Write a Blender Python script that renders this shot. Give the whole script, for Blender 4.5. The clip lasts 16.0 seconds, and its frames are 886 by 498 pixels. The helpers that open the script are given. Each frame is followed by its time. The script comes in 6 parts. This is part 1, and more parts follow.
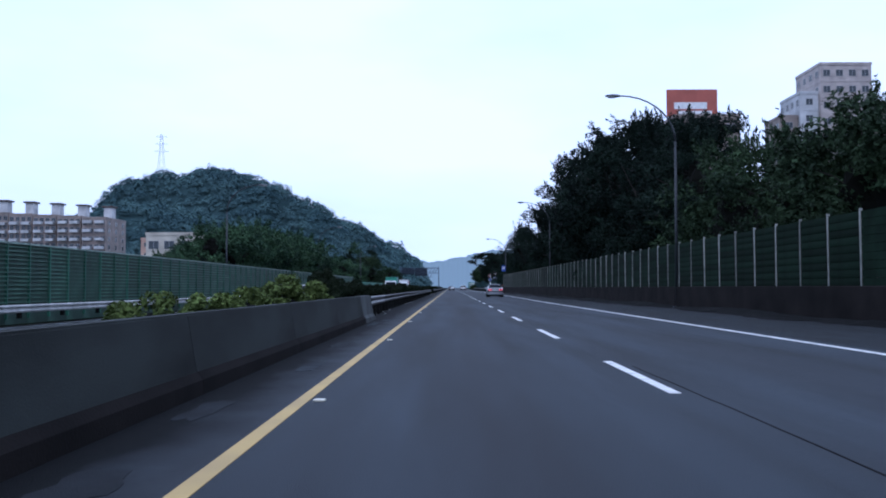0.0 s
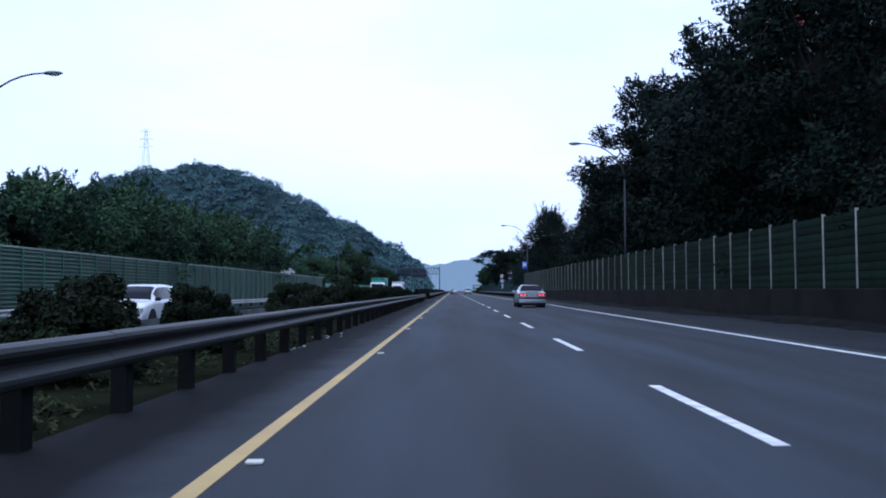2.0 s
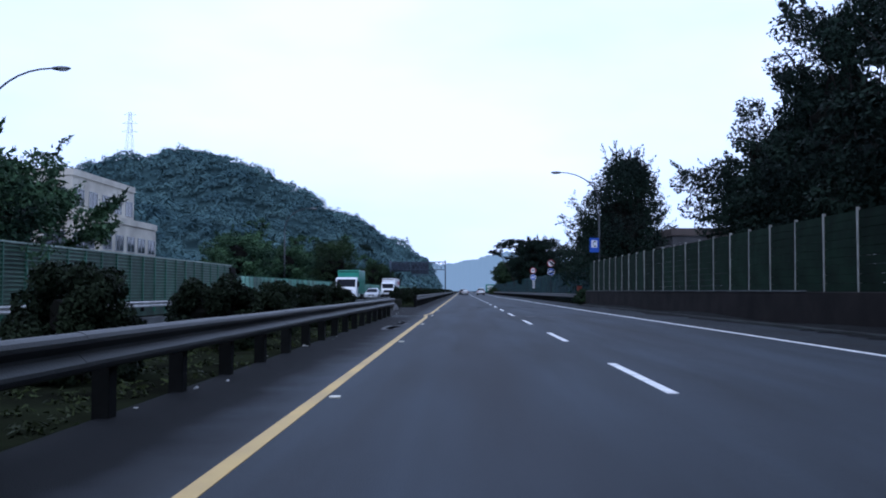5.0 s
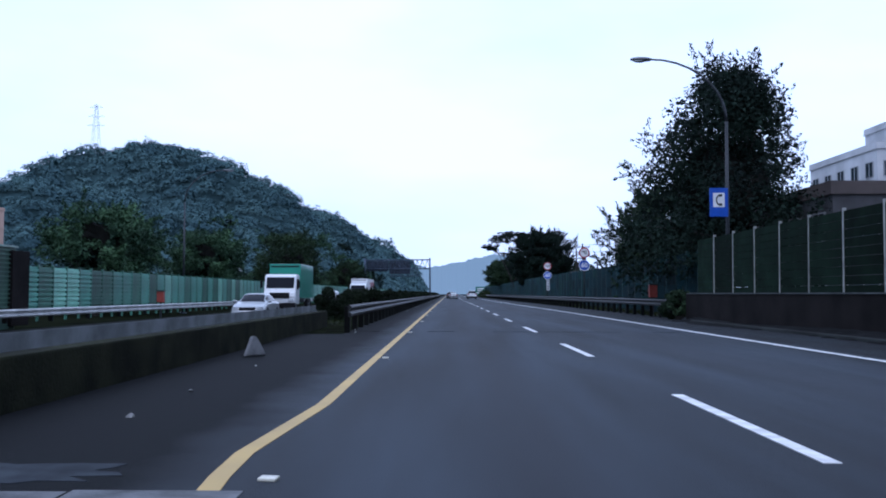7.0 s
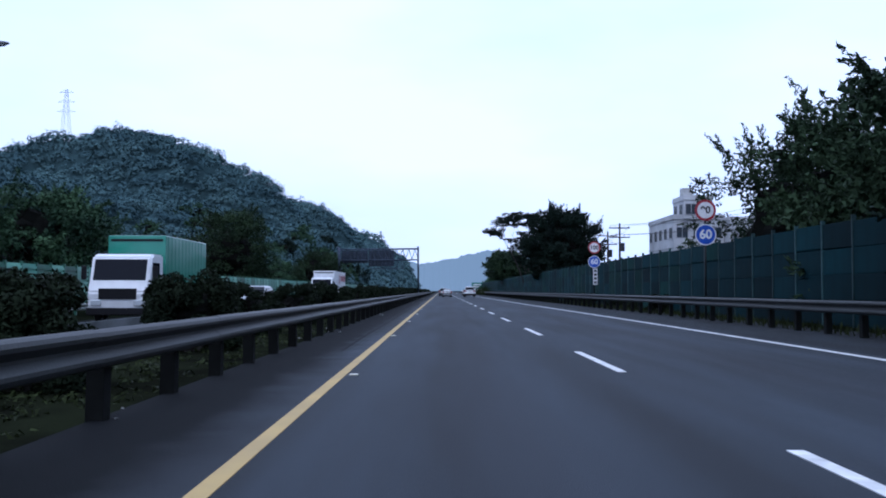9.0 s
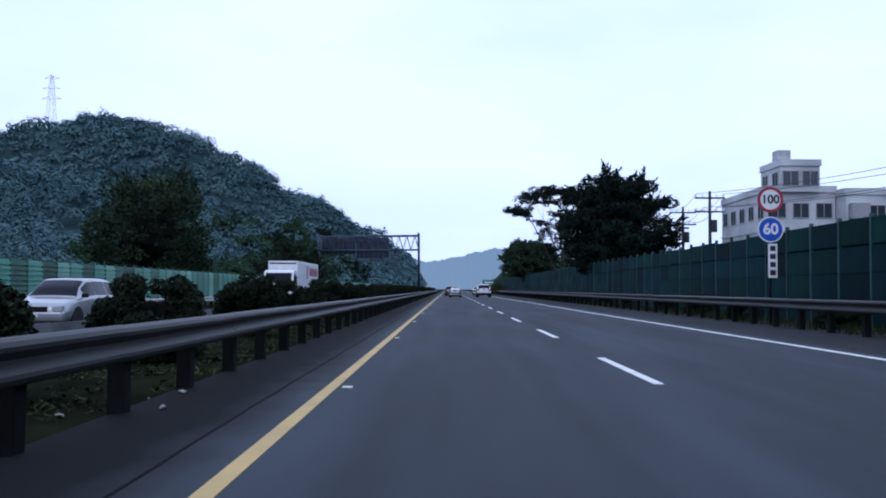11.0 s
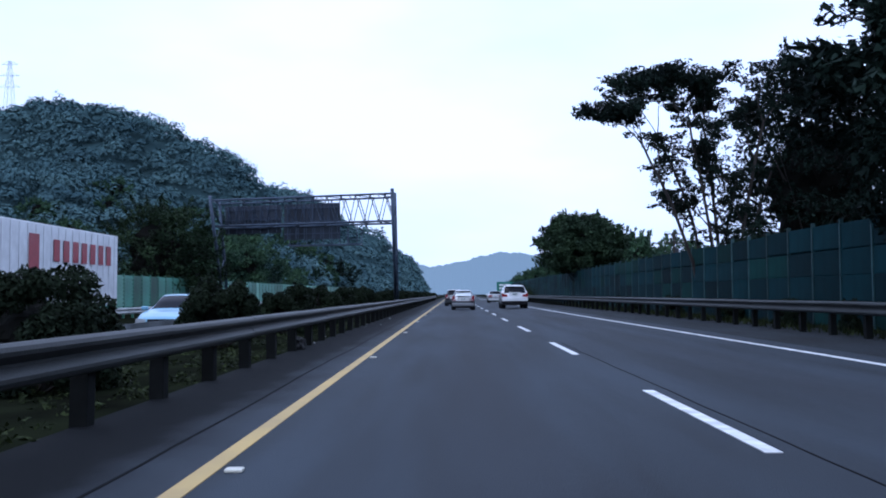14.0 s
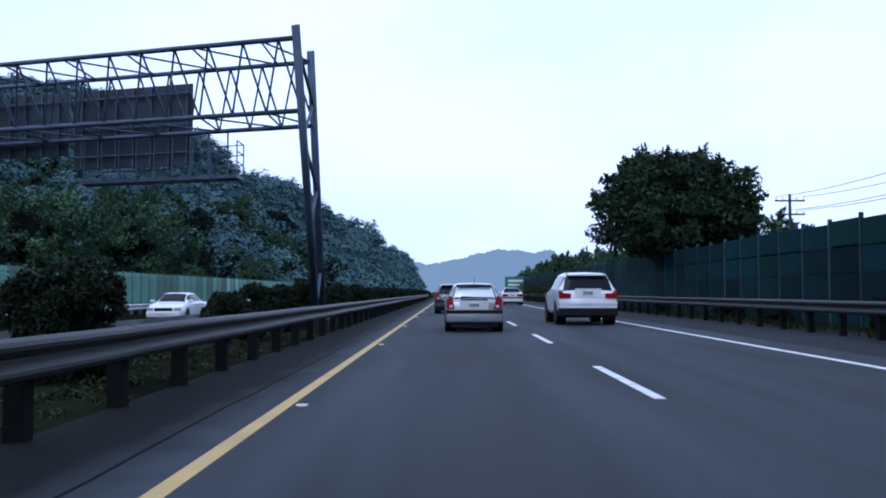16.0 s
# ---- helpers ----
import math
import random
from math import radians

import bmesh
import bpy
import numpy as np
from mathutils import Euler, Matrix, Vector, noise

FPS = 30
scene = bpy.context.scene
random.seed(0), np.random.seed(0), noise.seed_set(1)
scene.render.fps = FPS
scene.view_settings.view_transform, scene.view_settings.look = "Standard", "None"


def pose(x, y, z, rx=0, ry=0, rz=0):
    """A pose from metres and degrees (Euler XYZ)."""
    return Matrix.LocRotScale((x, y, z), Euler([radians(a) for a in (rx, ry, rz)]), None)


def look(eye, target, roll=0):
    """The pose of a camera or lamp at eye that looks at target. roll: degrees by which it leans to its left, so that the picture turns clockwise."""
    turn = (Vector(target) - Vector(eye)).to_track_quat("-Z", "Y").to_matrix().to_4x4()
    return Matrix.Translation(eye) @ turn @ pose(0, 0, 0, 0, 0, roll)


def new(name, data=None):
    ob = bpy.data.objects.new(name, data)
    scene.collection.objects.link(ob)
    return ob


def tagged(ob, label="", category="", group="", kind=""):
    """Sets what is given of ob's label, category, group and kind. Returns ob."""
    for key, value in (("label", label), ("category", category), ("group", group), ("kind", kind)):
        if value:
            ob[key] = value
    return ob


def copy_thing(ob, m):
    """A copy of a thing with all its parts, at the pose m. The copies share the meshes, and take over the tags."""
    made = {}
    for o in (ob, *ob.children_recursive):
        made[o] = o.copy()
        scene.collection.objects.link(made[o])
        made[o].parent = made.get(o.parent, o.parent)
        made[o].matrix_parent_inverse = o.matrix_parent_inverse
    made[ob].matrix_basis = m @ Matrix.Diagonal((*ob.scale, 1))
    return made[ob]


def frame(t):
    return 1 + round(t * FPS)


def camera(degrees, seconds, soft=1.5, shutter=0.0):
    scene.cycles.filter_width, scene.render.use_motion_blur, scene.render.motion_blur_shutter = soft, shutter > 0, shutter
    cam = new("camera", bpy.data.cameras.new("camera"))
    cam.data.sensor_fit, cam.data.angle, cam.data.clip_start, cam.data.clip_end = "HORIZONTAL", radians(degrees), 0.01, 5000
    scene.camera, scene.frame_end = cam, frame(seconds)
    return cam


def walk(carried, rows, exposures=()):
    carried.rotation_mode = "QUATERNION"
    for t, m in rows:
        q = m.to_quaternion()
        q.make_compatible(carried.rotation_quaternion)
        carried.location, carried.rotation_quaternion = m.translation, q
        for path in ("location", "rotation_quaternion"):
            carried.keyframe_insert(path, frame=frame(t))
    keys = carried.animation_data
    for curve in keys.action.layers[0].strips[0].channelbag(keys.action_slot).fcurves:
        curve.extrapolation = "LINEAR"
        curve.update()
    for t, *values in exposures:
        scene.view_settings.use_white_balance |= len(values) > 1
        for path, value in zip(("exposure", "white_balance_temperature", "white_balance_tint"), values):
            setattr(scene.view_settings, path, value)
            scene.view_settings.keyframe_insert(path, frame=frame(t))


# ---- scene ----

# The camera looks out of a car that drives in the inner lane. x = 0 is the yellow line, y runs along the road.
cam = camera(50.78, 16.0, soft=1.9)
PATH = [
    (0.0, pose(1.42, 0.65, 1.06, 92.35, 0.11, 0.43)),
    (0.5, pose(1.34, 11.63, 1.06, 92.01, 0.14, -0.60)),
    (1.0, pose(1.39, 22.37, 1.06, 92.11, 0.29, -0.21)),
    (1.5, pose(1.40, 33.62, 1.06, 92.54, -0.02, 0.69)),
    (2.0, pose(1.42, 43.61, 1.06, 92.55, 0.23, 0.59)),
    (2.5, pose(1.42, 53.71, 1.06, 92.47, 0.02, 0.41)),
    (3.0, pose(1.45, 62.58, 1.06, 92.45, 0.09, 0.48)),
    (3.5, pose(1.48, 72.06, 1.06, 92.43, -0.16, 0.47)),
    (6.0, pose(1.41, 116.85, 1.06, 92.80, -0.15, 1.46)),
    (6.5, pose(1.39, 124.77, 1.06, 92.92, 0.00, 1.37)),
    (7.0, pose(1.22, 134.06, 1.06, 92.74, -0.19, 0.33)),
    (7.5, pose(1.24, 142.74, 1.06, 92.68, -0.19, -0.14)),
    (8.0, pose(1.30, 151.33, 1.06, 92.58, -0.11, -0.39)),
    (10.5, pose(1.25, 191.38, 1.06, 92.50, -0.28, 0.40)),
    (11.0, pose(1.27, 199.45, 1.06, 92.44, -0.32, 0.29)),
    (11.5, pose(1.29, 207.48, 1.06, 92.41, -0.18, 0.03)),
    (12.0, pose(1.34, 215.07, 1.06, 92.37, -0.15, -0.21)),
    (12.5, pose(1.32, 224.45, 1.06, 92.49, -0.08, -0.95)),
    (13.0, pose(1.38, 233.80, 1.06, 92.58, 0.08, -0.85)),
    (13.5, pose(1.50, 242.44, 1.06, 92.63, 0.36, 0.27)),
    (14.0, pose(1.52, 253.75, 1.06, 92.76, 0.25, 0.59)),
    (14.5, pose(1.54, 264.08, 1.06, 92.85, -0.20, 0.80)),
    (15.0, pose(1.65, 272.60, 1.06, 92.80, 0.16, 0.91)),
    (15.5, pose(1.65, 282.22, 1.06, 92.87, 0.30, 0.66)),
    (16.0, pose(1.57, 290.70, 1.06, 92.63, 0.06, 0.40)),
]
walk(cam, PATH, [(t, e, k, 19) for t, e, k in ((0.0, -0.38, 5480), (0.5, -0.40, 5480), (1.0, -0.28, 5480), (3.5, -0.30, 5480), (6.0, -0.30, 5480), (8.0, -0.32, 5480), (10.5, -0.44, 5600), (12.5, -0.43, 5600), (13.5, -0.28, 5480), (15.0, -0.26, 5480), (16.0, -0.34, 5480))])

# World: a bright overcast sky
SUN_EL, SUN_AZ = radians(55), radians(200)
world = bpy.data.worlds.new("overcast_sky")
scene.world = world
world.use_nodes = True
wn, wl = world.node_tree.nodes, world.node_tree.links
wn.clear()
sky = wn.new("ShaderNodeTexSky")
sky.sky_type, sky.sun_disc = "NISHITA", False
sky.sun_elevation, sky.sun_rotation = SUN_EL, SUN_AZ
sky.air_density, sky.dust_density, sky.ozone_density = 1.0, 6.0, 1.0
wgeo = wn.new("ShaderNodeTexCoord")
wmap = wn.new("ShaderNodeMapping")
wmap.inputs["Scale"].default_value = (1.0, 1.0, 3.0)
wnoise = wn.new("ShaderNodeTexNoise")
wnoise.inputs["Scale"].default_value, wnoise.inputs["Detail"].default_value = 1.6, 5.0
wramp = wn.new("ShaderNodeValToRGB")
wramp.color_ramp.elements[0].position, wramp.color_ramp.elements[0].color = 0.35, (11.2, 13.8, 17.6, 1)
wramp.color_ramp.elements[1].position, wramp.color_ramp.elements[1].color = 0.68, (15.6, 17.8, 21.6, 1)
wmix = wn.new("ShaderNodeMix")
wmix.data_type = "RGBA"
wmix.inputs["Factor"].default_value = 0.8
wbg = wn.new("ShaderNodeBackground")
wbg.inputs["Strength"].default_value = 0.10
wout = wn.new("ShaderNodeOutputWorld")
wl.new(wgeo.outputs["Generated"], wmap.inputs["Vector"])
wl.new(wmap.outputs["Vector"], wnoise.inputs["Vector"])
wl.new(wnoise.outputs["Fac"], wramp.inputs["Fac"])
wl.new(sky.outputs["Color"], wmix.inputs["A"])
wl.new(wramp.outputs["Color"], wmix.inputs["B"])
wl.new(wmix.outputs["Result"], wbg.inputs["Color"])
wl.new(wbg.outputs["Background"], wout.inputs["Surface"])

sun = new("sun", bpy.data.lights.new("sun", "SUN"))
sun.data.energy, sun.data.angle, sun.data.color = 0.5, radians(25), (1.0, 0.97, 0.93)
sun.matrix_world = look((0, 0, 0), (-math.sin(SUN_AZ) * math.cos(SUN_EL), -math.cos(SUN_AZ) * math.cos(SUN_EL), -math.sin(SUN_EL)))


# Materials
def mat(name, color, rough=0.6, metal=0.0, var=0.25, scale=6.0, fine=60.0, bump=0.15, tint=None, by_object=0.0, by_island=0.0, spec=0.5, stretch=None):
    """A surface with broad stains and fine grain; tint is the colour of the stains."""
    m = bpy.data.materials.new(name)
    m.use_nodes = True
    n, l = m.node_tree.nodes, m.node_tree.links
    b = n["Principled BSDF"]
    b.inputs["Roughness"].default_value, b.inputs["Metallic"].default_value = rough, metal
    b.inputs["Specular IOR Level"].default_value = spec
    co = n.new("ShaderNodeTexCoord")
    vec = co.outputs["Object"]
    if stretch:
        mp = n.new("ShaderNodeMapping")
        mp.inputs["Scale"].default_value = stretch
        l.new(vec, mp.inputs["Vector"])
        vec = mp.outputs["Vector"]
    big, small = n.new("ShaderNodeTexNoise"), n.new("ShaderNodeTexNoise")
    big.inputs["Scale"].default_value, big.inputs["Detail"].default_value = scale, 6
    small.inputs["Scale"].default_value, small.inputs["Detail"].default_value = fine, 3
    l.new(vec, big.inputs["Vector"])
    l.new(co.outputs["Object"], small.inputs["Vector"])
    ramp = n.new("ShaderNodeValToRGB")
    dark = tint or tuple(c * (1 - var) for c in color)
    light = tuple(min(1, c * (1 + var * 0.6)) for c in color)
    ramp.color_ramp.elements[0].position, ramp.color_ramp.elements[0].color = 0.32, (*dark, 1)
    ramp.color_ramp.elements[1].position, ramp.color_ramp.elements[1].color = 0.66, (*light, 1)
    l.new(big.outputs["Fac"], ramp.inputs["Fac"])
    hs = n.new("ShaderNodeHueSaturation")
    l.new(ramp.outputs["Color"], hs.inputs["Color"])
    ma = n.new("ShaderNodeMath")
    ma.operation = "MULTIPLY_ADD"
    ma.inputs[1].default_value, ma.inputs[2].default_value = 0.5 * var, 1 - 0.25 * var
    l.new(small.outputs["Fac"], ma.inputs[0])
    val = ma.outputs["Value"]
    for amount, out in ((by_object, ("ShaderNodeObjectInfo", "Random")), (by_island, ("ShaderNodeNewGeometry", "Random Per Island"))):
        if amount:
            src = n.new(out[0])
            mr = n.new("ShaderNodeMapRange")
            mr.inputs["To Min"].default_value, mr.inputs["To Max"].default_value = 1 - amount, 1 + amount
            l.new(src.outputs[out[1]], mr.inputs["Value"])
            mu = n.new("ShaderNodeMath")
            mu.operation = "MULTIPLY"
            l.new(val, mu.inputs[0])
            l.new(mr.outputs["Result"], mu.inputs[1])
            val = mu.outputs["Value"]
    l.new(val, hs.inputs["Value"])
    l.new(hs.outputs["Color"], b.inputs["Base Color"])
    if bump:
        bp = n.new("ShaderNodeBump")
        bp.inputs["Strength"].default_value, bp.inputs["Distance"].default_value = bump, 0.02
        l.new(small.outputs["Fac"], bp.inputs["Height"])
        l.new(bp.outputs["Normal"], b.inputs["Normal"])
    return m


def leaf_mat(name, color, tint, amount=0.45, scale=0.35, spec=0.02):
    m = mat(name, color, rough=0.55, var=0.35, scale=scale, fine=3.0, bump=0, tint=tint, by_island=amount, by_object=0.15, spec=0.02)
    b = m.node_tree.nodes["Principled BSDF"]
    b.inputs["Specular IOR Level"].default_value = spec
    return m


def glow_mat(name, color, strength):
    m = bpy.data.materials.new(name)
    m.use_nodes = True
    b = m.node_tree.nodes["Principled BSDF"]
    b.inputs["Base Color"].default_value = (*color, 1)
    b.inputs["Emission Color"].default_value = (*color, 1)
    b.inputs["Emission Strength"].default_value = strength
    b.inputs["Roughness"].default_value = 0.15
    return m


def paint_mat(name, color, metal=0.0, rough=0.28):
    m = mat(name, color, rough=rough, metal=metal, var=0.08, scale=2.0, fine=220.0, bump=0.01)
    b = m.node_tree.nodes["Principled BSDF"]
    b.inputs["Coat Weight"].default_value, b.inputs["Coat Roughness"].default_value = 0.7, 0.06
    return m


M = dict(
    asphalt=mat("asphalt", (0.0195, 0.0272, 0.0365), spec=0.35, rough=0.82, var=0.6, scale=0.7, fine=90, bump=0.4, stretch=(1.6, 0.12, 1.0)),
    asphalt_patch=mat("asphalt_patch", (0.0135, 0.0165, 0.0205), rough=0.9, var=0.4, scale=1.5, fine=90, bump=0.4, spec=0.2),
    shoulder=mat("shoulder_asphalt", (0.0125, 0.0165, 0.0205), spec=0.25, rough=0.9, var=0.5, scale=0.9, fine=70, bump=0.5, tint=(0.0085, 0.0098, 0.011), stretch=(1.2, 0.35, 1)),
    grit=mat("dark_grit", (0.0100, 0.0105, 0.0110), rough=0.95, var=0.4, scale=1.2, fine=60, bump=0.6, tint=(0.006, 0.0062, 0.0066), spec=0.08, stretch=(1.5, 0.25, 1)),
    seam=mat("tar_seam", (0.008, 0.008, 0.009), rough=0.95, var=0.3, scale=4, spec=0.05),
    yellow=mat("yellow_road_paint", (0.50, 0.34, 0.11), rough=0.7, var=0.15, scale=0.9, fine=50, tint=(0.40, 0.28, 0.11)),
    white_line=mat("white_road_paint", (0.75, 0.75, 0.74), rough=0.7, var=0.25, scale=4.0, fine=50, tint=(0.48, 0.48, 0.47)),
    soil=mat("grassy_soil", (0.0125, 0.0155, 0.0085), rough=0.95, var=0.5, scale=0.8, fine=20, bump=0.6, tint=(0.006, 0.0065, 0.005), spec=0.0),
    concrete=mat("weathered_concrete", (0.0235, 0.0280, 0.0265), rough=0.9, spec=0.2, var=0.6, scale=0.9, fine=60, bump=0.2, tint=(0.0095, 0.0108, 0.0100), stretch=(1, 0.4, 1.6)),
    dark_concrete=mat("stained_concrete", (0.0135, 0.0115, 0.0110), rough=0.95, spec=0.08, var=0.45, scale=0.8, fine=30, bump=0.3, tint=(0.0075, 0.0068, 0.0066)),
    moss=mat("mossy_concrete", (0.019, 0.021, 0.012), rough=0.95, var=0.5, scale=1.6, fine=30, bump=0.6, tint=(0.009, 0.010, 0.007), spec=0.05),
    pale_coping=mat("pale_coping", (0.052, 0.060, 0.060), rough=0.9, var=0.6, scale=1.3, fine=40, bump=0.3, tint=(0.020, 0.024, 0.024)),
    galv_new=mat("newer_galvanised_steel", (0.085, 0.095, 0.10), spec=0.5, rough=0.4, metal=0.4, var=0.35, scale=2, fine=40, bump=0.1, tint=(0.04, 0.043, 0.045), stretch=(1, 0.3, 1)),
    galv=mat("dull_galvanised_steel", (0.0130, 0.0160, 0.0165), spec=0.38, rough=0.52, metal=0.15, var=0.45, scale=1.6, fine=40, bump=0.15, tint=(0.0090, 0.0095, 0.0088), stretch=(1, 0.3, 1), by_object=0.15),
    rail_post=mat("rusty_brown_post", (0.0062, 0.0072, 0.0070), spec=0.12, rough=0.9, var=0.45, scale=3, fine=40, bump=0.2, by_object=0.3),
    pole=mat("grey_pole_paint", (0.022, 0.027, 0.033), rough=0.5, metal=0.2, var=0.25, scale=2, fine=50),
    fence_post=mat("pale_steel_post", (0.26, 0.27, 0.25), rough=0.55, metal=0.1, var=0.35, scale=2, fine=40, by_object=0.35),
    slat_dark=mat("dark_green_louvre", (0.0058, 0.0150, 0.0085), rough=0.8, spec=0.05, var=0.45, scale=1.5, fine=30, by_object=0.35),
    slat_green=mat("pale_green_louvre", (0.072, 0.165, 0.110), rough=0.5, var=0.4, scale=1.5, fine=30, by_object=0.35),
    teal_post=mat("teal_grey_post", (0.022, 0.058, 0.060), rough=0.6, spec=0.3, var=0.35, scale=2, fine=40, by_object=0.5),
    teal=mat("teal_noise_panel", (0.0030, 0.0245, 0.0300), rough=0.8, spec=0.08, var=0.5, scale=0.9, fine=30, by_object=0.3, stretch=(1, 1, 0.35)),
    # solid sheet behind the slats, darker green in place of open gaps
    slat_back=mat("dark_green_backing", (0.026, 0.068, 0.048), rough=0.6, var=0.45, scale=0.8, fine=30, by_object=0.35),
    # near-black colour painted as the shade inside leaf crowns
    crown_shade=mat("painted_crown_shade", (0.0055, 0.006, 0.0045), rough=0.9, var=0.4, scale=2.0, fine=12, bump=0.5, spec=0.1),
    teal_deep=mat("stained_green_panel", (0.0024, 0.0165, 0.0205), rough=0.8, spec=0.08, var=0.5, scale=0.8, fine=30, by_object=0.3, stretch=(1, 1, 0.35)),
    teal_green=mat("weathered_green_panel", (0.0038, 0.0290, 0.0265), rough=0.8, spec=0.08, var=0.5, scale=0.9, fine=30, by_object=0.3, stretch=(1, 1, 0.35)),
    slat_pale=mat("pale_green_rail", (0.22, 0.30, 0.25), rough=0.5, var=0.25, scale=2, fine=30),
    mint_deep=mat("deep_green_panel", (0.035, 0.13, 0.085), rough=0.45, var=0.35, scale=1.2, fine=30, by_object=0.3),
    mint_pale=mat("pale_mint_panel", (0.20, 0.44, 0.33), rough=0.4, var=0.25, scale=1.2, fine=30, by_object=0.2),
    mint=mat("mint_green_panel", (0.09, 0.30, 0.22), rough=0.4, var=0.25, scale=1.2, fine=30, by_object=0.25),
    rail_old=mat("old_pale_rail", (0.15, 0.165, 0.17), rough=0.6, metal=0.2, var=0.45, scale=1.5, fine=40, tint=(0.07, 0.078, 0.08)),
    rail_white=mat("pale_rail", (0.42, 0.42, 0.41), rough=0.5, metal=0.3, var=0.3, scale=1.5, fine=40),
    bark=mat("grey_brown_bark", (0.032, 0.027, 0.023), rough=0.95, var=0.4, scale=3, fine=25, bump=0.6, stretch=(2, 2, 0.4)),
    leaf_dark=leaf_mat("dark_leaf", (0.0135, 0.0235, 0.0170), (0.0055, 0.0095, 0.0085)),
    leaf_mid=leaf_mat("mid_leaf", (0.050, 0.094, 0.046), (0.016, 0.033, 0.025)),
    leaf_dusk=leaf_mat("shaded_green_leaf", (0.036, 0.060, 0.030), (0.012, 0.021, 0.014)),
    leaf_deep=leaf_mat("deep_green_leaf", (0.026, 0.043, 0.020), (0.009, 0.016, 0.010)),
    leaf_light=leaf_mat("light_leaf", (0.105, 0.140, 0.040), (0.045, 0.068, 0.024)),
    leaf_hedge=leaf_mat("hedge_leaf", (0.017, 0.025, 0.013), (0.008, 0.012, 0.008)),
    # blue distance haze is mixed into this leaf colour
    leaf_hill=leaf_mat("hazy_hill_leaf", (0.076, 0.130, 0.132), (0.044, 0.083, 0.096), 0.08, 0.05, 0.0),
    # hazed leaf colour at half strength, painted as shade between crowns
    hill_floor_shade=mat("hazy_undergrowth_shade", (0.034, 0.062, 0.066), rough=0.95, var=0.3, scale=0.05, fine=0.3, bump=0, spec=0.0),
)

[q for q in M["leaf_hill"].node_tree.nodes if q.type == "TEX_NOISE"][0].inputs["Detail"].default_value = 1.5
# oil-darkened lane centres in the asphalt
n_, l_ = M["asphalt"].node_tree.nodes, M["asphalt"].node_tree.links
tc, sx = n_.new("ShaderNodeTexCoord"), n_.new("ShaderNodeSeparateXYZ")
l_.new(tc.outputs["Object"], sx.inputs["Vector"])
hs_ = [q for q in n_ if q.type == "HUE_SAT"][0]
last = hs_.outputs["Color"]
for centre, wide, amount in ((1.85, 0.8, 0.42), (5.8, 0.9, 0.34), (3.9, 0.35, 0.15)):
    sub, ab, mr, mx = n_.new("ShaderNodeMath"), n_.new("ShaderNodeMath"), n_.new("ShaderNodeMapRange"), n_.new("ShaderNodeMix")
    sub.operation, ab.operation = "SUBTRACT", "ABSOLUTE"
    sub.inputs[1].default_value = centre
    mr.interpolation_type = "SMOOTHSTEP"
    mr.inputs["From Max"].default_value, mr.inputs["To Min"].default_value, mr.inputs["To Max"].default_value = wide, amount, 0.0
    mx.data_type = "RGBA"
    mx.inputs["B"].default_value = (0.0115, 0.0120, 0.0150, 1)
    l_.new(sx.outputs["X"], sub.inputs[0])
    l_.new(sub.outputs["Value"], ab.inputs[0])
    l_.new(ab.outputs["Value"], mr.inputs["Value"])
    l_.new(mr.outputs["Result"], mx.inputs["Factor"])
    l_.new(last, mx.inputs["A"])
    last = mx.outputs["Result"]
# grit drifted over the road's inner edge, with a ragged outline
en, ea, er, em = n_.new("ShaderNodeTexNoise"), n_.new("ShaderNodeMath"), n_.new("ShaderNodeMapRange"), n_.new("ShaderNodeMix")
en.inputs["Scale"].default_value, en.inputs["Detail"].default_value = 1.1, 7
ea.operation = "MULTIPLY_ADD"
ea.inputs[1].default_value = 0.75
l_.new(tc.outputs["Object"], en.inputs["Vector"])
l_.new(en.outputs["Fac"], ea.inputs[0])
l_.new(sx.outputs["X"], ea.inputs[2])
er.inputs["From Min"].default_value, er.inputs["From Max"].default_value, er.inputs["To Min"].default_value, er.inputs["To Max"].default_value = -0.34, 0.34, 1.0, 0.0
l_.new(ea.outputs["Value"], er.inputs["Value"])
em.data_type = "RGBA"
em.inputs["B"].default_value = (0.0062, 0.0070, 0.0078, 1)
l_.new(er.outputs["Result"], em.inputs["Factor"])
l_.new(last, em.inputs["A"])
l_.new(em.outputs["Result"], n_["Principled BSDF"].inputs["Base Color"])
es = n_.new("ShaderNodeMapRange")
es.inputs["To Min"].default_value, es.inputs["To Max"].default_value = 0.35, 0.08
l_.new(er.outputs["Result"], es.inputs["Value"])
l_.new(es.outputs["Result"], n_["Principled BSDF"].inputs["Specular IOR Level"])


# Building blocks
def link(name, bm, material, parent=None, label="", smooth=False):
    me = bpy.data.meshes.new(name)
    bm.to_mesh(me)
    bm.free()
    for p in me.polygons:
        p.use_smooth = smooth
    for m in material if isinstance(material, (list, tuple)) else [material]:
        me.materials.append(m)
    ob = new(name, me)
    if parent:
        ob.parent = parent
    if label:
        ob["label"] = label
    return ob


part = link


def from_data(name, verts, faces, material, parent=None, smooth=False):
    me = bpy.data.meshes.new(name)
    me.from_pydata(verts, [], faces)
    for p in me.polygons:
        p.use_smooth = smooth
    me.materials.append(material)
    ob = new(name, me)
    if parent:
        ob.parent = parent
    return ob


def empty(name, m, label="", category="", group="", kind=""):
    ob = new(name)
    ob.empty_display_size = 0.2
    ob.matrix_basis = m
    return tagged(ob, label, category, group, kind)


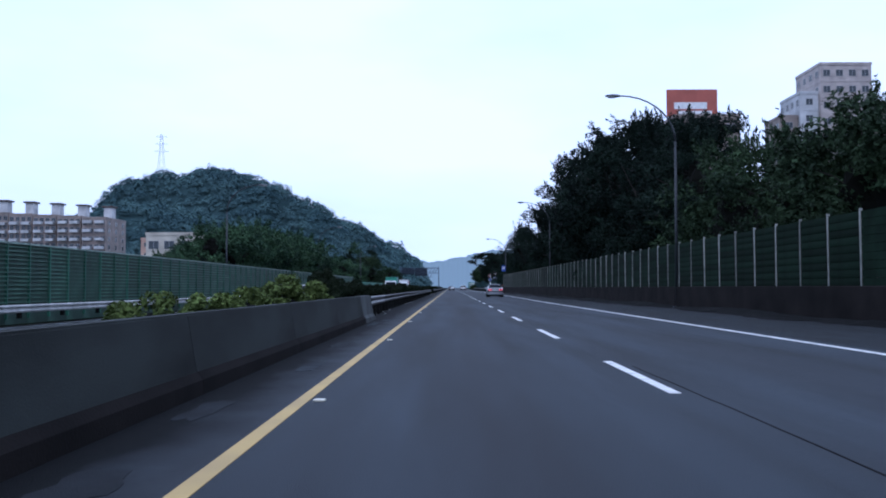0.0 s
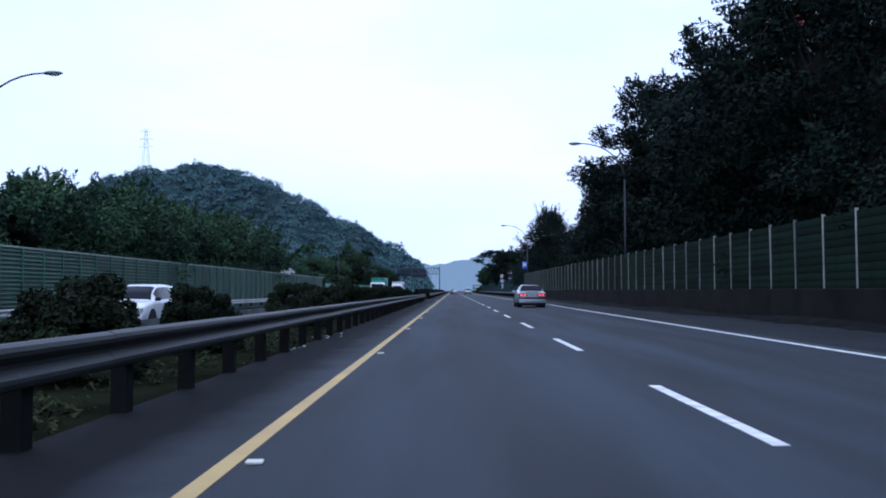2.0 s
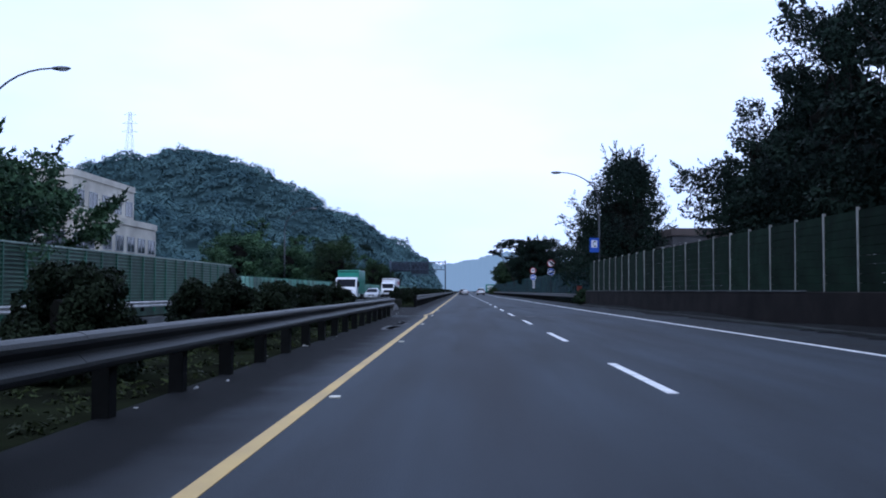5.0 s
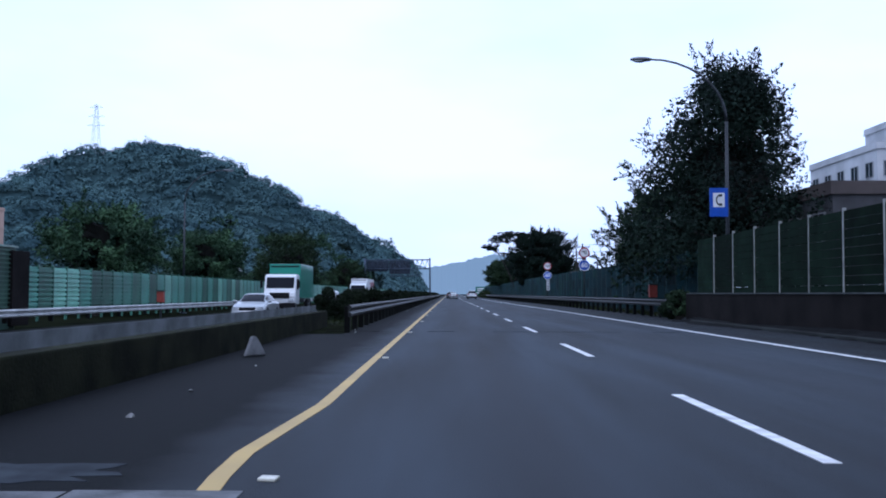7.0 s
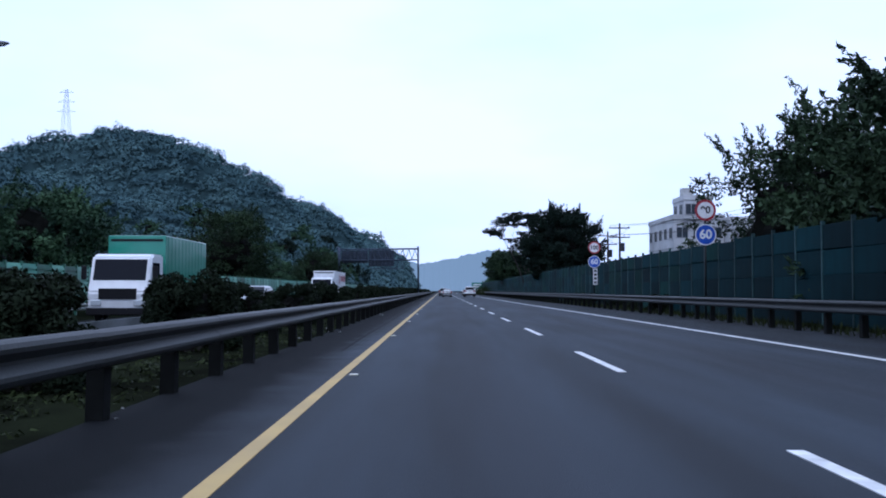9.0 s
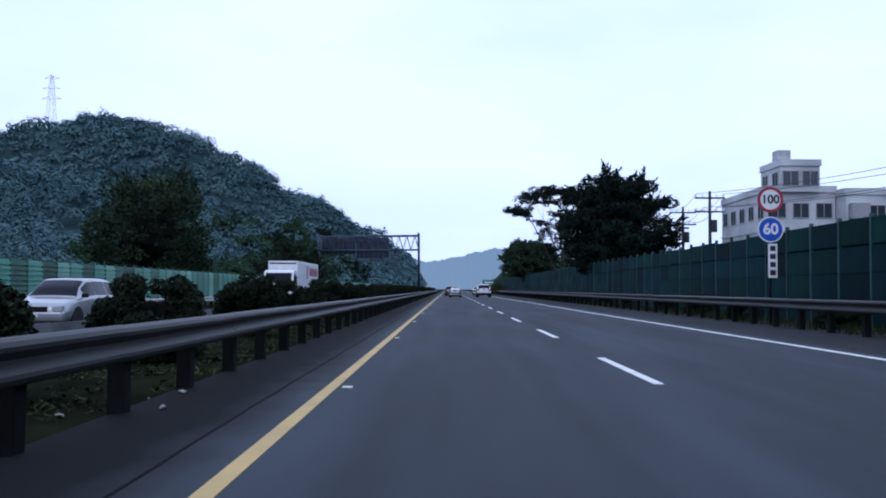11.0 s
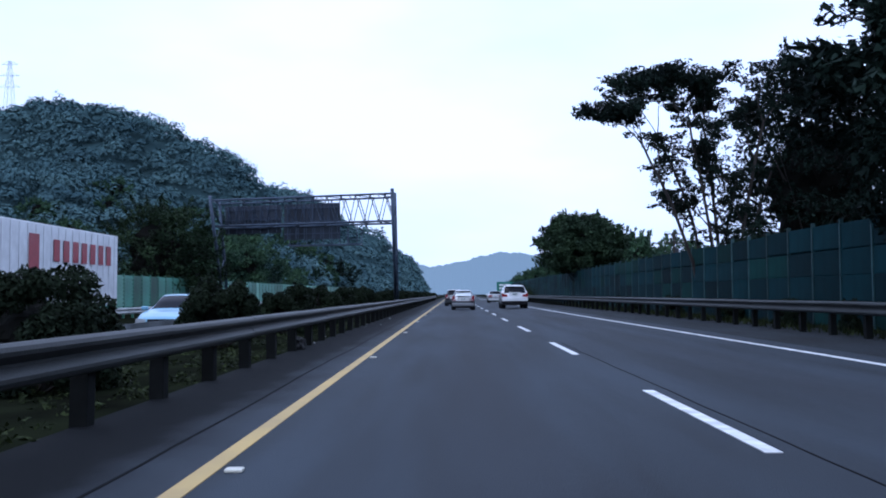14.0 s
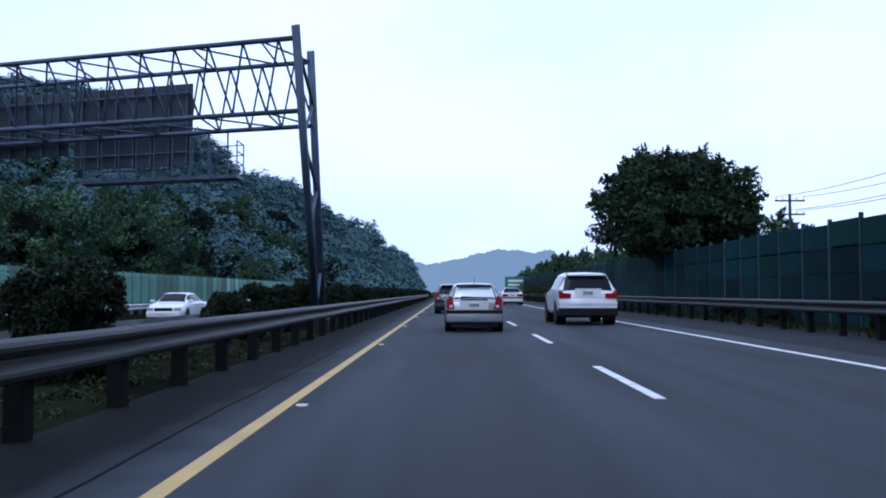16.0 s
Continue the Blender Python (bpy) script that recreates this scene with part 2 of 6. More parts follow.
def piece(name, me, parent, m):
    """One more object on a shared mesh."""
    ob = new(name, me)
    ob.parent = parent
    ob.matrix_basis = m
    return ob


def box(bm, x0, x1, y0, y1, z0, z1, bevel=0.0, m=None):
    r = bmesh.ops.create_cube(bm, size=1.0)["verts"]
    bmesh.ops.scale(bm, vec=(x1 - x0, y1 - y0, z1 - z0), verts=r)
    bmesh.ops.translate(bm, vec=((x0 + x1) / 2, (y0 + y1) / 2, (z0 + z1) / 2), verts=r)
    if bevel:
        es = list({e for v in r for e in v.link_edges})
        r = bmesh.ops.bevel(bm, geom=es, offset=bevel, segments=2, affect="EDGES", profile=0.6)["verts"]
    if m is not None:
        bmesh.ops.transform(bm, matrix=m, verts=list({v for v in r}))
    return r


def boxm(*a, **k):
    bm = bmesh.new()
    box(bm, *a, **k)
    return bm


def tube(bm, a, b, ra, rb=None, seg=8, cap=True):
    a, b = Vector(a), Vector(b)
    rb = ra if rb is None else rb
    q = (b - a).to_track_quat("Z", "Y")
    ring = []
    for c, r in ((a, ra), (b, rb)):
        ring.append([bm.verts.new(c + q @ Vector((r * math.cos(2 * math.pi * i / seg), r * math.sin(2 * math.pi * i / seg), 0))) for i in range(seg)])
    for i in range(seg):
        j = (i + 1) % seg
        bm.faces.new((ring[0][i], ring[0][j], ring[1][j], ring[1][i]))
    if cap:
        bm.faces.new(ring[0][::-1])
        bm.faces.new(ring[1])


def tubes(segs, seg=8):
    bm = bmesh.new()
    for s in segs:
        tube(bm, *s, seg=seg)
    return bm


def curve_tube(pts, ra, rb, seg=8):
    """One continuous tapered tube through the points."""
    bm = bmesh.new()
    n = len(pts)
    rings = []
    for i, p in enumerate(pts):
        d = (pts[min(i + 1, n - 1)] - pts[max(i - 1, 0)]).to_track_quat("Z", "Y")
        r = ra + (rb - ra) * i / (n - 1)
        rings.append([bm.verts.new(p + d @ Vector((r * math.cos(2 * math.pi * k / seg), r * math.sin(2 * math.pi * k / seg), 0))) for k in range(seg)])
    for a, b in zip(rings, rings[1:]):
        for k in range(seg):
            j = (k + 1) % seg
            bm.faces.new((a[k], a[j], b[j], b[k]))
    bm.faces.new(rings[0][::-1])
    bm.faces.new(rings[-1])
    bmesh.ops.recalc_face_normals(bm, faces=bm.faces)
    return bm


def sweep(bm, profile, ys, xs=None, zs=None, closed=False):
    """A profile of (x, z) carried along y."""
    rows = []
    for i, y in enumerate(ys):
        dx, dz = (xs[i] if xs else 0), (zs[i] if zs else 0)
        rows.append([bm.verts.new((x + dx, y, z + dz)) for x, z in profile])
    n = len(profile)
    for a, b in zip(rows, rows[1:]):
        for i in range(n if closed else n - 1):
            j = (i + 1) % n
            bm.faces.new((a[i], b[i], b[j], a[j]))
    if closed:
        bm.faces.new(rows[0])
        bm.faces.new(rows[-1][::-1])
    bmesh.ops.recalc_face_normals(bm, faces=bm.faces)
    return bm


# ---- ground, roads, markings ----
bm = bmesh.new()
bmesh.ops.create_grid(bm, x_segments=40, y_segments=60, size=1.0)
bmesh.ops.scale(bm, vec=(2400, 2600, 1), verts=bm.verts)
bmesh.ops.translate(bm, vec=(0, 1200, -0.42), verts=bm.verts)
tagged(link("ground", bm, M["soil"]), "grassy verge and open ground beside the motorway", "ground", kind="structure")

ROAD_Y0, ROAD_Y1 = -80.0, 1500.0


def slab(name, x0, x1, z, material, label, cat="road"):
    bm = boxm(x0, x1, ROAD_Y0, ROAD_Y1, z - 0.2, z)
    return tagged(link(name, bm, material), label, cat, kind="structure")


road = slab("road", -1.55, 8.5, 0.0, M["asphalt"], "dark grey asphalt carriageway with two lanes")
shoulder = slab("road_shoulder", 8.5, 12.38, -0.004, M["shoulder"], "dusty asphalt hard shoulder beside the barrier")
bm = boxm(12.38, 13.9, ROAD_Y0, 172.0, -0.204, -0.004)
tagged(link("road_shoulder_edge", bm, M["shoulder"]), "gritty outer edge of the hard shoulder", "road", kind="structure")
slab("road_opposite", -14.9, -4.9, -0.35, M["asphalt"], "opposite asphalt carriageway beyond the median")
bm = boxm(-4.5, -1.55, ROAD_Y0, ROAD_Y1, -0.5, -0.012)
tagged(link("ground_median", bm, M["soil"]), "dark grassy soil of the raised median", "ground", kind="structure")
bm = boxm(-4.7, -4.5, ROAD_Y0, ROAD_Y1, -0.5, 0.02, bevel=0.02)
tagged(link("wall_median_kerb", bm, M["concrete"]), "low concrete kerb wall along the median", "kerb", kind="structure")
bm = boxm(12.38, 13.6, 172, ROAD_Y1, -0.5, -0.008)
tagged(link("ground_verge", bm, M["soil"]), "grassy verge behind the shoulder guardrail", "ground", kind="structure")

lines = empty("road_marking_yellow", pose(0, 0, 0), "worn yellow edge line with a kink at the bridge joint", "road marking", kind="structure")
bm = bmesh.new()
ys = [ROAD_Y0 + i * 4.0 for i in range(54)] + [136.6, 137.4, 138.2, 138.8, 139.5, 140.3, 141.5, 143.0, 146.0, 150.0] + [154 + i * 6.0 for i in range(120)]
xs = [0.0 if not 136 < y < 142.5 else {136.6: 0.0, 137.4: -0.01, 138.2: -0.03, 138.8: -0.07, 139.5: -0.13, 140.3: -0.16, 141.5: -0.09}[y] for y in ys]
sweep(bm, [(-0.03, 0.0), (-0.03, 0.005), (0.097, 0.005), (0.097, 0.0)], ys, xs)
part("edge_line", bm, M["yellow"], lines)

solid = empty("road_marking_white", pose(0, 0, 0), "continuous white edge line along the shoulder", "road marking", kind="structure")
bm = bmesh.new()
ys = [-80, 0, 60, 100, 112, 125, 150, 200, 225, 245, 270, 300, 400, 700, 1100, 1500]
xs = [8.25, 8.25, 8.05, 8.3, 8.55, 8.5, 8.2, 8.15, 7.95, 7.75, 7.8, 7.55, 7.5, 7.5, 7.5, 7.5]
sweep(bm, [(-0.075, 0.0), (-0.075, 0.005), (0.075, 0.005), (0.075, 0.0)], ys, xs)
part("edge_line", bm, M["white_line"], solid)

dashes = empty("road_marking_dashes", pose(0, 0, 0), "dashed white lane line with worn ends", "road marking", kind="structure")
dash_me = part("dash", boxm(-0.06, 0.06, 0.0, 4.0, 0.0, 0.006), M["white_line"], dashes)
dash_me.matrix_basis = pose(3.65, -70, 0)
for k in range(-6, 90):
    piece("dash", dash_me.data, dashes, pose(3.65 + 0.01 * math.sin(k * 2.1), 10.0 * k, 0))

# ---- left concrete barrier, guardrails ----
JERSEY = [(-0.26, -0.05), (-0.25, 0.14), (-0.19, 0.22), (-0.09, 0.80), (0.09, 0.80), (0.19, 0.22), (0.25, 0.14), (0.26, -0.05)]
barrier = empty("concrete_barrier", pose(-1.3, 0, 0), "grey weathered concrete safety barrier with a dark foot", "barrier", kind="structure")
y = -74.0
bm = bmesh.new()
sweep(bm, JERSEY, [0.0, 5.985], closed=True)
bmesh.ops.bevel(bm, geom=[e for e in bm.edges if abs(e.verts[0].co.y - e.verts[1].co.y) > 1 and min(v.co.z for v in e.verts) > 0.7], offset=0.02, segments=2, affect="EDGES")
seg = part("barrier_section", bm, M["concrete"], barrier)
seg.matrix_basis = pose(0, y, 0)
bm = bmesh.new()
sweep(bm, [(0.20, -0.04), (0.268, -0.04), (0.258, 0.145), (0.20, 0.222), (0.16, 0.21)], [0.0, 5.985], closed=True)
foot = part("barrier_foot", bm, M["dark_concrete"], barrier, "dark damp foot")
foot.matrix_basis = pose(0, y, 0)
while y < 19:
    y += 6.0
    piece("barrier_section", seg.data, barrier, pose(0, y, 0))
    piece("barrier_foot", foot.data, barrier, pose(0, y, 0))
bm = bmesh.new()
sweep(bm, JERSEY, [0.0, 3.4, 3.7], [0, 0, 0], [0, 0, -0.1], closed=True)
end = part("barrier_end", bm, M["pale_coping"], barrier, "pale chipped end of the barrier")
end.matrix_basis = pose(0, y + 6.0, 0)
BARRIER_END = y + 9.7

WBEAM = [(0.0, 0.43), (0.03, 0.432), (0.072, 0.452), (0.085, 0.485), (0.082, 0.515), (0.045, 0.548), (0.018, 0.572), (0.018, 0.600), (0.045, 0.624), (0.082, 0.657), (0.085, 0.687), (0.072, 0.718), (0.03, 0.738), (0.0, 0.74),
         (-0.012, 0.74), (-0.012, 0.43)]


def guardrail(name, x, y0, y1, side, top, material, label, pitch=2.0, group="", post_top=0.03):
    """Corrugated beam on posts; side is +1 where the beam faces +x."""
    g = empty(name, pose(x, 0, 0), label, "guardrail", group, kind="structure")
    n = max(1, round((y1 - y0) / 4.0))
    L = (y1 - y0) / n
    bm = bmesh.new()
    sweep(bm, [(side * px, pz + top - 0.74) for px, pz in WBEAM], [0, L + 0.12], closed=True)
    beam = part("beam", bm, material, g, smooth=False)
    beam.matrix_basis = pose(0, y0, 0)
    for i in range(1, n):
        piece("beam", beam.data, g, pose(0, y0 + i * L, 0.004 * (i % 2), 0, 0, 0))
    bm = bmesh.new()
    box(bm, -0.17 if side > 0 else 0.02, -0.02 if side > 0 else 0.17, -0.085, 0.085, -0.1, top - post_top, bevel=0.01)
    post = part("post", bm, M["rail_post"], g)
    post.matrix_basis = pose(0, y0 + 0.6, 0)
    k = 1
    while y0 + 0.6 + k * pitch < y1:
        piece("post", post.data, g, pose(0, y0 + 0.6 + k * pitch, random.uniform(-0.02, 0.01), random.uniform(-1, 1), random.uniform(-1, 1), 0))
        k += 1
    return g


guardrail("guardrail", -1.36, BARRIER_END - 0.3, BARRIER_END + 7.7, 1, 0.74, M["galv_new"], "newer bright steel guardrail end beside the concrete barrier", group="median guardrails")
guardrail("guardrail", -1.42, BARRIER_END + 7.6, 139.0, 1, 0.735, M["galv"], "dull grey corrugated steel guardrail on brown posts along the median", group="median guardrails")
guardrail("guardrail", -1.42, 158.8, 420.0, 1, 0.745, M["galv"], "dull grey corrugated steel guardrail on brown posts along the median", group="median guardrails")
guardrail("guardrail", -4.6, -20.0, 420.0, -1, 0.52, M["rail_old"], "pale steel guardrail on the far edge of the median", pitch=4.0, post_top=0.33)
guardrail("guardrail", -15.1, 8.0, 420.0, 1, 0.42, M["rail_white"], "pale steel guardrail in front of the green noise barrier", pitch=4.0)
guardrail("guardrail", 10.9, 174.6, 420.0, -1, 0.84, M["galv"], "dull grey steel guardrail along the hard shoulder", pitch=2.0)

# low mossy wall of the small bridge in the median
bm = boxm(-2.95, -2.65, 139.2, 164.0, -0.1, 0.50, bevel=0.03)
tagged(link("wall_bridge", bm, M["moss"]), "low mossy concrete parapet between two guardrails", "wall", kind="structure")

bm = boxm(-2.66, -1.55, 139.2, 158.6, -0.1, -0.006)
tagged(link("pavement_bridge_edge", bm, M["asphalt"]), "dusty asphalt strip beside the mossy parapet", "pavement", kind="structure")

# ---- right noise barrier ----
WALL_X = 12.4


def wall_x(y):
    """The base wall draws slowly in towards the carriageway."""
    return 13.1 - 0.01375 * (max(y, 0.0) - 20.0)


WALL_TOP, PANEL_H, SLATS = 1.08, 2.14, 9
PITCH, FENCE_Y0 = 2.215, -74.675
FENCE_TURN = math.degrees(math.atan(0.01375))
ys = [-80.0, 0.0, 60.0, 120.0, 172.6]
bm = sweep(bmesh.new(), [(0.0, -0.5), (0.0, WALL_TOP - 0.03), (0.03, WALL_TOP), (0.27, WALL_TOP), (0.3, WALL_TOP - 0.03), (0.3, -0.5)], ys, [wall_x(y) for y in ys], closed=True)
tagged(link("wall_right", bm, M["dark_concrete"]), "dark stained concrete base wall under the noise barrier", "wall", kind="structure")
ys = [128.0, 150.0, 172.4]
bm = sweep(bmesh.new(), [(-0.03, WALL_TOP + 0.002), (-0.03, WALL_TOP + 0.045), (0.02, WALL_TOP + 0.045), (0.02, WALL_TOP + 0.002)], ys, [wall_x(y) for y in ys], closed=True)
tagged(link("trim_coping", bm, M["pale_coping"]), "pale concrete coping edge on the base wall", "coping", kind="structure")
ys = [110.0 + 4 * i for i in range(16)]
bm = sweep(bmesh.new(), [(-0.55, -0.05), (-0.55, 0.07), (-0.53, 0.09), (-0.42, 0.09), (-0.40, 0.0)], ys, [wall_x(y) for y in ys], closed=True)
tagged(link("kerb", bm, M["concrete"]), "low worn kerb at the foot of the base wall", "kerb", kind="structure")

# drifted dirt along the wall's foot
rb_ = np.random.default_rng(15)
ny_, nx_ = 420, 9
yy, uu = np.meshgrid(np.linspace(-20, 171, ny_), np.linspace(0, 1, nx_), indexing="ij")
edge = 0.75 + 0.28 * np.sin(yy * 0.23) + 0.2 * np.sin(yy * 0.61 + 1) + 0.15 * rb_.normal(size=(ny_, 1))
xx = np.vectorize(wall_x)(yy) + 0.01 - np.clip(edge, 0.25, 1.4) * uu
zz = 0.20 * (1 - uu) ** 1.6 * (0.7 + 0.3 * np.sin(yy * 0.37)) + 0.03 * rb_.uniform(0, 1, yy.shape) * (uu < 0.95) - 0.02 * (uu > 0.95)
verts = np.stack([xx.ravel(), yy.ravel(), zz.ravel()], 1).tolist()
faces = [(r * nx_ + c, r * nx_ + c + 1, (r + 1) * nx_ + c + 1, (r + 1) * nx_ + c) for r in range(ny_ - 1) for c in range(nx_ - 1)]
tagged(from_data("dirt_bank", verts, faces, M["grit"], smooth=True), "dark grit drifted against the base wall", "dirt", kind="stuff")

fence = empty("noise_barrier_right", pose(0.12, 0, 0), "dark green louvred noise barrier with pale steel posts", "noise barrier", kind="structure")
SLAT_H = PANEL_H / SLATS
bm = bmesh.new()
for i in range(SLATS):
    box(bm, -0.025, 0.025, 0.03, PITCH - 0.03, SLAT_H * i, SLAT_H * (i + 0.95))
pan = part("panel", bm, M["slat_dark"], fence)
pan.matrix_basis = pose(wall_x(FENCE_Y0), FENCE_Y0, WALL_TOP)
bm = boxm(-0.02, 0.02, 0.012, 0.045, 0.0, PANEL_H)
box(bm, -0.02, 0.02, PITCH - 0.045, PITCH - 0.012, 0.0, PANEL_H)
box(bm, 0.0, 0.012, 0.045, PITCH - 0.045, 0.0, PANEL_H - 0.01)
pan_frame = part("panel", bm, M["slat_dark"], fence)
pan_frame.matrix_basis = pose(wall_x(FENCE_Y0), FENCE_Y0 - PITCH, WALL_TOP)
bm = bmesh.new()
sweep(bm, [(-0.012, 0.0), (-0.030, 0.012), (-0.036, 0.10), (-0.026, SLAT_H * 0.95), (-0.003, SLAT_H * 0.95), (-0.003, 0.0)], [0.05, PITCH - 0.05], closed=True)
slat = part("slat", bm, M["slat_dark"], pan_frame)
slat.matrix_basis = pose(0, 0, 0)
bm = boxm(-0.055, 0.04, -0.022, 0.022, 0.0, PANEL_H + 0.07, bevel=0.006)
fpost = part("post", bm, M["fence_post"], fence)
fpost.matrix_basis = pose(wall_x(FENCE_Y0), FENCE_Y0, WALL_TOP)
k = 1
while FENCE_Y0 + k * PITCH < 170.4:
    yk = FENCE_Y0 + k * PITCH
    turn = FENCE_TURN if yk > 0 else 0.0
    if 26 < yk < 98:
        holder = piece("panel", pan_frame.data, fence, pose(wall_x(yk), yk, WALL_TOP, 0, 0, turn))
        for i in range(SLATS):
            piece("slat", slat.data, holder, pose(0, 0, SLAT_H * i, 0, random.uniform(-0.8, 0.8), 0))
    else:
        piece("panel", pan.data, fence, pose(wall_x(yk), yk, WALL_TOP, 0, 0, turn))
    piece("post", fpost.data, fence, pose(wall_x(yk), yk, WALL_TOP, random.uniform(-0.5, 0.5), random.uniform(-0.6, 0.6), turn))
    k += 1

teal = empty("noise_barrier_teal", pose(WALL_X + 0.3, 0, 0), "teal panelled noise barrier with uneven top and pale posts", "noise barrier", kind="structure")
TP = 2.075
teal_rng = random.Random(4)
bm = boxm(-0.03, 0.03, 0.05, TP - 0.05, 0.0, 0.73, bevel=0.008)
box(bm, -0.036, -0.03, 0.06, TP - 0.06, 0.03, 0.08)
box(bm, -0.036, -0.03, 0.06, TP - 0.06, 0.64, 0.69)
teal_boards = []
for k, name in enumerate(("teal", "teal_deep", "teal_green")):
    q_ = part("board", bm.copy(), M[name], teal)
    q_.matrix_basis = pose(0, 176.92 - TP, 0.1 + 0.735 * k)
    teal_boards.append(q_.data)
bm.free()
tq = part("post", boxm(-0.06, 0.06, -0.032, 0.032, 0.0, 3.13, bevel=0.006), M["teal_post"], teal)
tq.matrix_basis = pose(0, 176.92 - TP, 0.05)
backing = part("backing", boxm(0.035, 0.05, 0.05, TP - 0.05, 0.0, 2.9), M["teal_deep"], teal)
backing.matrix_basis = pose(0, 176.92 - TP, 0.1)
for k in range(125):
    y = 176.92 + TP * k
    for i in range(4):
        piece("board", teal_boards[teal_rng.choice((0, 0, 1, 2) if i else (1, 1, 2, 0))], teal, pose(0, y, 0.08 + 0.735 * i + (teal_rng.uniform(0, 0.07) if i == 3 else 0)))
    piece("backing", backing.data, teal, pose(0, y, 0.1))
    piece("post", tq.data, teal, pose(0, y, 0.03 + 0.05 * teal_rng.random(), teal_rng.uniform(-0.5, 0.5), 0, 0))

# ---- left noise barrier ----
lf = empty("noise_barrier_left", pose(-16.4, 0, 0), "pale green louvred noise barrier across the motorway", "noise barrier", kind="structure")
lp = part("panel", boxm(-0.05, -0.02, 0.02, 1.98, -0.85, 2.45), M["slat_back"], lf)
lp.matrix_basis = pose(0, 30, 0.4)
ls_ = part("slat", boxm(-0.02, 0.05, 0.03, 1.97, 0.0, 0.05, bevel=0.006), M["slat_green"], lp)
ls_.matrix_basis = pose(0, 0, 0.03)
lr_ = part("top_rail", boxm(-0.06, 0.08, 0.0, 2.0, 2.44, 2.52, bevel=0.01), M["slat_pale"], lf, "pale top rail")
lr_.matrix_basis = pose(0, 30, 0.42)
bm = bmesh.new()
for i in range(14):
    box(bm, -0.02, 0.05, 0.03, 1.97, 0.175 * i + 0.03, 0.175 * i + 0.08)
far_slats = link("slat_set", bm, M["slat_green"], lp)
far_slats.matrix_basis = pose(0, -4.0, 0)
lq = part("post", boxm(-0.05, 0.08, -0.05, 0.05, -0.2, 2.9, bevel=0.006), M["mint_deep"], lf)
lq.matrix_basis = pose(0, 30, 0)
k = 1
while 30 + 2.0 * k < 172:
    holder = piece("panel", lp.data, lf, pose(0, 30 + 2.0 * k, 0.42))
    if 52 <= 30 + 2.0 * k < 94:
        for i in range(14):
            piece("slat", ls_.data, holder, pose(0, 0, 0.175 * i + 0.03))
    else:
        piece("slat_set", far_slats.data, holder, pose(0, 0, 0))
    piece("post", lq.data, lf, pose(0, 30 + 2.0 * k, 0))
    piece("top_rail", lr_.data, lf, pose(0, 30 + 2.0 * k, 0.42))
    k += 1
lm = empty("noise_barrier_mint", pose(-16.6, 0, 0), "mint green panelled noise barrier across the motorway", "noise barrier", kind="structure")
bm = boxm(-0.04, -0.01, 0.02, 1.48, 0.0, 1.92)
for i in range(9):
    box(bm, -0.012, 0.05, 0.03, 1.47, 0.21 * i + 0.02, 0.21 * i + 0.15)
mint_panels = []
for k, name in enumerate(("mint", "mint_deep", "mint_pale")):
    q_ = part("panel", bm.copy(), M[name], lm)
    q_.matrix_basis = pose(0, 173 + 1.5 * k, 0.25)
    mint_panels.append(q_.data)
mq = part("post", boxm(-0.05, 0.06, -0.05, 0.05, -0.2, 2.25, bevel=0.006), M["mint_deep"], lm)
mq.matrix_basis = pose(0, 173, 0)
shade = random.Random(9)
for k in range(3, 170):
    piece("panel", mint_panels[shade.choice((0, 0, 1, 2, 0, 1))], lm, pose(0, 173 + 1.5 * k, 0.25))
for k in range(1, 170):
    piece("post", mq.data, lm, pose(0, 173 + 1.5 * k, 0))
bm.free()
part("end_pillar", boxm(-0.25, 0.25, -1.6, -0.1, -0.3, 2.75, bevel=0.02), M["dark_concrete"], lm, "brown end pillar").matrix_basis = pose(0.1, 173, 0)


# ---- trees ----
def leaves(rng, centres, count, size, squash=0.6, flat=0.5, spread=0.6, inside=0.35, fat=0.42):
    """Many small bent leaf blades about the given clump centres (x, y, z, radius)."""
    c = np.array(centres)
    w = c[:, 3] ** 2
    pick = rng.choice(len(c), count, p=w / w.sum())
    d = rng.normal(size=(count, 3))
    d /= np.linalg.norm(d, axis=1)[:, None]
    r = c[pick, 3] * rng.uniform(inside, 1.0, count) ** 0.5
    pos = c[pick, :3] + d * r[:, None] * np.array([1, 1, squash])
    nrm = d * 0.6 + rng.normal(size=(count, 3)) * spread + np.array([0, 0, flat])
    nrm /= np.linalg.norm(nrm, axis=1)[:, None]
    a = np.cross(nrm, rng.normal(size=(count, 3)))
    a /= np.linalg.norm(a, axis=1)[:, None]
    b = np.cross(nrm, a)
    s = size * rng.uniform(0.6, 1.4, count)[:, None]
    v = np.stack([pos + a * s * 1.1 - nrm * s * 0.2, pos - a * s * 0.6 + b * s * fat * 1.25, pos - a * s * 0.6 - b * s * fat * 1.25], 1).reshape(-1, 3)
    f = np.arange(count * 3).reshape(-1, 3)
    return v, f


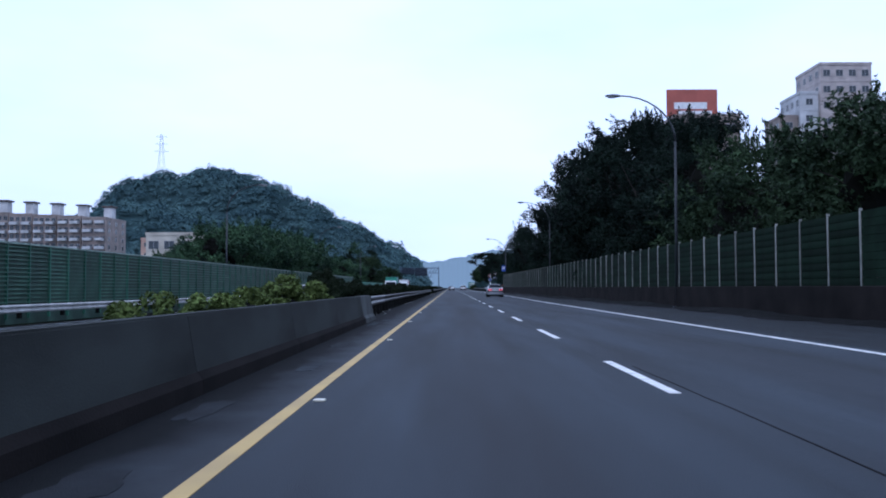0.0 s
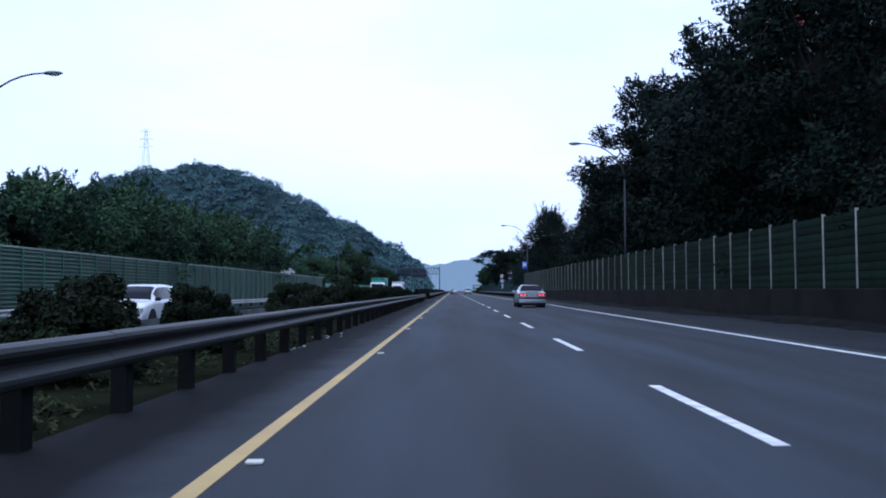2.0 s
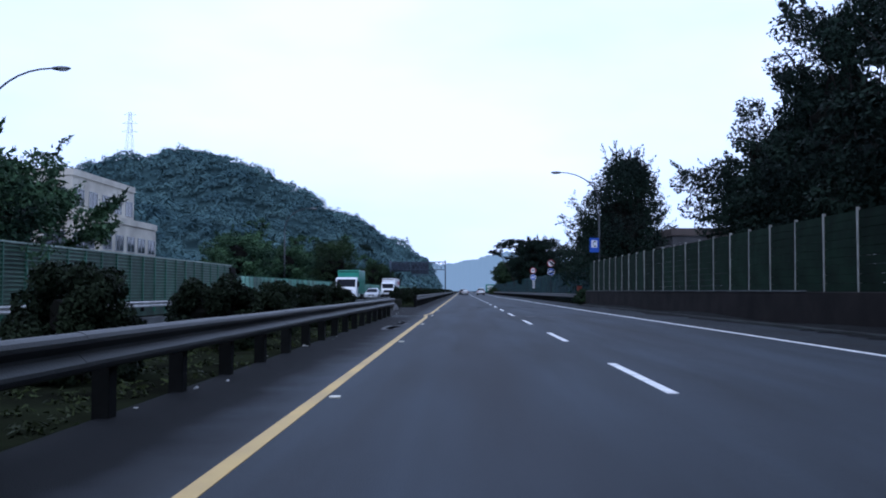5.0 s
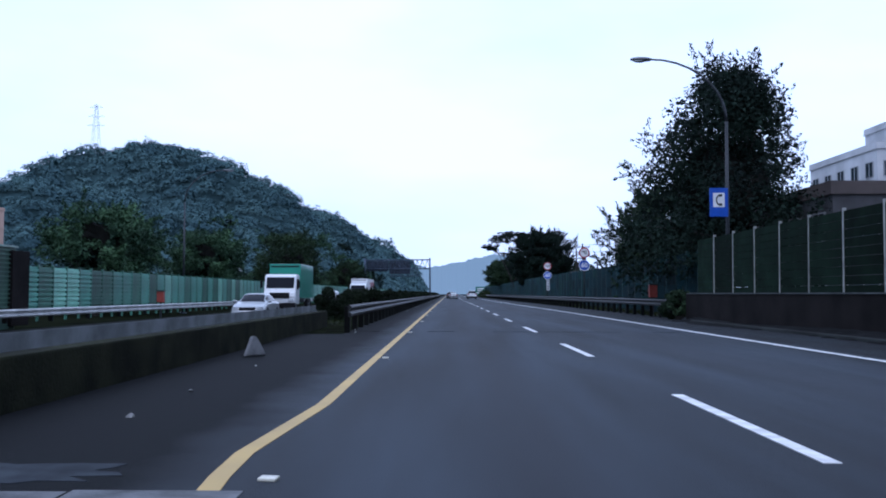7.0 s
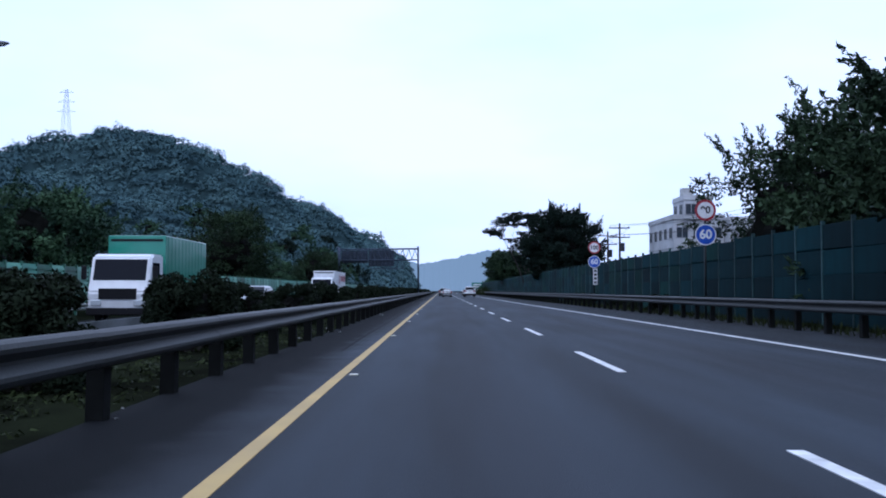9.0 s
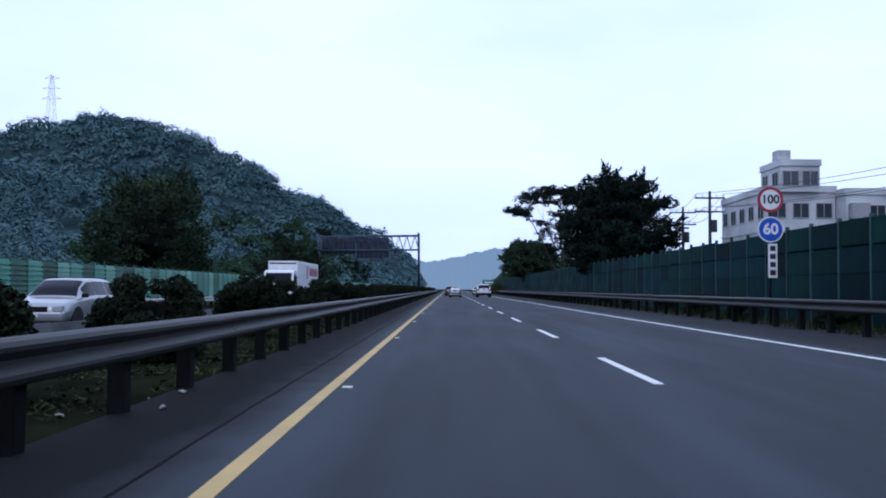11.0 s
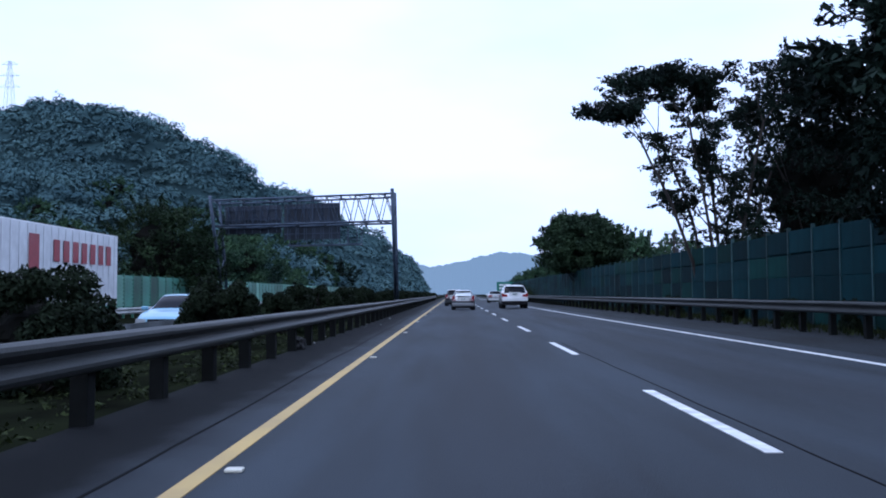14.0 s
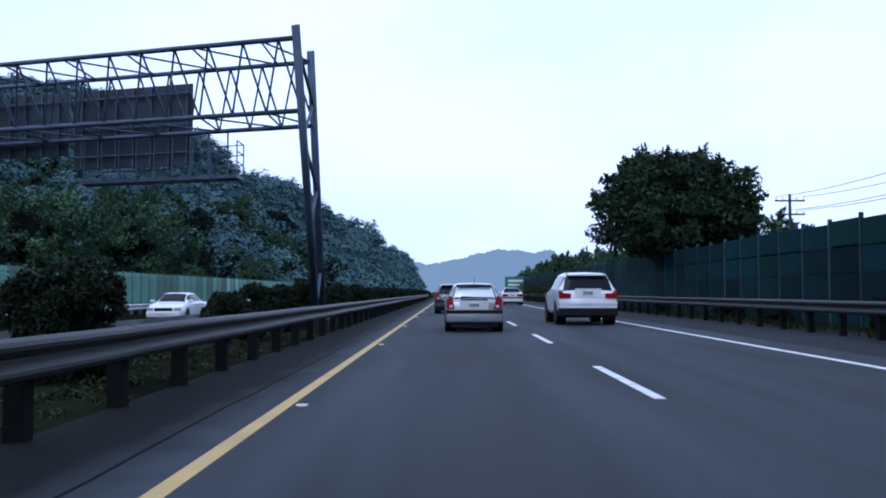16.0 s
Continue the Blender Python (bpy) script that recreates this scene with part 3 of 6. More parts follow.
def sprays(rng, centres, n, width, size, per=26):
    """Leafy shoots that stand out of the crown, their blades set along the twig."""
    c = np.array(centres)
    mid = c[:, :3].mean(0)
    out = c[:, :3] - mid
    far = np.linalg.norm(out / np.array([1, 1, 1.25]), axis=1)
    p = far ** 2
    pick = rng.choice(len(c), n, p=p / p.sum())
    d = out[pick] / (np.linalg.norm(out[pick], axis=1)[:, None] + 1e-6)
    d = d * 0.9 + rng.normal(size=(n, 3)) * 0.42 + np.array([0, 0, 0.38])
    d /= np.linalg.norm(d, axis=1)[:, None]
    length = width * rng.uniform(0.04, 0.10, n)
    base = c[pick, :3] + d * c[pick, 3:4] * 0.3
    base, d, length = np.repeat(base, per, 0), np.repeat(d, per, 0), np.repeat(length, per)
    m = n * per
    u = rng.uniform(0, 1, m)
    pos = base + d * (length * u)[:, None] + rng.normal(size=(m, 3)) * (length * 0.13 * (1.15 - u))[:, None]
    a = d + rng.normal(size=(m, 3)) * 0.55
    a /= np.linalg.norm(a, axis=1)[:, None]
    b = np.cross(a, rng.normal(size=(m, 3)))
    b /= np.linalg.norm(b, axis=1)[:, None]
    s = size * rng.uniform(0.6, 1.2, m)[:, None]
    v = np.stack([pos + a * s * 1.3, pos - a * s * 0.6 + b * s * 0.38, pos - a * s * 0.6 - b * s * 0.38], 1).reshape(-1, 3)
    return v


def leaf_mesh(name, v, f, material):
    me = bpy.data.meshes.new(name)
    me.from_pydata(v.tolist(), [], [tuple(q) for q in f])
    me.materials.append(material)
    return me


def tree(name, m, seed, height, width, trunk, label, material, count=6000, size=0.24, clear=0.25, clumps=60, group="", lean=0.0, cone=0.0):
    """A tapered trunk with limbs, and a crown of leaf clumps with ragged shoots on its outline."""
    rng = np.random.default_rng(seed)
    t = empty(name, Matrix.Translation((0, 0, -0.4)) @ m, label, "tree", group)
    segs = []
    top = Vector((lean, rng.uniform(-0.4, 0.4), height * 0.62))
    pts = [Vector((0, 0, -0.3))]
    for i in range(1, 5):
        pts.append(top * (i / 4) + Vector((rng.uniform(-0.2, 0.2), rng.uniform(-0.2, 0.2), 0)))
    for i in range(4):
        segs.append((pts[i], pts[i + 1], trunk * (1 - 0.18 * i), trunk * (1 - 0.18 * (i + 1))))
    centres = []
    n = int(clumps * 2.0)
    for i in range(n):
        az, u = rng.uniform(0, 2 * math.pi), rng.uniform(0, 1)
        z = height * (clear + (0.93 - clear) * u)
        prof = math.sin(math.pi * min(1, 0.20 + 0.74 * u)) ** 0.6
        prof = prof * (1 - cone) + cone * (1.04 - u) ** 0.9 * 1.1
        wob = 1 + 0.22 * math.sin(2 * az + seed) + 0.14 * math.sin(5 * az + 7 * u)
        rad = width / 2 * prof * wob * rng.uniform(0.04, 0.92) ** 0.5
        cl = (lean * z / height + rad * math.cos(az), rad * math.sin(az), z, width * rng.uniform(0.06, 0.13))
        centres.append(cl)
        if i % 3 == 0:
            d = Vector((math.cos(az), math.sin(az), 0.55 + 0.8 * u)).normalized()
            c = Vector(cl[:3])
            for k in range(4):
                c = c + d * width * 0.027
                centres.append((c.x, c.y, c.z, width * (0.042 - 0.008 * k)))
        if i % 4 == 0:
            base = pts[1 + int(rng.integers(0, 4))]
            base = Vector((base.x, base.y, min(base.z, z * 0.85)))
            mid = base.lerp(Vector(cl[:3]), 0.55) + Vector((0, 0, 0.25))
            segs.append((base, mid, trunk * 0.17, trunk * 0.11))
            segs.append((mid, Vector(cl[:3]), trunk * 0.11, trunk * 0.04))
    part("trunk", tubes(segs, 6), M["bark"], t)
    v, f = leaves(rng, centres, count, size)
    sv = sprays(rng, centres, int(clumps * 3.4), width, size)
    v = np.concatenate([v, sv])
    f = np.arange(len(v)).reshape(-1, 3).tolist()
    # solid lumpy core, coloured near-black as the crown's inner shade
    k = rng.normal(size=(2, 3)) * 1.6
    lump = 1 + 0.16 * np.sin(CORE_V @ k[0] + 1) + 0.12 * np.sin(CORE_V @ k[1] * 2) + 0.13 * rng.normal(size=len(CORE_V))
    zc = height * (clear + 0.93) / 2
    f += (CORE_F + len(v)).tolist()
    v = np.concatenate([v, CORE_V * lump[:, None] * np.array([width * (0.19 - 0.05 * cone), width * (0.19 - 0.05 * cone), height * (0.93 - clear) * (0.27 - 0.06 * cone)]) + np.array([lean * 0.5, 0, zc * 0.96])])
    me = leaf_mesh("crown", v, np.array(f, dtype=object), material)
    me.materials.append(M["crown_shade"])
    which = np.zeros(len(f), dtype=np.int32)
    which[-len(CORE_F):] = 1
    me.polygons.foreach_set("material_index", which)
    cr = new("crown", me)
    cr.parent = t
    return t


bm = bmesh.new()
bmesh.ops.create_icosphere(bm, subdivisions=3, radius=1.0)
bm.verts.ensure_lookup_table()
CORE_V = np.array([v.co[:] for v in bm.verts])
CORE_F = np.array([[v.index for v in q.verts] for q in bm.faces])
bm.free()

D_ = "dark dense broadleaf tree behind the noise barrier"
right_a = tree("broadleaf_tree", pose(18.2, 62, 0), 11, 13.0, 10.4, 0.35, D_, M["leaf_dark"], count=40000, size=0.112, group="roadside trees", clear=0.12)
right_b = tree("broadleaf_tree", pose(18, 76, 0), 12, 15.6, 10.6, 0.38, D_, M["leaf_dark"], count=40000, size=0.112, group="roadside trees", clear=0.12)
right_c = tree("broadleaf_tree", pose(18.6, 90, 0), 13, 13.8, 11, 0.36, D_, M["leaf_dark"], count=40000, size=0.112, group="roadside trees", clear=0.10)
right_low = tree("broadleaf_tree", pose(18.3, 37, 0), 14, 9.6, 9.4, 0.25, "mid-green leafy tree behind the noise barrier", M["leaf_dusk"], count=19000, size=0.125, group="roadside trees", clear=0.08)
for src, x, y, rz, sc in ((right_b, 17.8, 70, 80, 0.90), (right_a, 18.2, 83, 140, 1.28), (right_a, 19.0, 89, 77, 1.33), (right_c, 18.4, 98, 60, 1.24), (right_a, 18.4, 106, 200, 1.3), (right_b, 17.8, 114, 300, 1.14),
                          (right_c, 17.9, 122, 20, 1.18), (right_a, 18.7, 130, 90, 1.04), (right_b, 18.3, 140, 170, 0.97), (right_c, 18.9, 150, 250, 0.98), (right_a, 21.0, 157, 330, 0.85),
                          (right_low, 18.2, 27, 70, 0.95), (right_low, 18.4, 46, 160, 0.95), (right_low, 18.2, 54, 220, 1.0), (right_low, 18.6, 16, 40, 1.0), (right_low, 18.4, 5, 100, 1.0),
                          
                          (right_low, 18.0, 196, 10, 1.1), (right_low, 17.6, 204, 90, 0.98), (right_low, 17.6, 211, 190, 0.92)):
    m = pose(x, y, -0.4, 0, 0, rz) @ Matrix.Diagonal((sc, sc, sc, 1))
    copy_thing(src, m)
tree("broadleaf_tree", pose(15.0, 275.5, 0), 21, 11.4, 8.7, 0.4, "large round dark-leaved tree behind the teal barrier", M["leaf_dark"], count=42000, size=0.14, clear=0.27, clumps=110)


def leaning_tree(m, seed, label, material, count, size):
    """Several slender stems from one root that lean outwards, fork and carry flat, broken layers of leaves."""
    rng = np.random.default_rng(seed)
    t = empty("leaning_tree", Matrix.Translation((0, 0, -0.4)) @ m, label, "tree")
    segs, centres = [], []

    def grow(p, d, length, r, depth):
        bend = Vector(rng.normal(size=3) * 0.10)
        for k in range(2):
            q = p + d * length * 0.5
            segs.append((p, q, r, r * 0.86))
            p, r = q, r * 0.86
            d = (d + bend + Vector((0, 0, 0.05))).normalized()
            if depth <= 1:
                w = rng.uniform(0.22, 0.52)
                centres.append((p.x + rng.normal() * 0.15, p.y + rng.normal() * 0.15, p.z + 0.08, w))
        if depth == 0:
            for k in range(3):
                e = p + Vector((rng.normal() * 0.45, rng.normal() * 0.45, rng.uniform(-0.05, 0.35)))
                segs.append((p, e, r * 0.7, r * 0.35))
                centres.append((e.x, e.y, e.z, rng.uniform(0.24, 0.5)))
            return
        for k in range(3 if rng.uniform() < 0.55 else 2):
            a = Vector((rng.normal(), rng.normal(), rng.normal() * 0.35))
            e = (d + a.normalized() * rng.uniform(0.42, 0.85)).normalized()
            e.z = max(e.z, 0.22)
            grow(p, e.normalized(), length * rng.uniform(0.62, 0.86), r * rng.uniform(0.55, 0.72), depth - 1)

    for x, y, dx, dy, rise, r in ((0.0, 0.0, -0.25, -0.08, 7.2, 0.095), (0.3, 0.4, -0.16, 0.10, 7.6, 0.090), (0.7, -0.2, -0.08, -0.10, 7.5, 0.095), (1.1, 0.3, 0.04, 0.10, 8.0, 0.10), (1.7, -0.1, 0.12, -0.06, 7.6, 0.10), (2.4, 0.3, 0.2, 0.1, 7.4, 0.09)):
        p, d = Vector((x, y, 0)), Vector((dx * 0.15, dy * 0.3, 1)).normalized()
        for k in range(5):
            q = p + d * rise / 5
            segs.append((p, q, r, r * 0.93))
            p, r = q, r * 0.93
            d = (d + Vector((dx * 0.42 + rng.normal() * 0.05, dy * 0.3 + rng.normal() * 0.05, 0))).normalized()
            if k >= 2:
                e = (d + Vector((rng.normal() * 0.7, rng.normal() * 0.7, 0.1))).normalized()
                grow(p, e, rng.uniform(1.0, 1.5), r * 0.5, 1)
        grow(p, d, 1.7, r, 3)
    for k in range(16):
        centres.append((rng.uniform(-0.5, 3.0), rng.uniform(-0.6, 0.6), rng.uniform(3.0, 4.6), rng.uniform(0.2, 0.45)))
    part("trunk", tubes(segs, 5), M["bark"], t)
    v, f = leaves(rng, centres, count, size, squash=0.45)
    cr = new("crown", leaf_mesh("crown", v, f, material))
    cr.parent = t
    return t


leaning_tree(pose(12.95, 297, 0), 22, "thin open-crowned dark tree leaning over the teal barrier", M["leaf_dark"], 30000, 0.10)
tree("broadleaf_tree", pose(19.6, 300, 0), 25, 13.0, 11, 0.35, "dark leafy tree behind the teal barrier", M["leaf_dark"], count=24000, size=0.13, clear=0.12, clumps=80)
tree("broadleaf_tree", pose(13.7, 340, 0), 23, 9.0, 8.9, 0.24, "round dark green tree behind the teal barrier", M["leaf_dusk"], count=36000, size=0.16, clear=0.42, clumps=120, lean=-0.7)
tree("broadleaf_tree", pose(15.3, 182, 0), 24, 13.7, 14.2, 0.32, "dark spreading tree beside the teal barrier", M["leaf_dark"], count=42000, size=0.12, clear=0.12, clumps=110, lean=0.5, cone=0.9)

L_ = "leafy green tree beyond the opposite noise barrier"
left_a = tree("broadleaf_tree", pose(-21, 90, 0), 31, 7.6, 8.5, 0.22, L_, M["leaf_mid"], count=16000, size=0.135, group="trees across the road", clear=0.28)
left_b = tree("broadleaf_tree", pose(-21, 104, 0), 32, 8.6, 9.5, 0.25, L_, M["leaf_mid"], count=16000, size=0.135, group="trees across the road", clear=0.28)
for src, x, y, rz, sc in ((left_a, -22, 78, 50, 0.6), (left_b, -21.5, 97, 130, 0.9), (left_a, -20.5, 112, 30, 1.05), (left_b, -21, 120, 80, 1.0), (left_a, -21.5, 128, 160, 1.2), (left_b, -21, 137, 10, 1.05),
                          (left_a, -21.5, 146, 100, 1.1), (left_a, -21, 193, 20, 0.95), (left_b, -22, 200, 70, 0.75), (left_a, -21, 219, 20, 0.95), (left_b, -22, 226, 70, 0.8),
                          (left_a, -24, 290, 20, 0.6), (left_a, -22.0, 300, 50, 0.55), (left_b, -22.8, 306, 90, 0.5), (left_a, -23, 345, 20, 1.0), (left_b, -23, 362, 20, 1.0)):
    copy_thing(src, pose(x, y, -0.4, 0, 0, rz) @ Matrix.Diagonal((sc, sc, sc, 1)))


tree("broadleaf_tree", pose(-23.2, 276, 0), 36, 11.0, 11.6, 0.3, "dense dark green tree beyond the mint noise barrier", M["leaf_deep"], count=26000, size=0.14, clear=0.14, clumps=90)
tree("broadleaf_tree", pose(-18.6, 318, 0), 37, 7.9, 8.8, 0.22, "round dark green tree beside the sign gantry", M["leaf_deep"], count=20000, size=0.12, clear=0.1, clumps=80)


def shrub(m, seed, w, h, material, label, count=1600, size=0.05, group="median shrubs", core=0.21):
    rng = np.random.default_rng(seed)
    t = empty("shrub", m, label, "shrub", group)
    cs, segs = [], []
    for i in range(44):
        az, u = rng.uniform(0, 2 * math.pi), rng.uniform(0.06, 1)
        rad = w / 2 * 0.78 * math.sqrt(max(0, 1 - (u - 0.35) ** 2 / 0.55)) * rng.uniform(0.55, 1) ** 0.5
        c = (rad * math.cos(az), rad * math.sin(az), h * 0.88 * u, w * rng.uniform(0.08, 0.14))
        cs.append(c)
        if i % 5 == 0:
            segs.append((Vector((0, 0, -0.1)), Vector(c[:3]), 0.03, 0.008))
    part("stem", tubes(segs, 5), M["bark"], t)
    v, f = leaves(rng, cs, count, size, squash=0.8)
    # added core that carries the shrub's inner shade in its colour
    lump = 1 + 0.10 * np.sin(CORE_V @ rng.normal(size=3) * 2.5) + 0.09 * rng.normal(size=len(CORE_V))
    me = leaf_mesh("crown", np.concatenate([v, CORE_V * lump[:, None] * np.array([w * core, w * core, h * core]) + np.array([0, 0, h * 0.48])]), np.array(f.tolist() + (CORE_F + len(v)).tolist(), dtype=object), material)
    me.materials.append(M["crown_shade"])
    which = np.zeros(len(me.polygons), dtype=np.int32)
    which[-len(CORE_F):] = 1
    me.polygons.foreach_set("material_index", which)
    c = new("crown", me)
    c.parent = t
    return t


H_ = "dark clipped hedge shrub in the median"
sh = [shrub(pose(-3.1, 46.0, 0), 41, 2.0, 1.45, M["leaf_hedge"], H_, 17000, 0.042), shrub(pose(-3.1, 54.7, 0), 42, 1.9, 1.3, M["leaf_hedge"], H_, 17000, 0.042), shrub(pose(-3.1, 71, 0), 43, 2.1, 1.35, M["leaf_hedge"], H_, 17000, 0.042)]
SHRUBS = [42.6, 60.2, 78.0, 83.0, 88.3, 96.0, 101, 106.5, 111, 117, 122, 127.3, 132.6, 170.5, 177.7, 184, 190, 195.8, 201.2, 207.6, 213.2, 220.5, 226.5, 232.5, 238.5, 244.5, 250.0, 255.4, 259.7, 264.2, 272.7, 279.2, 283.0, 286.8, 291.0, 295.6, 302.2]
far_shrubs = [shrub(pose(-3.1, 336.0, 0), 44, 2.0, 1.45, M["leaf_hedge"], H_, 2800, 0.085), shrub(pose(-3.1, 340.2, 0), 45, 2.0, 1.35, M["leaf_hedge"], H_, 2800, 0.085)]
SHRUBS += [311.4 + 4.2 * i for i in range(44)]
for i, y in enumerate(SHRUBS):
    copy_thing(sh[i % 3] if y < 335 else far_shrubs[i % 2], pose(-3.1 + random.uniform(-0.12, 0.12), y, 0, 0, 0, random.uniform(0, 360)) @ Matrix.Diagonal((random.uniform(0.8, 0.95), 1.0, random.uniform(0.92, 1.06), 1)))
copy_thing(sh[1], pose(-3.0, 33.3, 0, 0, 0, 40) @ Matrix.Diagonal((0.85, 0.85, 1.35, 1)))
Y_ = "yellow-green leafy shrub behind the concrete barrier"
ys_ = [shrub(pose(-2.9, 27.0, 0), 51, 2.4, 1.45, M["leaf_light"], Y_, 7000, 0.065, "yellow-green shrubs", 0.2), shrub(pose(-2.9, 24.5, 0), 52, 1.8, 1.2, M["leaf_light"], Y_, 6000, 0.065, "yellow-green shrubs", 0.2)]
for y, sc in ((20.0, 0.75), (17.5, 0.8), (29.5, 0.9), (14.0, 0.7)):
    copy_thing(ys_[int(y) % 2], pose(-2.9, y, 0, 0, 0, y * 40) @ Matrix.Diagonal((sc, sc, sc, 1)))

# ---- hills ----
rngh = np.random.default_rng(5)
RIDGE = [(-246, 695, 48, 16), (-232, 692, 78, 24), (-203, 682, 81, 30), (-166, 668, 84, 32), (-140, 640, 75, 28), (-117, 615, 65, 28), (-93, 602, 53, 26), (-80, 700, 48, 30), (-57, 800, 38, 26), (-36, 950, 29, 24), (-24, 1200, 25, 24),
         (-330, 950, 70, 110), (-140, 900, 40, 60), (-110, 1200, 45, 80), (-70, 540, 22, 26), (-110, 520, 30, 40), (-170, 560, 44, 50)]


def hill_z(x, y):
    z = np.zeros_like(x)
    for bx, by, bh, s in RIDGE:
        r2 = ((x - bx) / (1.45 * s)) ** 2 + ((y - by) / (3.4 * s)) ** 2
        z = np.maximum(z, bh * np.exp(-r2 ** 1.25))
    z = z * np.clip((y - 330) / 150, 0, 1) ** 1.5 * np.clip((-23 - x) / 16, 0, 1)
    return z + 1.6 * np.sin(x * 0.09 + 0.7) * np.sin(y * 0.06) * (z > 4)


def lattice_noise(x, y, scale, seed):
    """Smooth value noise on arrays."""
    g = np.random.default_rng(seed).uniform(-1, 1, (257, 257))
    u, v = x / scale + 1000.3, y / scale + 1000.7
    i, j = np.floor(u).astype(int), np.floor(v).astype(int)
    fu, fv = u - i, v - j
    fu, fv = fu * fu * (3 - 2 * fu), fv * fv * (3 - 2 * fv)
    i, j = i % 256, j % 256
    return (g[i, j] * (1 - fu) + g[i + 1, j] * fu) * (1 - fv) + (g[i, j + 1] * (1 - fu) + g[i + 1, j + 1] * fu) * fv


def crowns(x, y, cell, seed):
    """Rounded tree tops on a jittered grid: each a dome of its own size and height."""
    g = np.random.default_rng(seed).uniform(0, 1, (4, 128, 128))
    i, j = np.floor(x / cell).astype(int), np.floor(y / cell).astype(int)
    best = np.zeros_like(x)
    for di in (-1, 0, 1):
        for dj in (-1, 0, 1):
            a, b = (i + di) % 128, (j + dj) % 128
            d2 = ((x / cell - (i + di) - g[0, a, b]) ** 2 + (y / cell - (j + dj) - g[1, a, b]) ** 2) / (0.55 + 0.35 * g[2, a, b]) ** 2
            best = np.maximum(best, np.sqrt(np.clip(1 - d2, 0, 1)) * (0.55 + 0.75 * g[3, a, b]))
    return best


def canopy_z(x, y):
    """The floor between the crowns; its shade is put into the hill's colour."""
    z = hill_z(x, y)
    return z - 1.5 + (1.4 * crowns(x, y, 7.0, 1) + 1.6 * lattice_noise(x, y, 30.0, 4)) * np.clip(z / 8, 0, 1)


gx, gy = np.meshgrid(np.concatenate([np.linspace(-600, -262, 40), np.linspace(-260, -22, 150)]), np.concatenate([np.linspace(300, 470, 50), np.linspace(472, 740, 140), np.linspace(745, 1500, 120)]))
gz = canopy_z(gx, gy)
nv = gx.shape
verts = np.stack([gx.ravel(), gy.ravel(), gz.ravel()], 1).tolist()
faces = [(r * nv[1] + c, r * nv[1] + c + 1, (r + 1) * nv[1] + c + 1, (r + 1) * nv[1] + c) for r in range(nv[0] - 1) for c in range(nv[1] - 1)]
hill = tagged(from_data("ground_hill", verts, faces, M["hill_floor_shade"], smooth=True), "wooded hill rising beside the motorway", "hill", kind="structure")


def crown_cloud(x, y, r, tall, blades, size):
    """Leaf blades over the domes of many tree crowns at once."""
    z = hill_z(x, y) - 1.0
    idx = np.repeat(np.arange(len(x)), blades)
    m = len(idx)
    d = rngh.normal(size=(m, 3))
    d[:, 2] = np.abs(d[:, 2]) * 1.2 - 0.05
    d /= np.linalg.norm(d, axis=1)[:, None]
    lump = 1 + 0.16 * np.sin(5 * d[:, 0] + 3 * idx) + 0.16 * np.sin(6 * d[:, 1] + 5 * idx)
    k = (r[idx] * lump * rngh.uniform(0.72, 1.06, m))[:, None]
    pos = np.stack([x[idx], y[idx], z[idx] + tall[idx]], 1) + d * k * np.stack([np.ones(m), np.ones(m), 0.85 + 0.25 * np.sin(idx)], 1)
    nrm = d + rngh.normal(size=(m, 3)) * 0.16 + np.array([0, 0, 0.55])
    nrm /= np.linalg.norm(nrm, axis=1)[:, None]
    a = np.cross(nrm, rngh.normal(size=(m, 3)))
    a /= np.linalg.norm(a, axis=1)[:, None]
    b = np.cross(nrm, a)
    s = (size[idx] * rngh.uniform(0.6, 1.4, m))[:, None]
    return np.stack([pos + a * s - nrm * s * 0.25, pos - a * s * 0.6 + b * s * 0.62, pos - a * s * 0.6 - b * s * 0.62], 1).reshape(-1, 3)


gi, gj = np.meshgrid(np.arange(-270, -24, 5.2), np.arange(345, 1290, 5.6))
cx, cy = (gi + rngh.uniform(-2.4, 2.4, gi.shape)).ravel(), (gj + rngh.uniform(-2.6, 2.6, gi.shape)).ravel()
keep = (hill_z(cx, cy) > 1.2) & ((cy < 745) | (rngh.uniform(0, 1, len(cx)) < 0.6))
# the far side of the crest is never seen
keep &= (cy < 760) | (cx > -110)
cx, cy = cx[keep], cy[keep]
away = np.hypot(cx, cy - 290)
cr = rngh.uniform(2.5, 4.6, len(cx))
tall = rngh.uniform(0.2, 2.6, len(cx)) + np.where(rngh.uniform(0, 1, len(cx)) < 0.05, rngh.uniform(1.2, 2.8, len(cx)), 0)
cs_ = 0.16 + 0.0014 * away
v = crown_cloud(cx, cy, cr, tall, np.clip(3.3 * (cr / cs_) ** 2, 30, 400).astype(int), cs_)
tagged(new("woods", leaf_mesh("woods", v, np.arange(len(v)).reshape(-1, 3), M["leaf_hill"])), "dense woods covering the hill, blue haze put into their colour", "woods", kind="stuff")

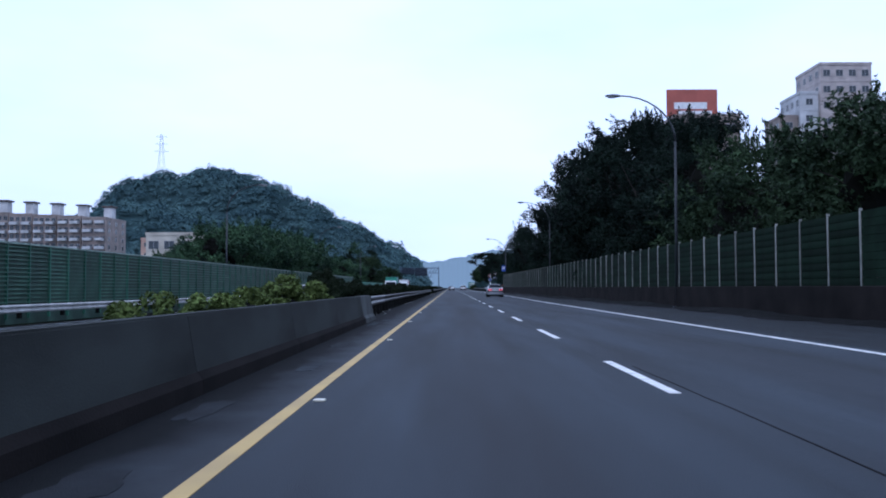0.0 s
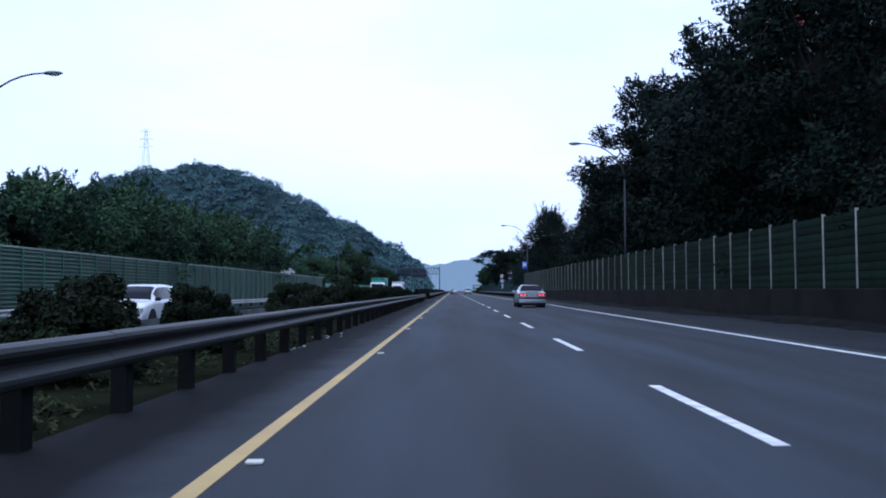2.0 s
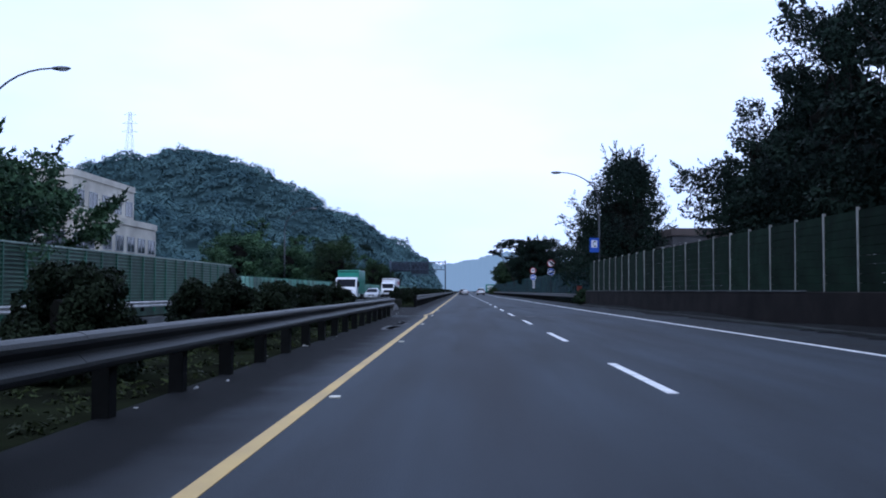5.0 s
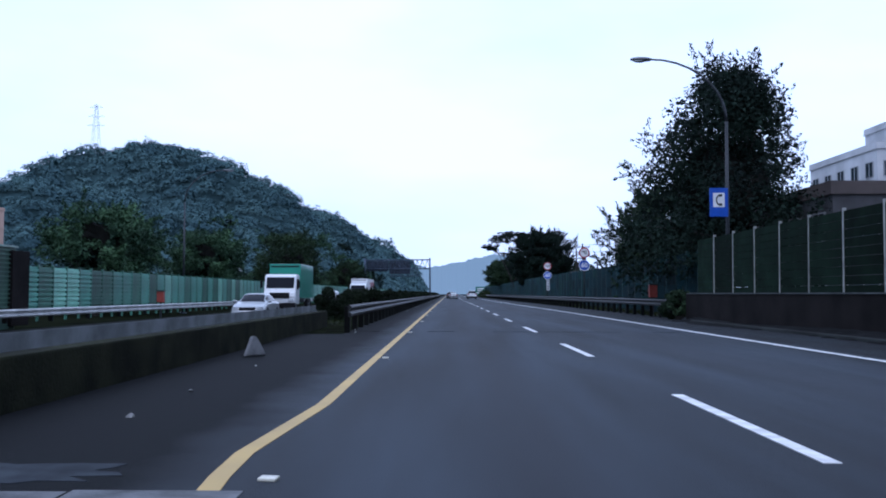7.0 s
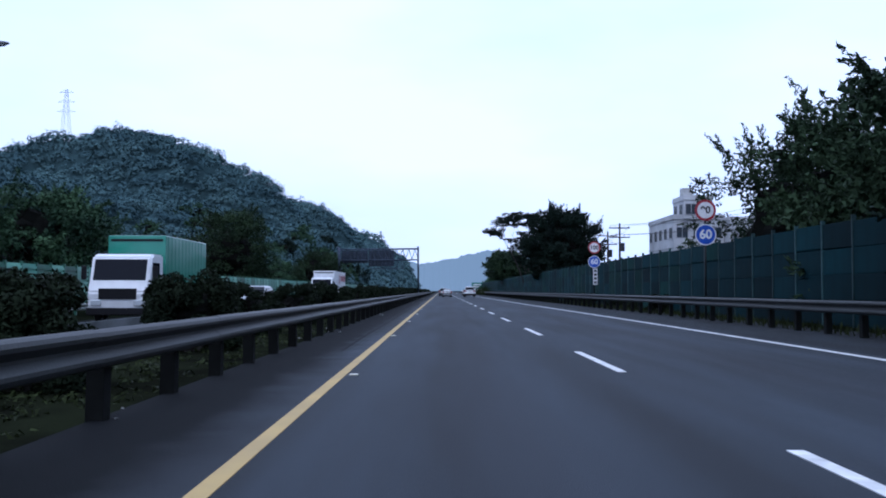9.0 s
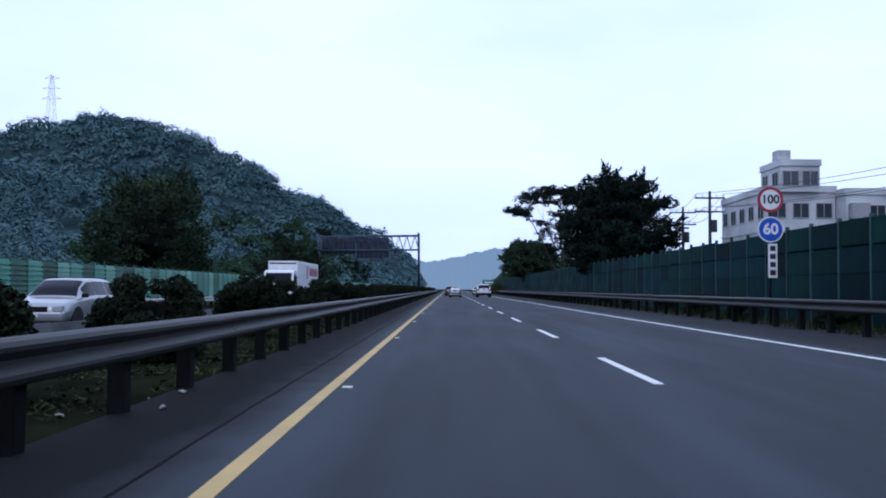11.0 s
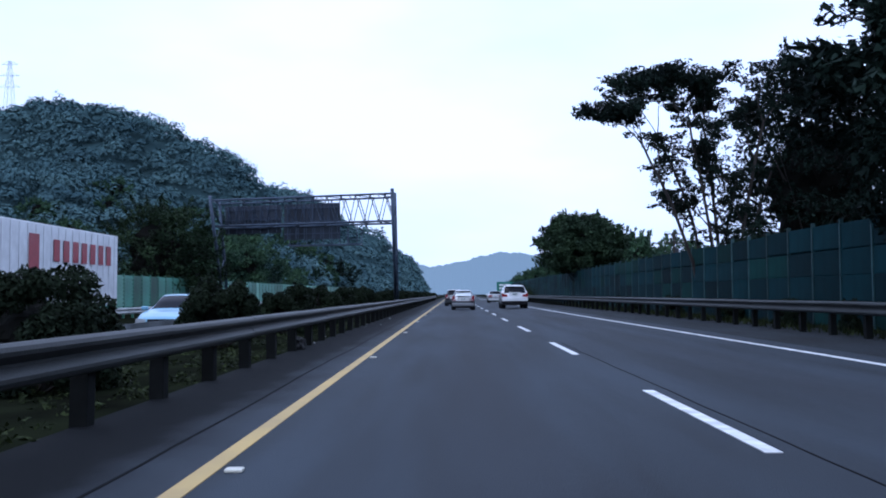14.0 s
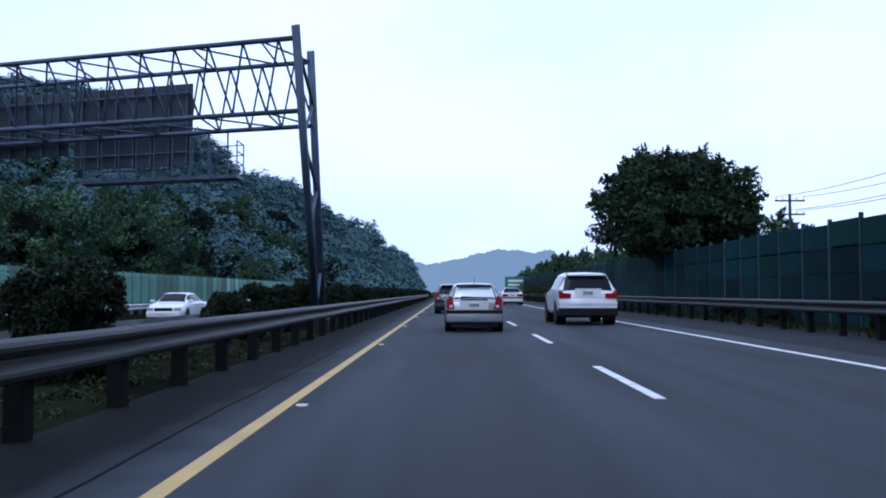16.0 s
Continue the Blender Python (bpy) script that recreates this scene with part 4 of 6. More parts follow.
# trees at the foot of the hill
F_ = "leafy green tree at the foot of the wooded hill"
foot_a = tree("broadleaf_tree", pose(-46, 424, 0), 33, 7.8, 8.5, 0.22, F_, M["leaf_mid"], count=6000, size=0.22, group="trees at the hill", clear=0.1)
foot_b = tree("broadleaf_tree", pose(-54, 440, 0), 34, 8.6, 9.5, 0.25, F_, M["leaf_dark"], count=6000, size=0.22, group="trees at the hill", clear=0.1)
for i in range(26):
    x, y = -30 - rngh.uniform(0, 26), 376 + 9 * i + rngh.uniform(-3, 3)
    sc = rngh.uniform(0.6, 1.1)
    copy_thing((foot_a, foot_b)[i % 3 == 0], pose(x, y, -0.4 + max(0, hill_z(np.array([x]), np.array([y]))[0] - 1.5), 0, 0, 37 * i) @ Matrix.Diagonal((sc, sc, sc, 1)))

slope_tree = tree("broadleaf_tree", pose(-34, 372, hill_z(np.array([-34.0]), np.array([372.0]))[0]), 35, 8.0, 9.0, 0.22, F_, M["leaf_mid"], count=2600, size=0.33, group="trees at the hill", clear=0.05, clumps=26)
for i in range(58):
    x, y = -30 - rngh.uniform(0, 62), 392 + rngh.uniform(0, 130)
    z = hill_z(np.array([x]), np.array([y]))[0]
    sc = rngh.uniform(0.55, 0.95)
    copy_thing(slope_tree, pose(x, y, max(-0.4, z - 1.0), 0, 0, 71 * i) @ Matrix.Diagonal((sc, sc, sc * rngh.uniform(0.8, 1.1), 1)))

# trees behind the far end of the teal barrier
for i in range(18):
    x, y = 17.5 + rngh.uniform(0, 3) + 0.05 * i + 7 * (i % 3), 366 + 10 * i + rngh.uniform(-3, 3)
    sc = rngh.uniform(0.7, 1.0) + 0.25 * (i % 3)
    copy_thing(foot_a, pose(x, y, -0.4, 0, 0, 53 * i) @ Matrix.Diagonal((sc, sc, sc, 1)))

# far ridges: sheets that glow pale blue in place of distance haze
M["far_ridge"] = glow_mat("glowing_haze_ridge", (0.30, 0.45, 0.60), 0.74)
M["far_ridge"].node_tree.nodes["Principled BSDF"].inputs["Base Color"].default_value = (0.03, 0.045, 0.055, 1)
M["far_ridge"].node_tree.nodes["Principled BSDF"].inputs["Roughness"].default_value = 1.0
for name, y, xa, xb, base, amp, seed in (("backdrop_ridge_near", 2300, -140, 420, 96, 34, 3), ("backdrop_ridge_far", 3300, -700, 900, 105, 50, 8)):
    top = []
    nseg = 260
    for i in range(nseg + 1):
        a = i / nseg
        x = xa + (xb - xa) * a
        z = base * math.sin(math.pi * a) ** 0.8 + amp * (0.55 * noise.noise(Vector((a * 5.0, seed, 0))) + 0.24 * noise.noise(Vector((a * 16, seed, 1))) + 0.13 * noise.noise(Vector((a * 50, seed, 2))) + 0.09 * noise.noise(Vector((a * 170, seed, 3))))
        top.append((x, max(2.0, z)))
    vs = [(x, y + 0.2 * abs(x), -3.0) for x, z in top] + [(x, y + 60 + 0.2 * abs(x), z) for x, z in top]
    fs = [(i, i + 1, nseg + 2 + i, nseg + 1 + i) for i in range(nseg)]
    tagged(from_data(name, vs, fs, M["far_ridge"], smooth=True), "distant ridge backdrop, its pale blue haze put in as glow", "ridge", kind="structure")

# rough grass under the guardrail and along the verge
rg_ = np.random.default_rng(77)
M["grass"] = leaf_mat("verge_grass", (0.030, 0.040, 0.015), (0.012, 0.016, 0.008), 0.4, 0.9)


def grass(name, boxes, count, size, label):
    cs = []
    area = [(b - a) * (d - c) for a, b, c, d in boxes]
    for (a, b, c, d), ar in zip(boxes, area):
        k = int(count * ar / sum(area))
        x, y = rg_.uniform(a, b, k), rg_.uniform(c, d, k)
        ang, tilt, h = rg_.uniform(0, 6.283, k), rg_.normal(0, 0.45, k), size * rg_.uniform(0.4, 1.4, k)
        w = size * (0.10 + 0.12 * rg_.uniform(size=k)) if size < 0.1 else 0.012 + 0.012 * rg_.uniform(size=k)
        cs.append(np.stack([np.stack([x - w * np.cos(ang), y - w * np.sin(ang), np.full(k, -0.02)], 1), np.stack([x + w * np.cos(ang), y + w * np.sin(ang), np.full(k, -0.02)], 1),
                            np.stack([x + h * tilt * np.sin(ang), y - h * tilt * np.cos(ang), h], 1)], 1).reshape(-1, 3))
    v = np.concatenate(cs)
    me = leaf_mesh(name, v, np.arange(len(v)).reshape(-1, 3), M["grass"])
    return tagged(new(name, me), label, "grass", kind="stuff")


tuft = np.concatenate([np.stack([rg_.uniform(-4.3, -1.66, 1700), rg_.uniform(30, 139, 1700), np.full(1700, 0.0), rg_.uniform(0.08, 0.24, 1700)], 1),
                       np.stack([rg_.uniform(-4.3, -1.66, 2600), rg_.uniform(164, 330, 2600), np.full(2600, 0.0), rg_.uniform(0.08, 0.24, 2600)], 1)])
v, f = leaves(rg_, tuft, 90000, 0.045, squash=0.45, flat=0.9, inside=0.1, fat=0.3)
tagged(new("grass", leaf_mesh("grass", v, f, M["grass"])), "dark olive tufts of grass in the median strip", "grass", kind="stuff")
shrub(pose(10.9, 173.6, 0), 62, 1.6, 1.35, M["leaf_dusk"], "dry straggling bush at the end of the base wall", 5000, 0.06, "weeds by the barrier", 0.18)
grass("grass", [(11.1, 13.4, 177, 400)], 16000, 0.22, "rough grass behind the shoulder guardrail")
# low growth at the foot of the teal barrier
foot_shrub = shrub(pose(12.1, 214, 0), 61, 1.5, 0.9, M["leaf_hedge"], "low dark weeds at the foot of the teal barrier", 2600, 0.06, "weeds by the barrier")
for i in range(17):
    sx_, sz_ = rg_.uniform(0.5, 1.1), rg_.uniform(0.5, 1.15)
    copy_thing(foot_shrub, pose(12.05 + rg_.uniform(-0.15, 0.2), 219 + 7.3 * i + rg_.uniform(-3, 3), 0, 0, 0, 67 * i) @ Matrix.Diagonal((0.6 * sx_, 1.3 * sx_, sz_, 1)))
# tall reeds by the far end of the teal barrier
grass("reeds", [(10.6, 12.2, 372, 420)], 2500, 1.9, "tall pale reeds at the end of the barrier")


# ---- lamps, signs, gantry ----
def poly_prism(points, y0, y1, bevel=0.0):
    """An outline of (x, z) given thickness along y."""
    bm = bmesh.new()
    a = [bm.verts.new((x, y0, z)) for x, z in points]
    b = [bm.verts.new((x, y1, z)) for x, z in points]
    n = len(points)
    bm.faces.new(a)
    bm.faces.new(b[::-1])
    for i in range(n):
        j = (i + 1) % n
        bm.faces.new((a[j], a[i], b[i], b[j]))
    bmesh.ops.recalc_face_normals(bm, faces=bm.faces)
    if bevel:
        bmesh.ops.bevel(bm, geom=list(bm.edges), offset=bevel, segments=2, affect="EDGES")
    return bm


def disc(r, y0, y1, seg=32, bevel=0.0):
    return poly_prism([(r * math.cos(2 * math.pi * i / seg), r * math.sin(2 * math.pi * i / seg)) for i in range(seg)], y0, y1, bevel)


def lettering(text, size, material, parent, m, name="lettering"):
    cu = bpy.data.curves.new(name, "FONT")
    cu.body, cu.size, cu.align_x, cu.align_y, cu.extrude, cu.offset = text, size, "CENTER", "CENTER", 0.002, 0.012 * size / 0.4
    cu.materials.append(material)
    ob = new(name, cu)
    ob.parent = parent
    ob.matrix_basis = m
    return ob


M["lamp_grey"] = mat("lamp_housing", (0.13, 0.14, 0.15), rough=0.45, metal=0.3, var=0.2)
M["lens"] = mat("lamp_lens", (0.45, 0.46, 0.46), rough=0.2, var=0.1)
M["sign_blue"] = mat("sign_blue", (0.012, 0.075, 0.42), rough=0.35, var=0.15, scale=3)
M["sign_white"] = mat("sign_white", (0.72, 0.73, 0.74), rough=0.4, var=0.12, scale=3)
M["sign_red"] = mat("sign_red", (0.30, 0.018, 0.03), rough=0.4, var=0.15, scale=3)
M["black"] = mat("black_plastic", (0.012, 0.012, 0.013), rough=0.5, var=0.3, scale=5)
M["gantry"] = mat("gantry_steel", (0.060, 0.085, 0.125), rough=0.5, metal=0.35, var=0.3, scale=1.5, fine=40)
M["sign_back"] = mat("sign_back_grey", (0.036, 0.047, 0.066), rough=0.6, metal=0.3, var=0.35, scale=0.9, stretch=(1, 1, 0.3))
M["red_box"] = mat("red_box", (0.28, 0.045, 0.03), rough=0.5, var=0.2)


def street_lamp(x, y, side, height, base_z=0.0):
    """A tapered pole with a curved arm; side is the x direction of the arm."""
    t = empty("street_lamp", pose(x, y, base_z), "grey street lamp with a curved arm and unlit head", "street lamp", "street lamps")
    part("base_plate", boxm(-0.2, 0.2, -0.2, 0.2, 0.0, 0.06, bevel=0.01), M["gantry"], t)
    pts, n = [], 9
    for i in range(n + 1):
        a = i / n
        pts.append(Vector((side * 2.75 * (1 - math.cos(a * math.pi / 2)) , 0, height - 2.3 + 2.3 * math.sin(a * math.pi / 2))))
    part("pole", tubes([((0, 0, 0.05), (0, 0, height - 2.3), 0.085, 0.055)], 12), M["pole"], t, smooth=True)
    part("arm", curve_tube(pts, 0.052, 0.035), M["pole"], t, smooth=True)
    bm = bmesh.new()
    bmesh.ops.create_uvsphere(bm, u_segments=14, v_segments=8, radius=1.0)
    bmesh.ops.scale(bm, vec=(0.42, 0.15, 0.09), verts=bm.verts)
    bmesh.ops.translate(bm, vec=(pts[-1].x + side * 0.36, 0, pts[-1].z), verts=bm.verts)
    head = part("lamp_head", bm, M["lamp_grey"], t, smooth=True)
    bm = bmesh.new()
    bmesh.ops.create_uvsphere(bm, u_segments=12, v_segments=6, radius=1.0)
    bmesh.ops.scale(bm, vec=(0.26, 0.12, 0.07), verts=bm.verts)
    bmesh.ops.translate(bm, vec=(pts[-1].x + side * 0.42, 0, pts[-1].z - 0.05), verts=bm.verts)
    part("lens", bm, M["lens"], head, "pale glass lens", smooth=True)
    return t


for x, y, h in ((12.78, 47.5, 10.7), (12.3, 102.3, 10.3), (11.4, 168.1, 9.7)):
    street_lamp(x, y, -1, h)
for y in (80.8, 137.0, 201.0):
    street_lamp(-17.8, y, 1, 10.3, -0.4)

# emergency telephone sign on the lamp pole
t = empty("telephone_sign", pose(11.0, 167.8, 4.4), "blue emergency telephone sign fixed to a lamp pole", "road sign")
part("plate", boxm(-0.33, 0.33, -0.015, 0.015, -0.52, 0.52, bevel=0.004), M["sign_blue"], t)
part("panel", boxm(-0.21, 0.21, -0.022, -0.014, -0.18, 0.34, bevel=0.002), M["sign_white"], t, "white square panel")
arc = []
for i in range(9):
    a = radians(70 + 220 * i / 8)
    arc.append(Vector((0.05 + 0.14 * math.cos(a), -0.026, 0.08 + 0.19 * math.sin(a))))
bm = tubes([(arc[i], arc[i + 1], 0.022) for i in range(8)], 6)
box(bm, 0.0, 0.12, -0.034, -0.02, 0.20, 0.29)
box(bm, 0.0, 0.12, -0.034, -0.02, -0.13, -0.04)
part("handset_symbol", bm, M["black"], t, "black telephone handset symbol")
part("bracket", tubes([((0.0, 0.02, 0.3), (0.38, 0.3, 0.3), 0.02), ((0.0, 0.02, -0.3), (0.38, 0.3, -0.3), 0.02)], 6), M["galv"], t)


def speed_sign(y, top, text_a, board):
    t = empty("speed_limit_sign", pose(11.2, y, 0), "two round speed limit signs on one grey post", "road sign", "speed limit signs")
    part("post", tubes([((0, 0.05, -0.1), (0, 0.05, top + 0.35), 0.045)], 10), M["galv"], t, smooth=True)
    a = part("ring", disc(0.40, -0.02, 0.0), M["sign_red"], t, "red-ringed round plate")
    a.matrix_basis = pose(0, 0, top)
    part("face", disc(0.31, -0.026, -0.019), M["sign_white"], a, "white face")
    lettering(text_a, 0.37, M["black"], a, pose(0, -0.028, 0, 90, 0, 0), "number")
    b = part("disc", disc(0.40, -0.02, 0.0), M["sign_white"], t, "blue round plate with a white rim")
    b.matrix_basis = pose(0, 0, top - 0.92)
    part("face", disc(0.36, -0.026, -0.019), M["sign_blue"], b, "blue face")
    lettering("60", 0.47, M["sign_white"], b, pose(0, -0.028, 0, 90, 0, 0), "number")
    if board:
        c = part("board", boxm(-0.14, 0.14, -0.02, 0.0, -1.05, 0.0, bevel=0.004), M["sign_white"], t, "narrow white text board")
        c.matrix_basis = pose(0.06, 0, top - 1.36)
        for i in range(4):
            part("text_bar", boxm(-0.085, 0.085, -0.026, -0.019, -0.22 - 0.25 * i, -0.06 - 0.25 * i), M["black"], c)
    return t


speed_sign(202.7, 4.10, "90", False)
speed_sign(228.2, 3.86, "100", True)

# call box by the shoulder and one across the road
for x, y, z0, m in ((11.7, 182.0, 0.0, M["red_box"]), (-15.4, 188.0, -0.4, M["red_box"])):
    t = empty("call_box", pose(x, y, z0), "red emergency call box on a short post", "call box", "call boxes")
    part("post", tubes([((0, 0, -0.1), (0, 0, 0.95), 0.05)], 8), M["pole"], t)
    part("cabinet", boxm(-0.2, 0.2, -0.15, 0.15, 0.9, 1.55, bevel=0.03), m, t)
    part("hood", boxm(-0.23, 0.23, -0.2, 0.16, 1.53, 1.60, bevel=0.015), M["black"], t, "dark hood")

# sign gantry across the opposite carriageway
GY0, GY1, GX0, GX1 = 314.5, 317.1, -15.4, -2.4
ZB, ZT = 5.93, 7.66
SKEW = Matrix(((1, 0, 0, 0), (-0.31, 1, 0, 0.31 * GX1), (0, 0, 1, 0), (0, 0, 0, 1)))


def skewed(bm):
    bm.transform(SKEW)
    return bm


def leg_y(y, z):
    """Legs lean back and close towards the footing, shaped to fit the camera's view."""
    k = 1 - (z + 0.1) / 8.05
    return y + k * (4.2 if y == GY0 else 3.0)


g = empty("sign_gantry", pose(0, 0, 0), "grey steel truss gantry carrying signs seen from behind", "gantry")
for x, z0 in ((GX1, 0.0), (GX0, -0.4)):
    for y in (GY0, GY1):
        part("column", skewed(tubes([((x, leg_y(y, z0 - 0.1), z0 - 0.1), (x, y, 7.95), 0.12)], 14)), M["gantry"], g, smooth=True)
    zz = z0 + 0.5
    while zz < 7.0:
        z1, z2 = min(zz + 1.2, 7.6), min(zz + 2.4, 7.6)
        part("column_brace", skewed(tubes([((x, leg_y(GY0, zz), zz), (x, leg_y(GY1, z1), z1), 0.05)], 6)), M["gantry"], g)
        part("column_brace", skewed(tubes([((x, leg_y(GY1, z1), z1), (x, leg_y(GY0, z2), z2), 0.05)], 6)), M["gantry"], g)
        zz += 2.4
    part("footing", skewed(boxm(x - 0.4, x + 0.4, leg_y(GY0, 0) - 0.4, leg_y(GY1, 0) + 0.4, z0 - 0.2, z0 + 0.25, bevel=0.03)), M["concrete"], g, "concrete footing")
for y in (GY0, GY1):
    for z in (ZB, ZT):
        part("chord", skewed(tubes([((GX0, leg_y(y, z), z), (GX1, leg_y(y, z), z), 0.07)], 10)), M["gantry"], g, smooth=True)
n = 13
dx = (GX1 - GX0) / n
for y in (GY0, GY1):
    for i in range(n):
        xa, xm, xb = GX0 + i * dx, GX0 + (i + 0.5) * dx, GX0 + (i + 1) * dx
        part("web_member", skewed(tubes([((xa, leg_y(y, ZB), ZB), (xm, leg_y(y, ZT), ZT), 0.033), ((xm, leg_y(y, ZT), ZT), (xb, leg_y(y, ZB), ZB), 0.033)], 6)), M["gantry"], g)
for z in (ZB, ZT):
    for i in range(n // 2 + 1):
        xa, xb = GX0 + 2 * i * dx, min(GX0 + (2 * i + 2) * dx, GX1)
        part("cross_brace", skewed(tubes([((xa, leg_y(GY0, z), z), (xa, leg_y(GY1, z), z), 0.03), ((xa, leg_y(GY0, z), z), (xb, leg_y(GY1, z), z), 0.028)], 6)), M["gantry"], g)
GS = GY1 + 0.75
for x0, x1, z0, z1 in ((-10.6, -6.4, 5.0, 7.55), (-15.2, -10.8, 5.5, 7.55)):
    s = part("sign_panel", skewed(boxm(x0, x1, GS + 0.32, GS + 0.38, z0, z1, bevel=0.01)), M["sign_back"], g, "dull grey back of a sign panel")
    x = x0 + 0.3
    while x < x1:
        part("stiffener", skewed(boxm(x - 0.03, x + 0.03, GS + 0.24, GS + 0.32, z0 + 0.02, z1 - 0.02)), M["gantry"], s)
        x += 0.62
    for z in (z0 + 0.4, (z0 + z1) / 2, z1 - 0.3):
        part("rail", skewed(boxm(x0 + 0.05, x1 - 0.05, GS + 0.17, GS + 0.238, z - 0.03, z + 0.03)), M["gantry"], s)
cw = part("catwalk", skewed(boxm(-10.3, -4.85, GS + 0.1, GS + 1.0, 4.52, 4.62)), M["gantry"], g)
bm = bmesh.new()
for x in (-10.3, -9.2, -8.1, -7.0, -5.95, -4.85):
    tube(bm, (x, GS + 1.0, 4.6), (x, GS + 1.0, 5.65), 0.022, seg=6)
for z in (5.0, 5.32, 5.64):
    tube(bm, (-10.3, GS + 1.0, z), (-4.85, GS + 1.0, z), 0.018, seg=6)
    tube(bm, (-4.85, GS + 0.1, z), (-4.85, GS + 1.0, z), 0.018, seg=6)
tube(bm, (-4.85, GS + 0.1, 4.6), (-4.85, GS + 0.1, 5.65), 0.022, seg=6)
part("handrail", skewed(bm), M["gantry"], cw)
for i in range(9):
    x = -10.1 + i * 0.62
    part("hanger", skewed(tubes([((x, GS + 0.05, 4.6), (x, GS + 0.05, ZB), 0.03)], 6)), M["gantry"], cw)

M["wall_dark"] = mat("dark_grey_wall", (0.055, 0.056, 0.06), rough=0.8, var=0.4, scale=0.8, fine=30)
# transmission tower on the hill
def lattice_tower(x, y, z, h):
    t = empty("transmission_tower", pose(x, y, z), "steel lattice transmission tower on the hilltop, haze put into its colour", "pylon")
    segs = []
    for k in range(8):
        z0, z1 = h * k / 8, h * (k + 1) / 8
        w0, w1 = 3.2 * (1 - k / 8) + 0.6, 3.2 * (1 - (k + 1) / 8) + 0.6
        c0 = [Vector((sx * w0, sy * w0, z0)) for sx, sy in ((1, 1), (-1, 1), (-1, -1), (1, -1))]
        c1 = [Vector((sx * w1, sy * w1, z1)) for sx, sy in ((1, 1), (-1, 1), (-1, -1), (1, -1))]
        for i in range(4):
            segs += [(c0[i], c1[i], 0.11), (c0[i], c1[(i + 1) % 4], 0.06), (c0[(i + 1) % 4], c1[i], 0.06)]
    # haze over the tower is painted in as a pale base colour
    M["tower_steel"] = mat("hazy_pale_steel", (0.70, 0.76, 0.80), rough=0.6, var=0.15, scale=0.2, bump=0)
    part("mast", tubes(segs, 4), M["tower_steel"], t)
    for zc, w in ((0.72, 5.5), (0.84, 5.0), (0.96, 4.2)):
        part("cross_arm", tubes([((-w, 0, h * zc), (w, 0, h * zc), 0.14), ((-w, 0, h * zc), (0, 0, h * zc + 2.0), 0.10), ((w, 0, h * zc), (0, 0, h * zc + 2.0), 0.10)], 4), M["tower_steel"], t)
    return t


lattice_tower(-222, 719, 72, 48)


# electricity poles and wires
def power_pole(x, y, h):
    t = empty("power_pole", pose(x, y, -0.4), "dark wooden power pole with cross-arms", "power pole", "power poles")
    part("pole", tubes([((0, 0, -0.2), (0, 0, h), 0.16, 0.10)], 10), M["bark"], t, smooth=True)
    for z in (h - 0.5, h - 1.5):
        arm = part("cross_arm", boxm(-1.1, 1.1, -0.06, 0.06, z - 0.06, z + 0.06, bevel=0.01), M["bark"], t)
        for x_ in (-1.0, -0.5, 0.5, 1.0):
            part("insulator", tubes([((x_, 0, z + 0.05), (x_, 0, z + 0.28), 0.05, 0.035)], 6), M["sign_white"], arm, "pale insulator")
    part("transformer", tubes([((0.3, 0, h - 3.0), (0.3, 0, h - 2.1), 0.24)], 10), M["pole"], t)
    return t


POLES = [(20.4, 267.6, 8.7), (20.8, 277.0, 8.4), (26.5, 359.0, 8.6), (24.0, 322.0, 8.0), (30.0, 238.0, 9.0)]
for p_ in POLES:
    power_pole(*p_)
wires = empty("power_lines", pose(0, 0, 0), "thin sagging power lines between poles", "cable")
for (xa, ya, ha), (xb, yb, hb) in ((POLES[4], POLES[0]), (POLES[0], POLES[1]), (POLES[1], POLES[3]), (POLES[3], POLES[2])):
    for o, dz in ((-1.0, -0.2), (1.0, -0.2), (-0.5, -1.2), (0.5, -1.2)):
        a, b = Vector((xa + o, ya, ha + dz - 0.4)), Vector((xb + o, yb, hb + dz - 0.4))
        pts = [a.lerp(b, i / 8) - Vector((0, 0, 0.5 * (1 - (2 * i / 8 - 1) ** 2))) for i in range(9)]
        part("wire", curve_tube(pts, 0.018, 0.018), M["black"], wires)


# ---- buildings ----
M["wall_cream"] = mat("cream_render", (0.50, 0.47, 0.40), rough=0.85, var=0.2, scale=0.4, fine=8, tint=(0.36, 0.33, 0.28))
M["wall_white"] = mat("white_render", (0.52, 0.53, 0.54), rough=0.85, var=0.2, scale=0.3, fine=8, tint=(0.36, 0.37, 0.38))
M["wall_tile"] = mat("brown_tile_facade", (0.26, 0.21, 0.185), rough=0.7, var=0.3, scale=0.3, fine=5, tint=(0.17, 0.145, 0.13))
M["wall_peach"] = mat("peach_facade", (0.46, 0.30, 0.23), rough=0.8, var=0.2, scale=0.3, fine=6)
M["roof_dark"] = mat("dark_roof_sheet", (0.07, 0.055, 0.05), rough=0.7, var=0.3, scale=0.6, fine=10)
M["window_glass"] = mat("window_glass", (0.03, 0.04, 0.05), rough=0.08, var=0.2, scale=0.5, bump=0)
M["win_frame"] = mat("window_frame", (0.30, 0.31, 0.32), rough=0.5, var=0.1)
M["billboard"] = mat("billboard_orange", (0.40, 0.10, 0.07), rough=0.6, var=0.2, scale=0.3)

_win = {}


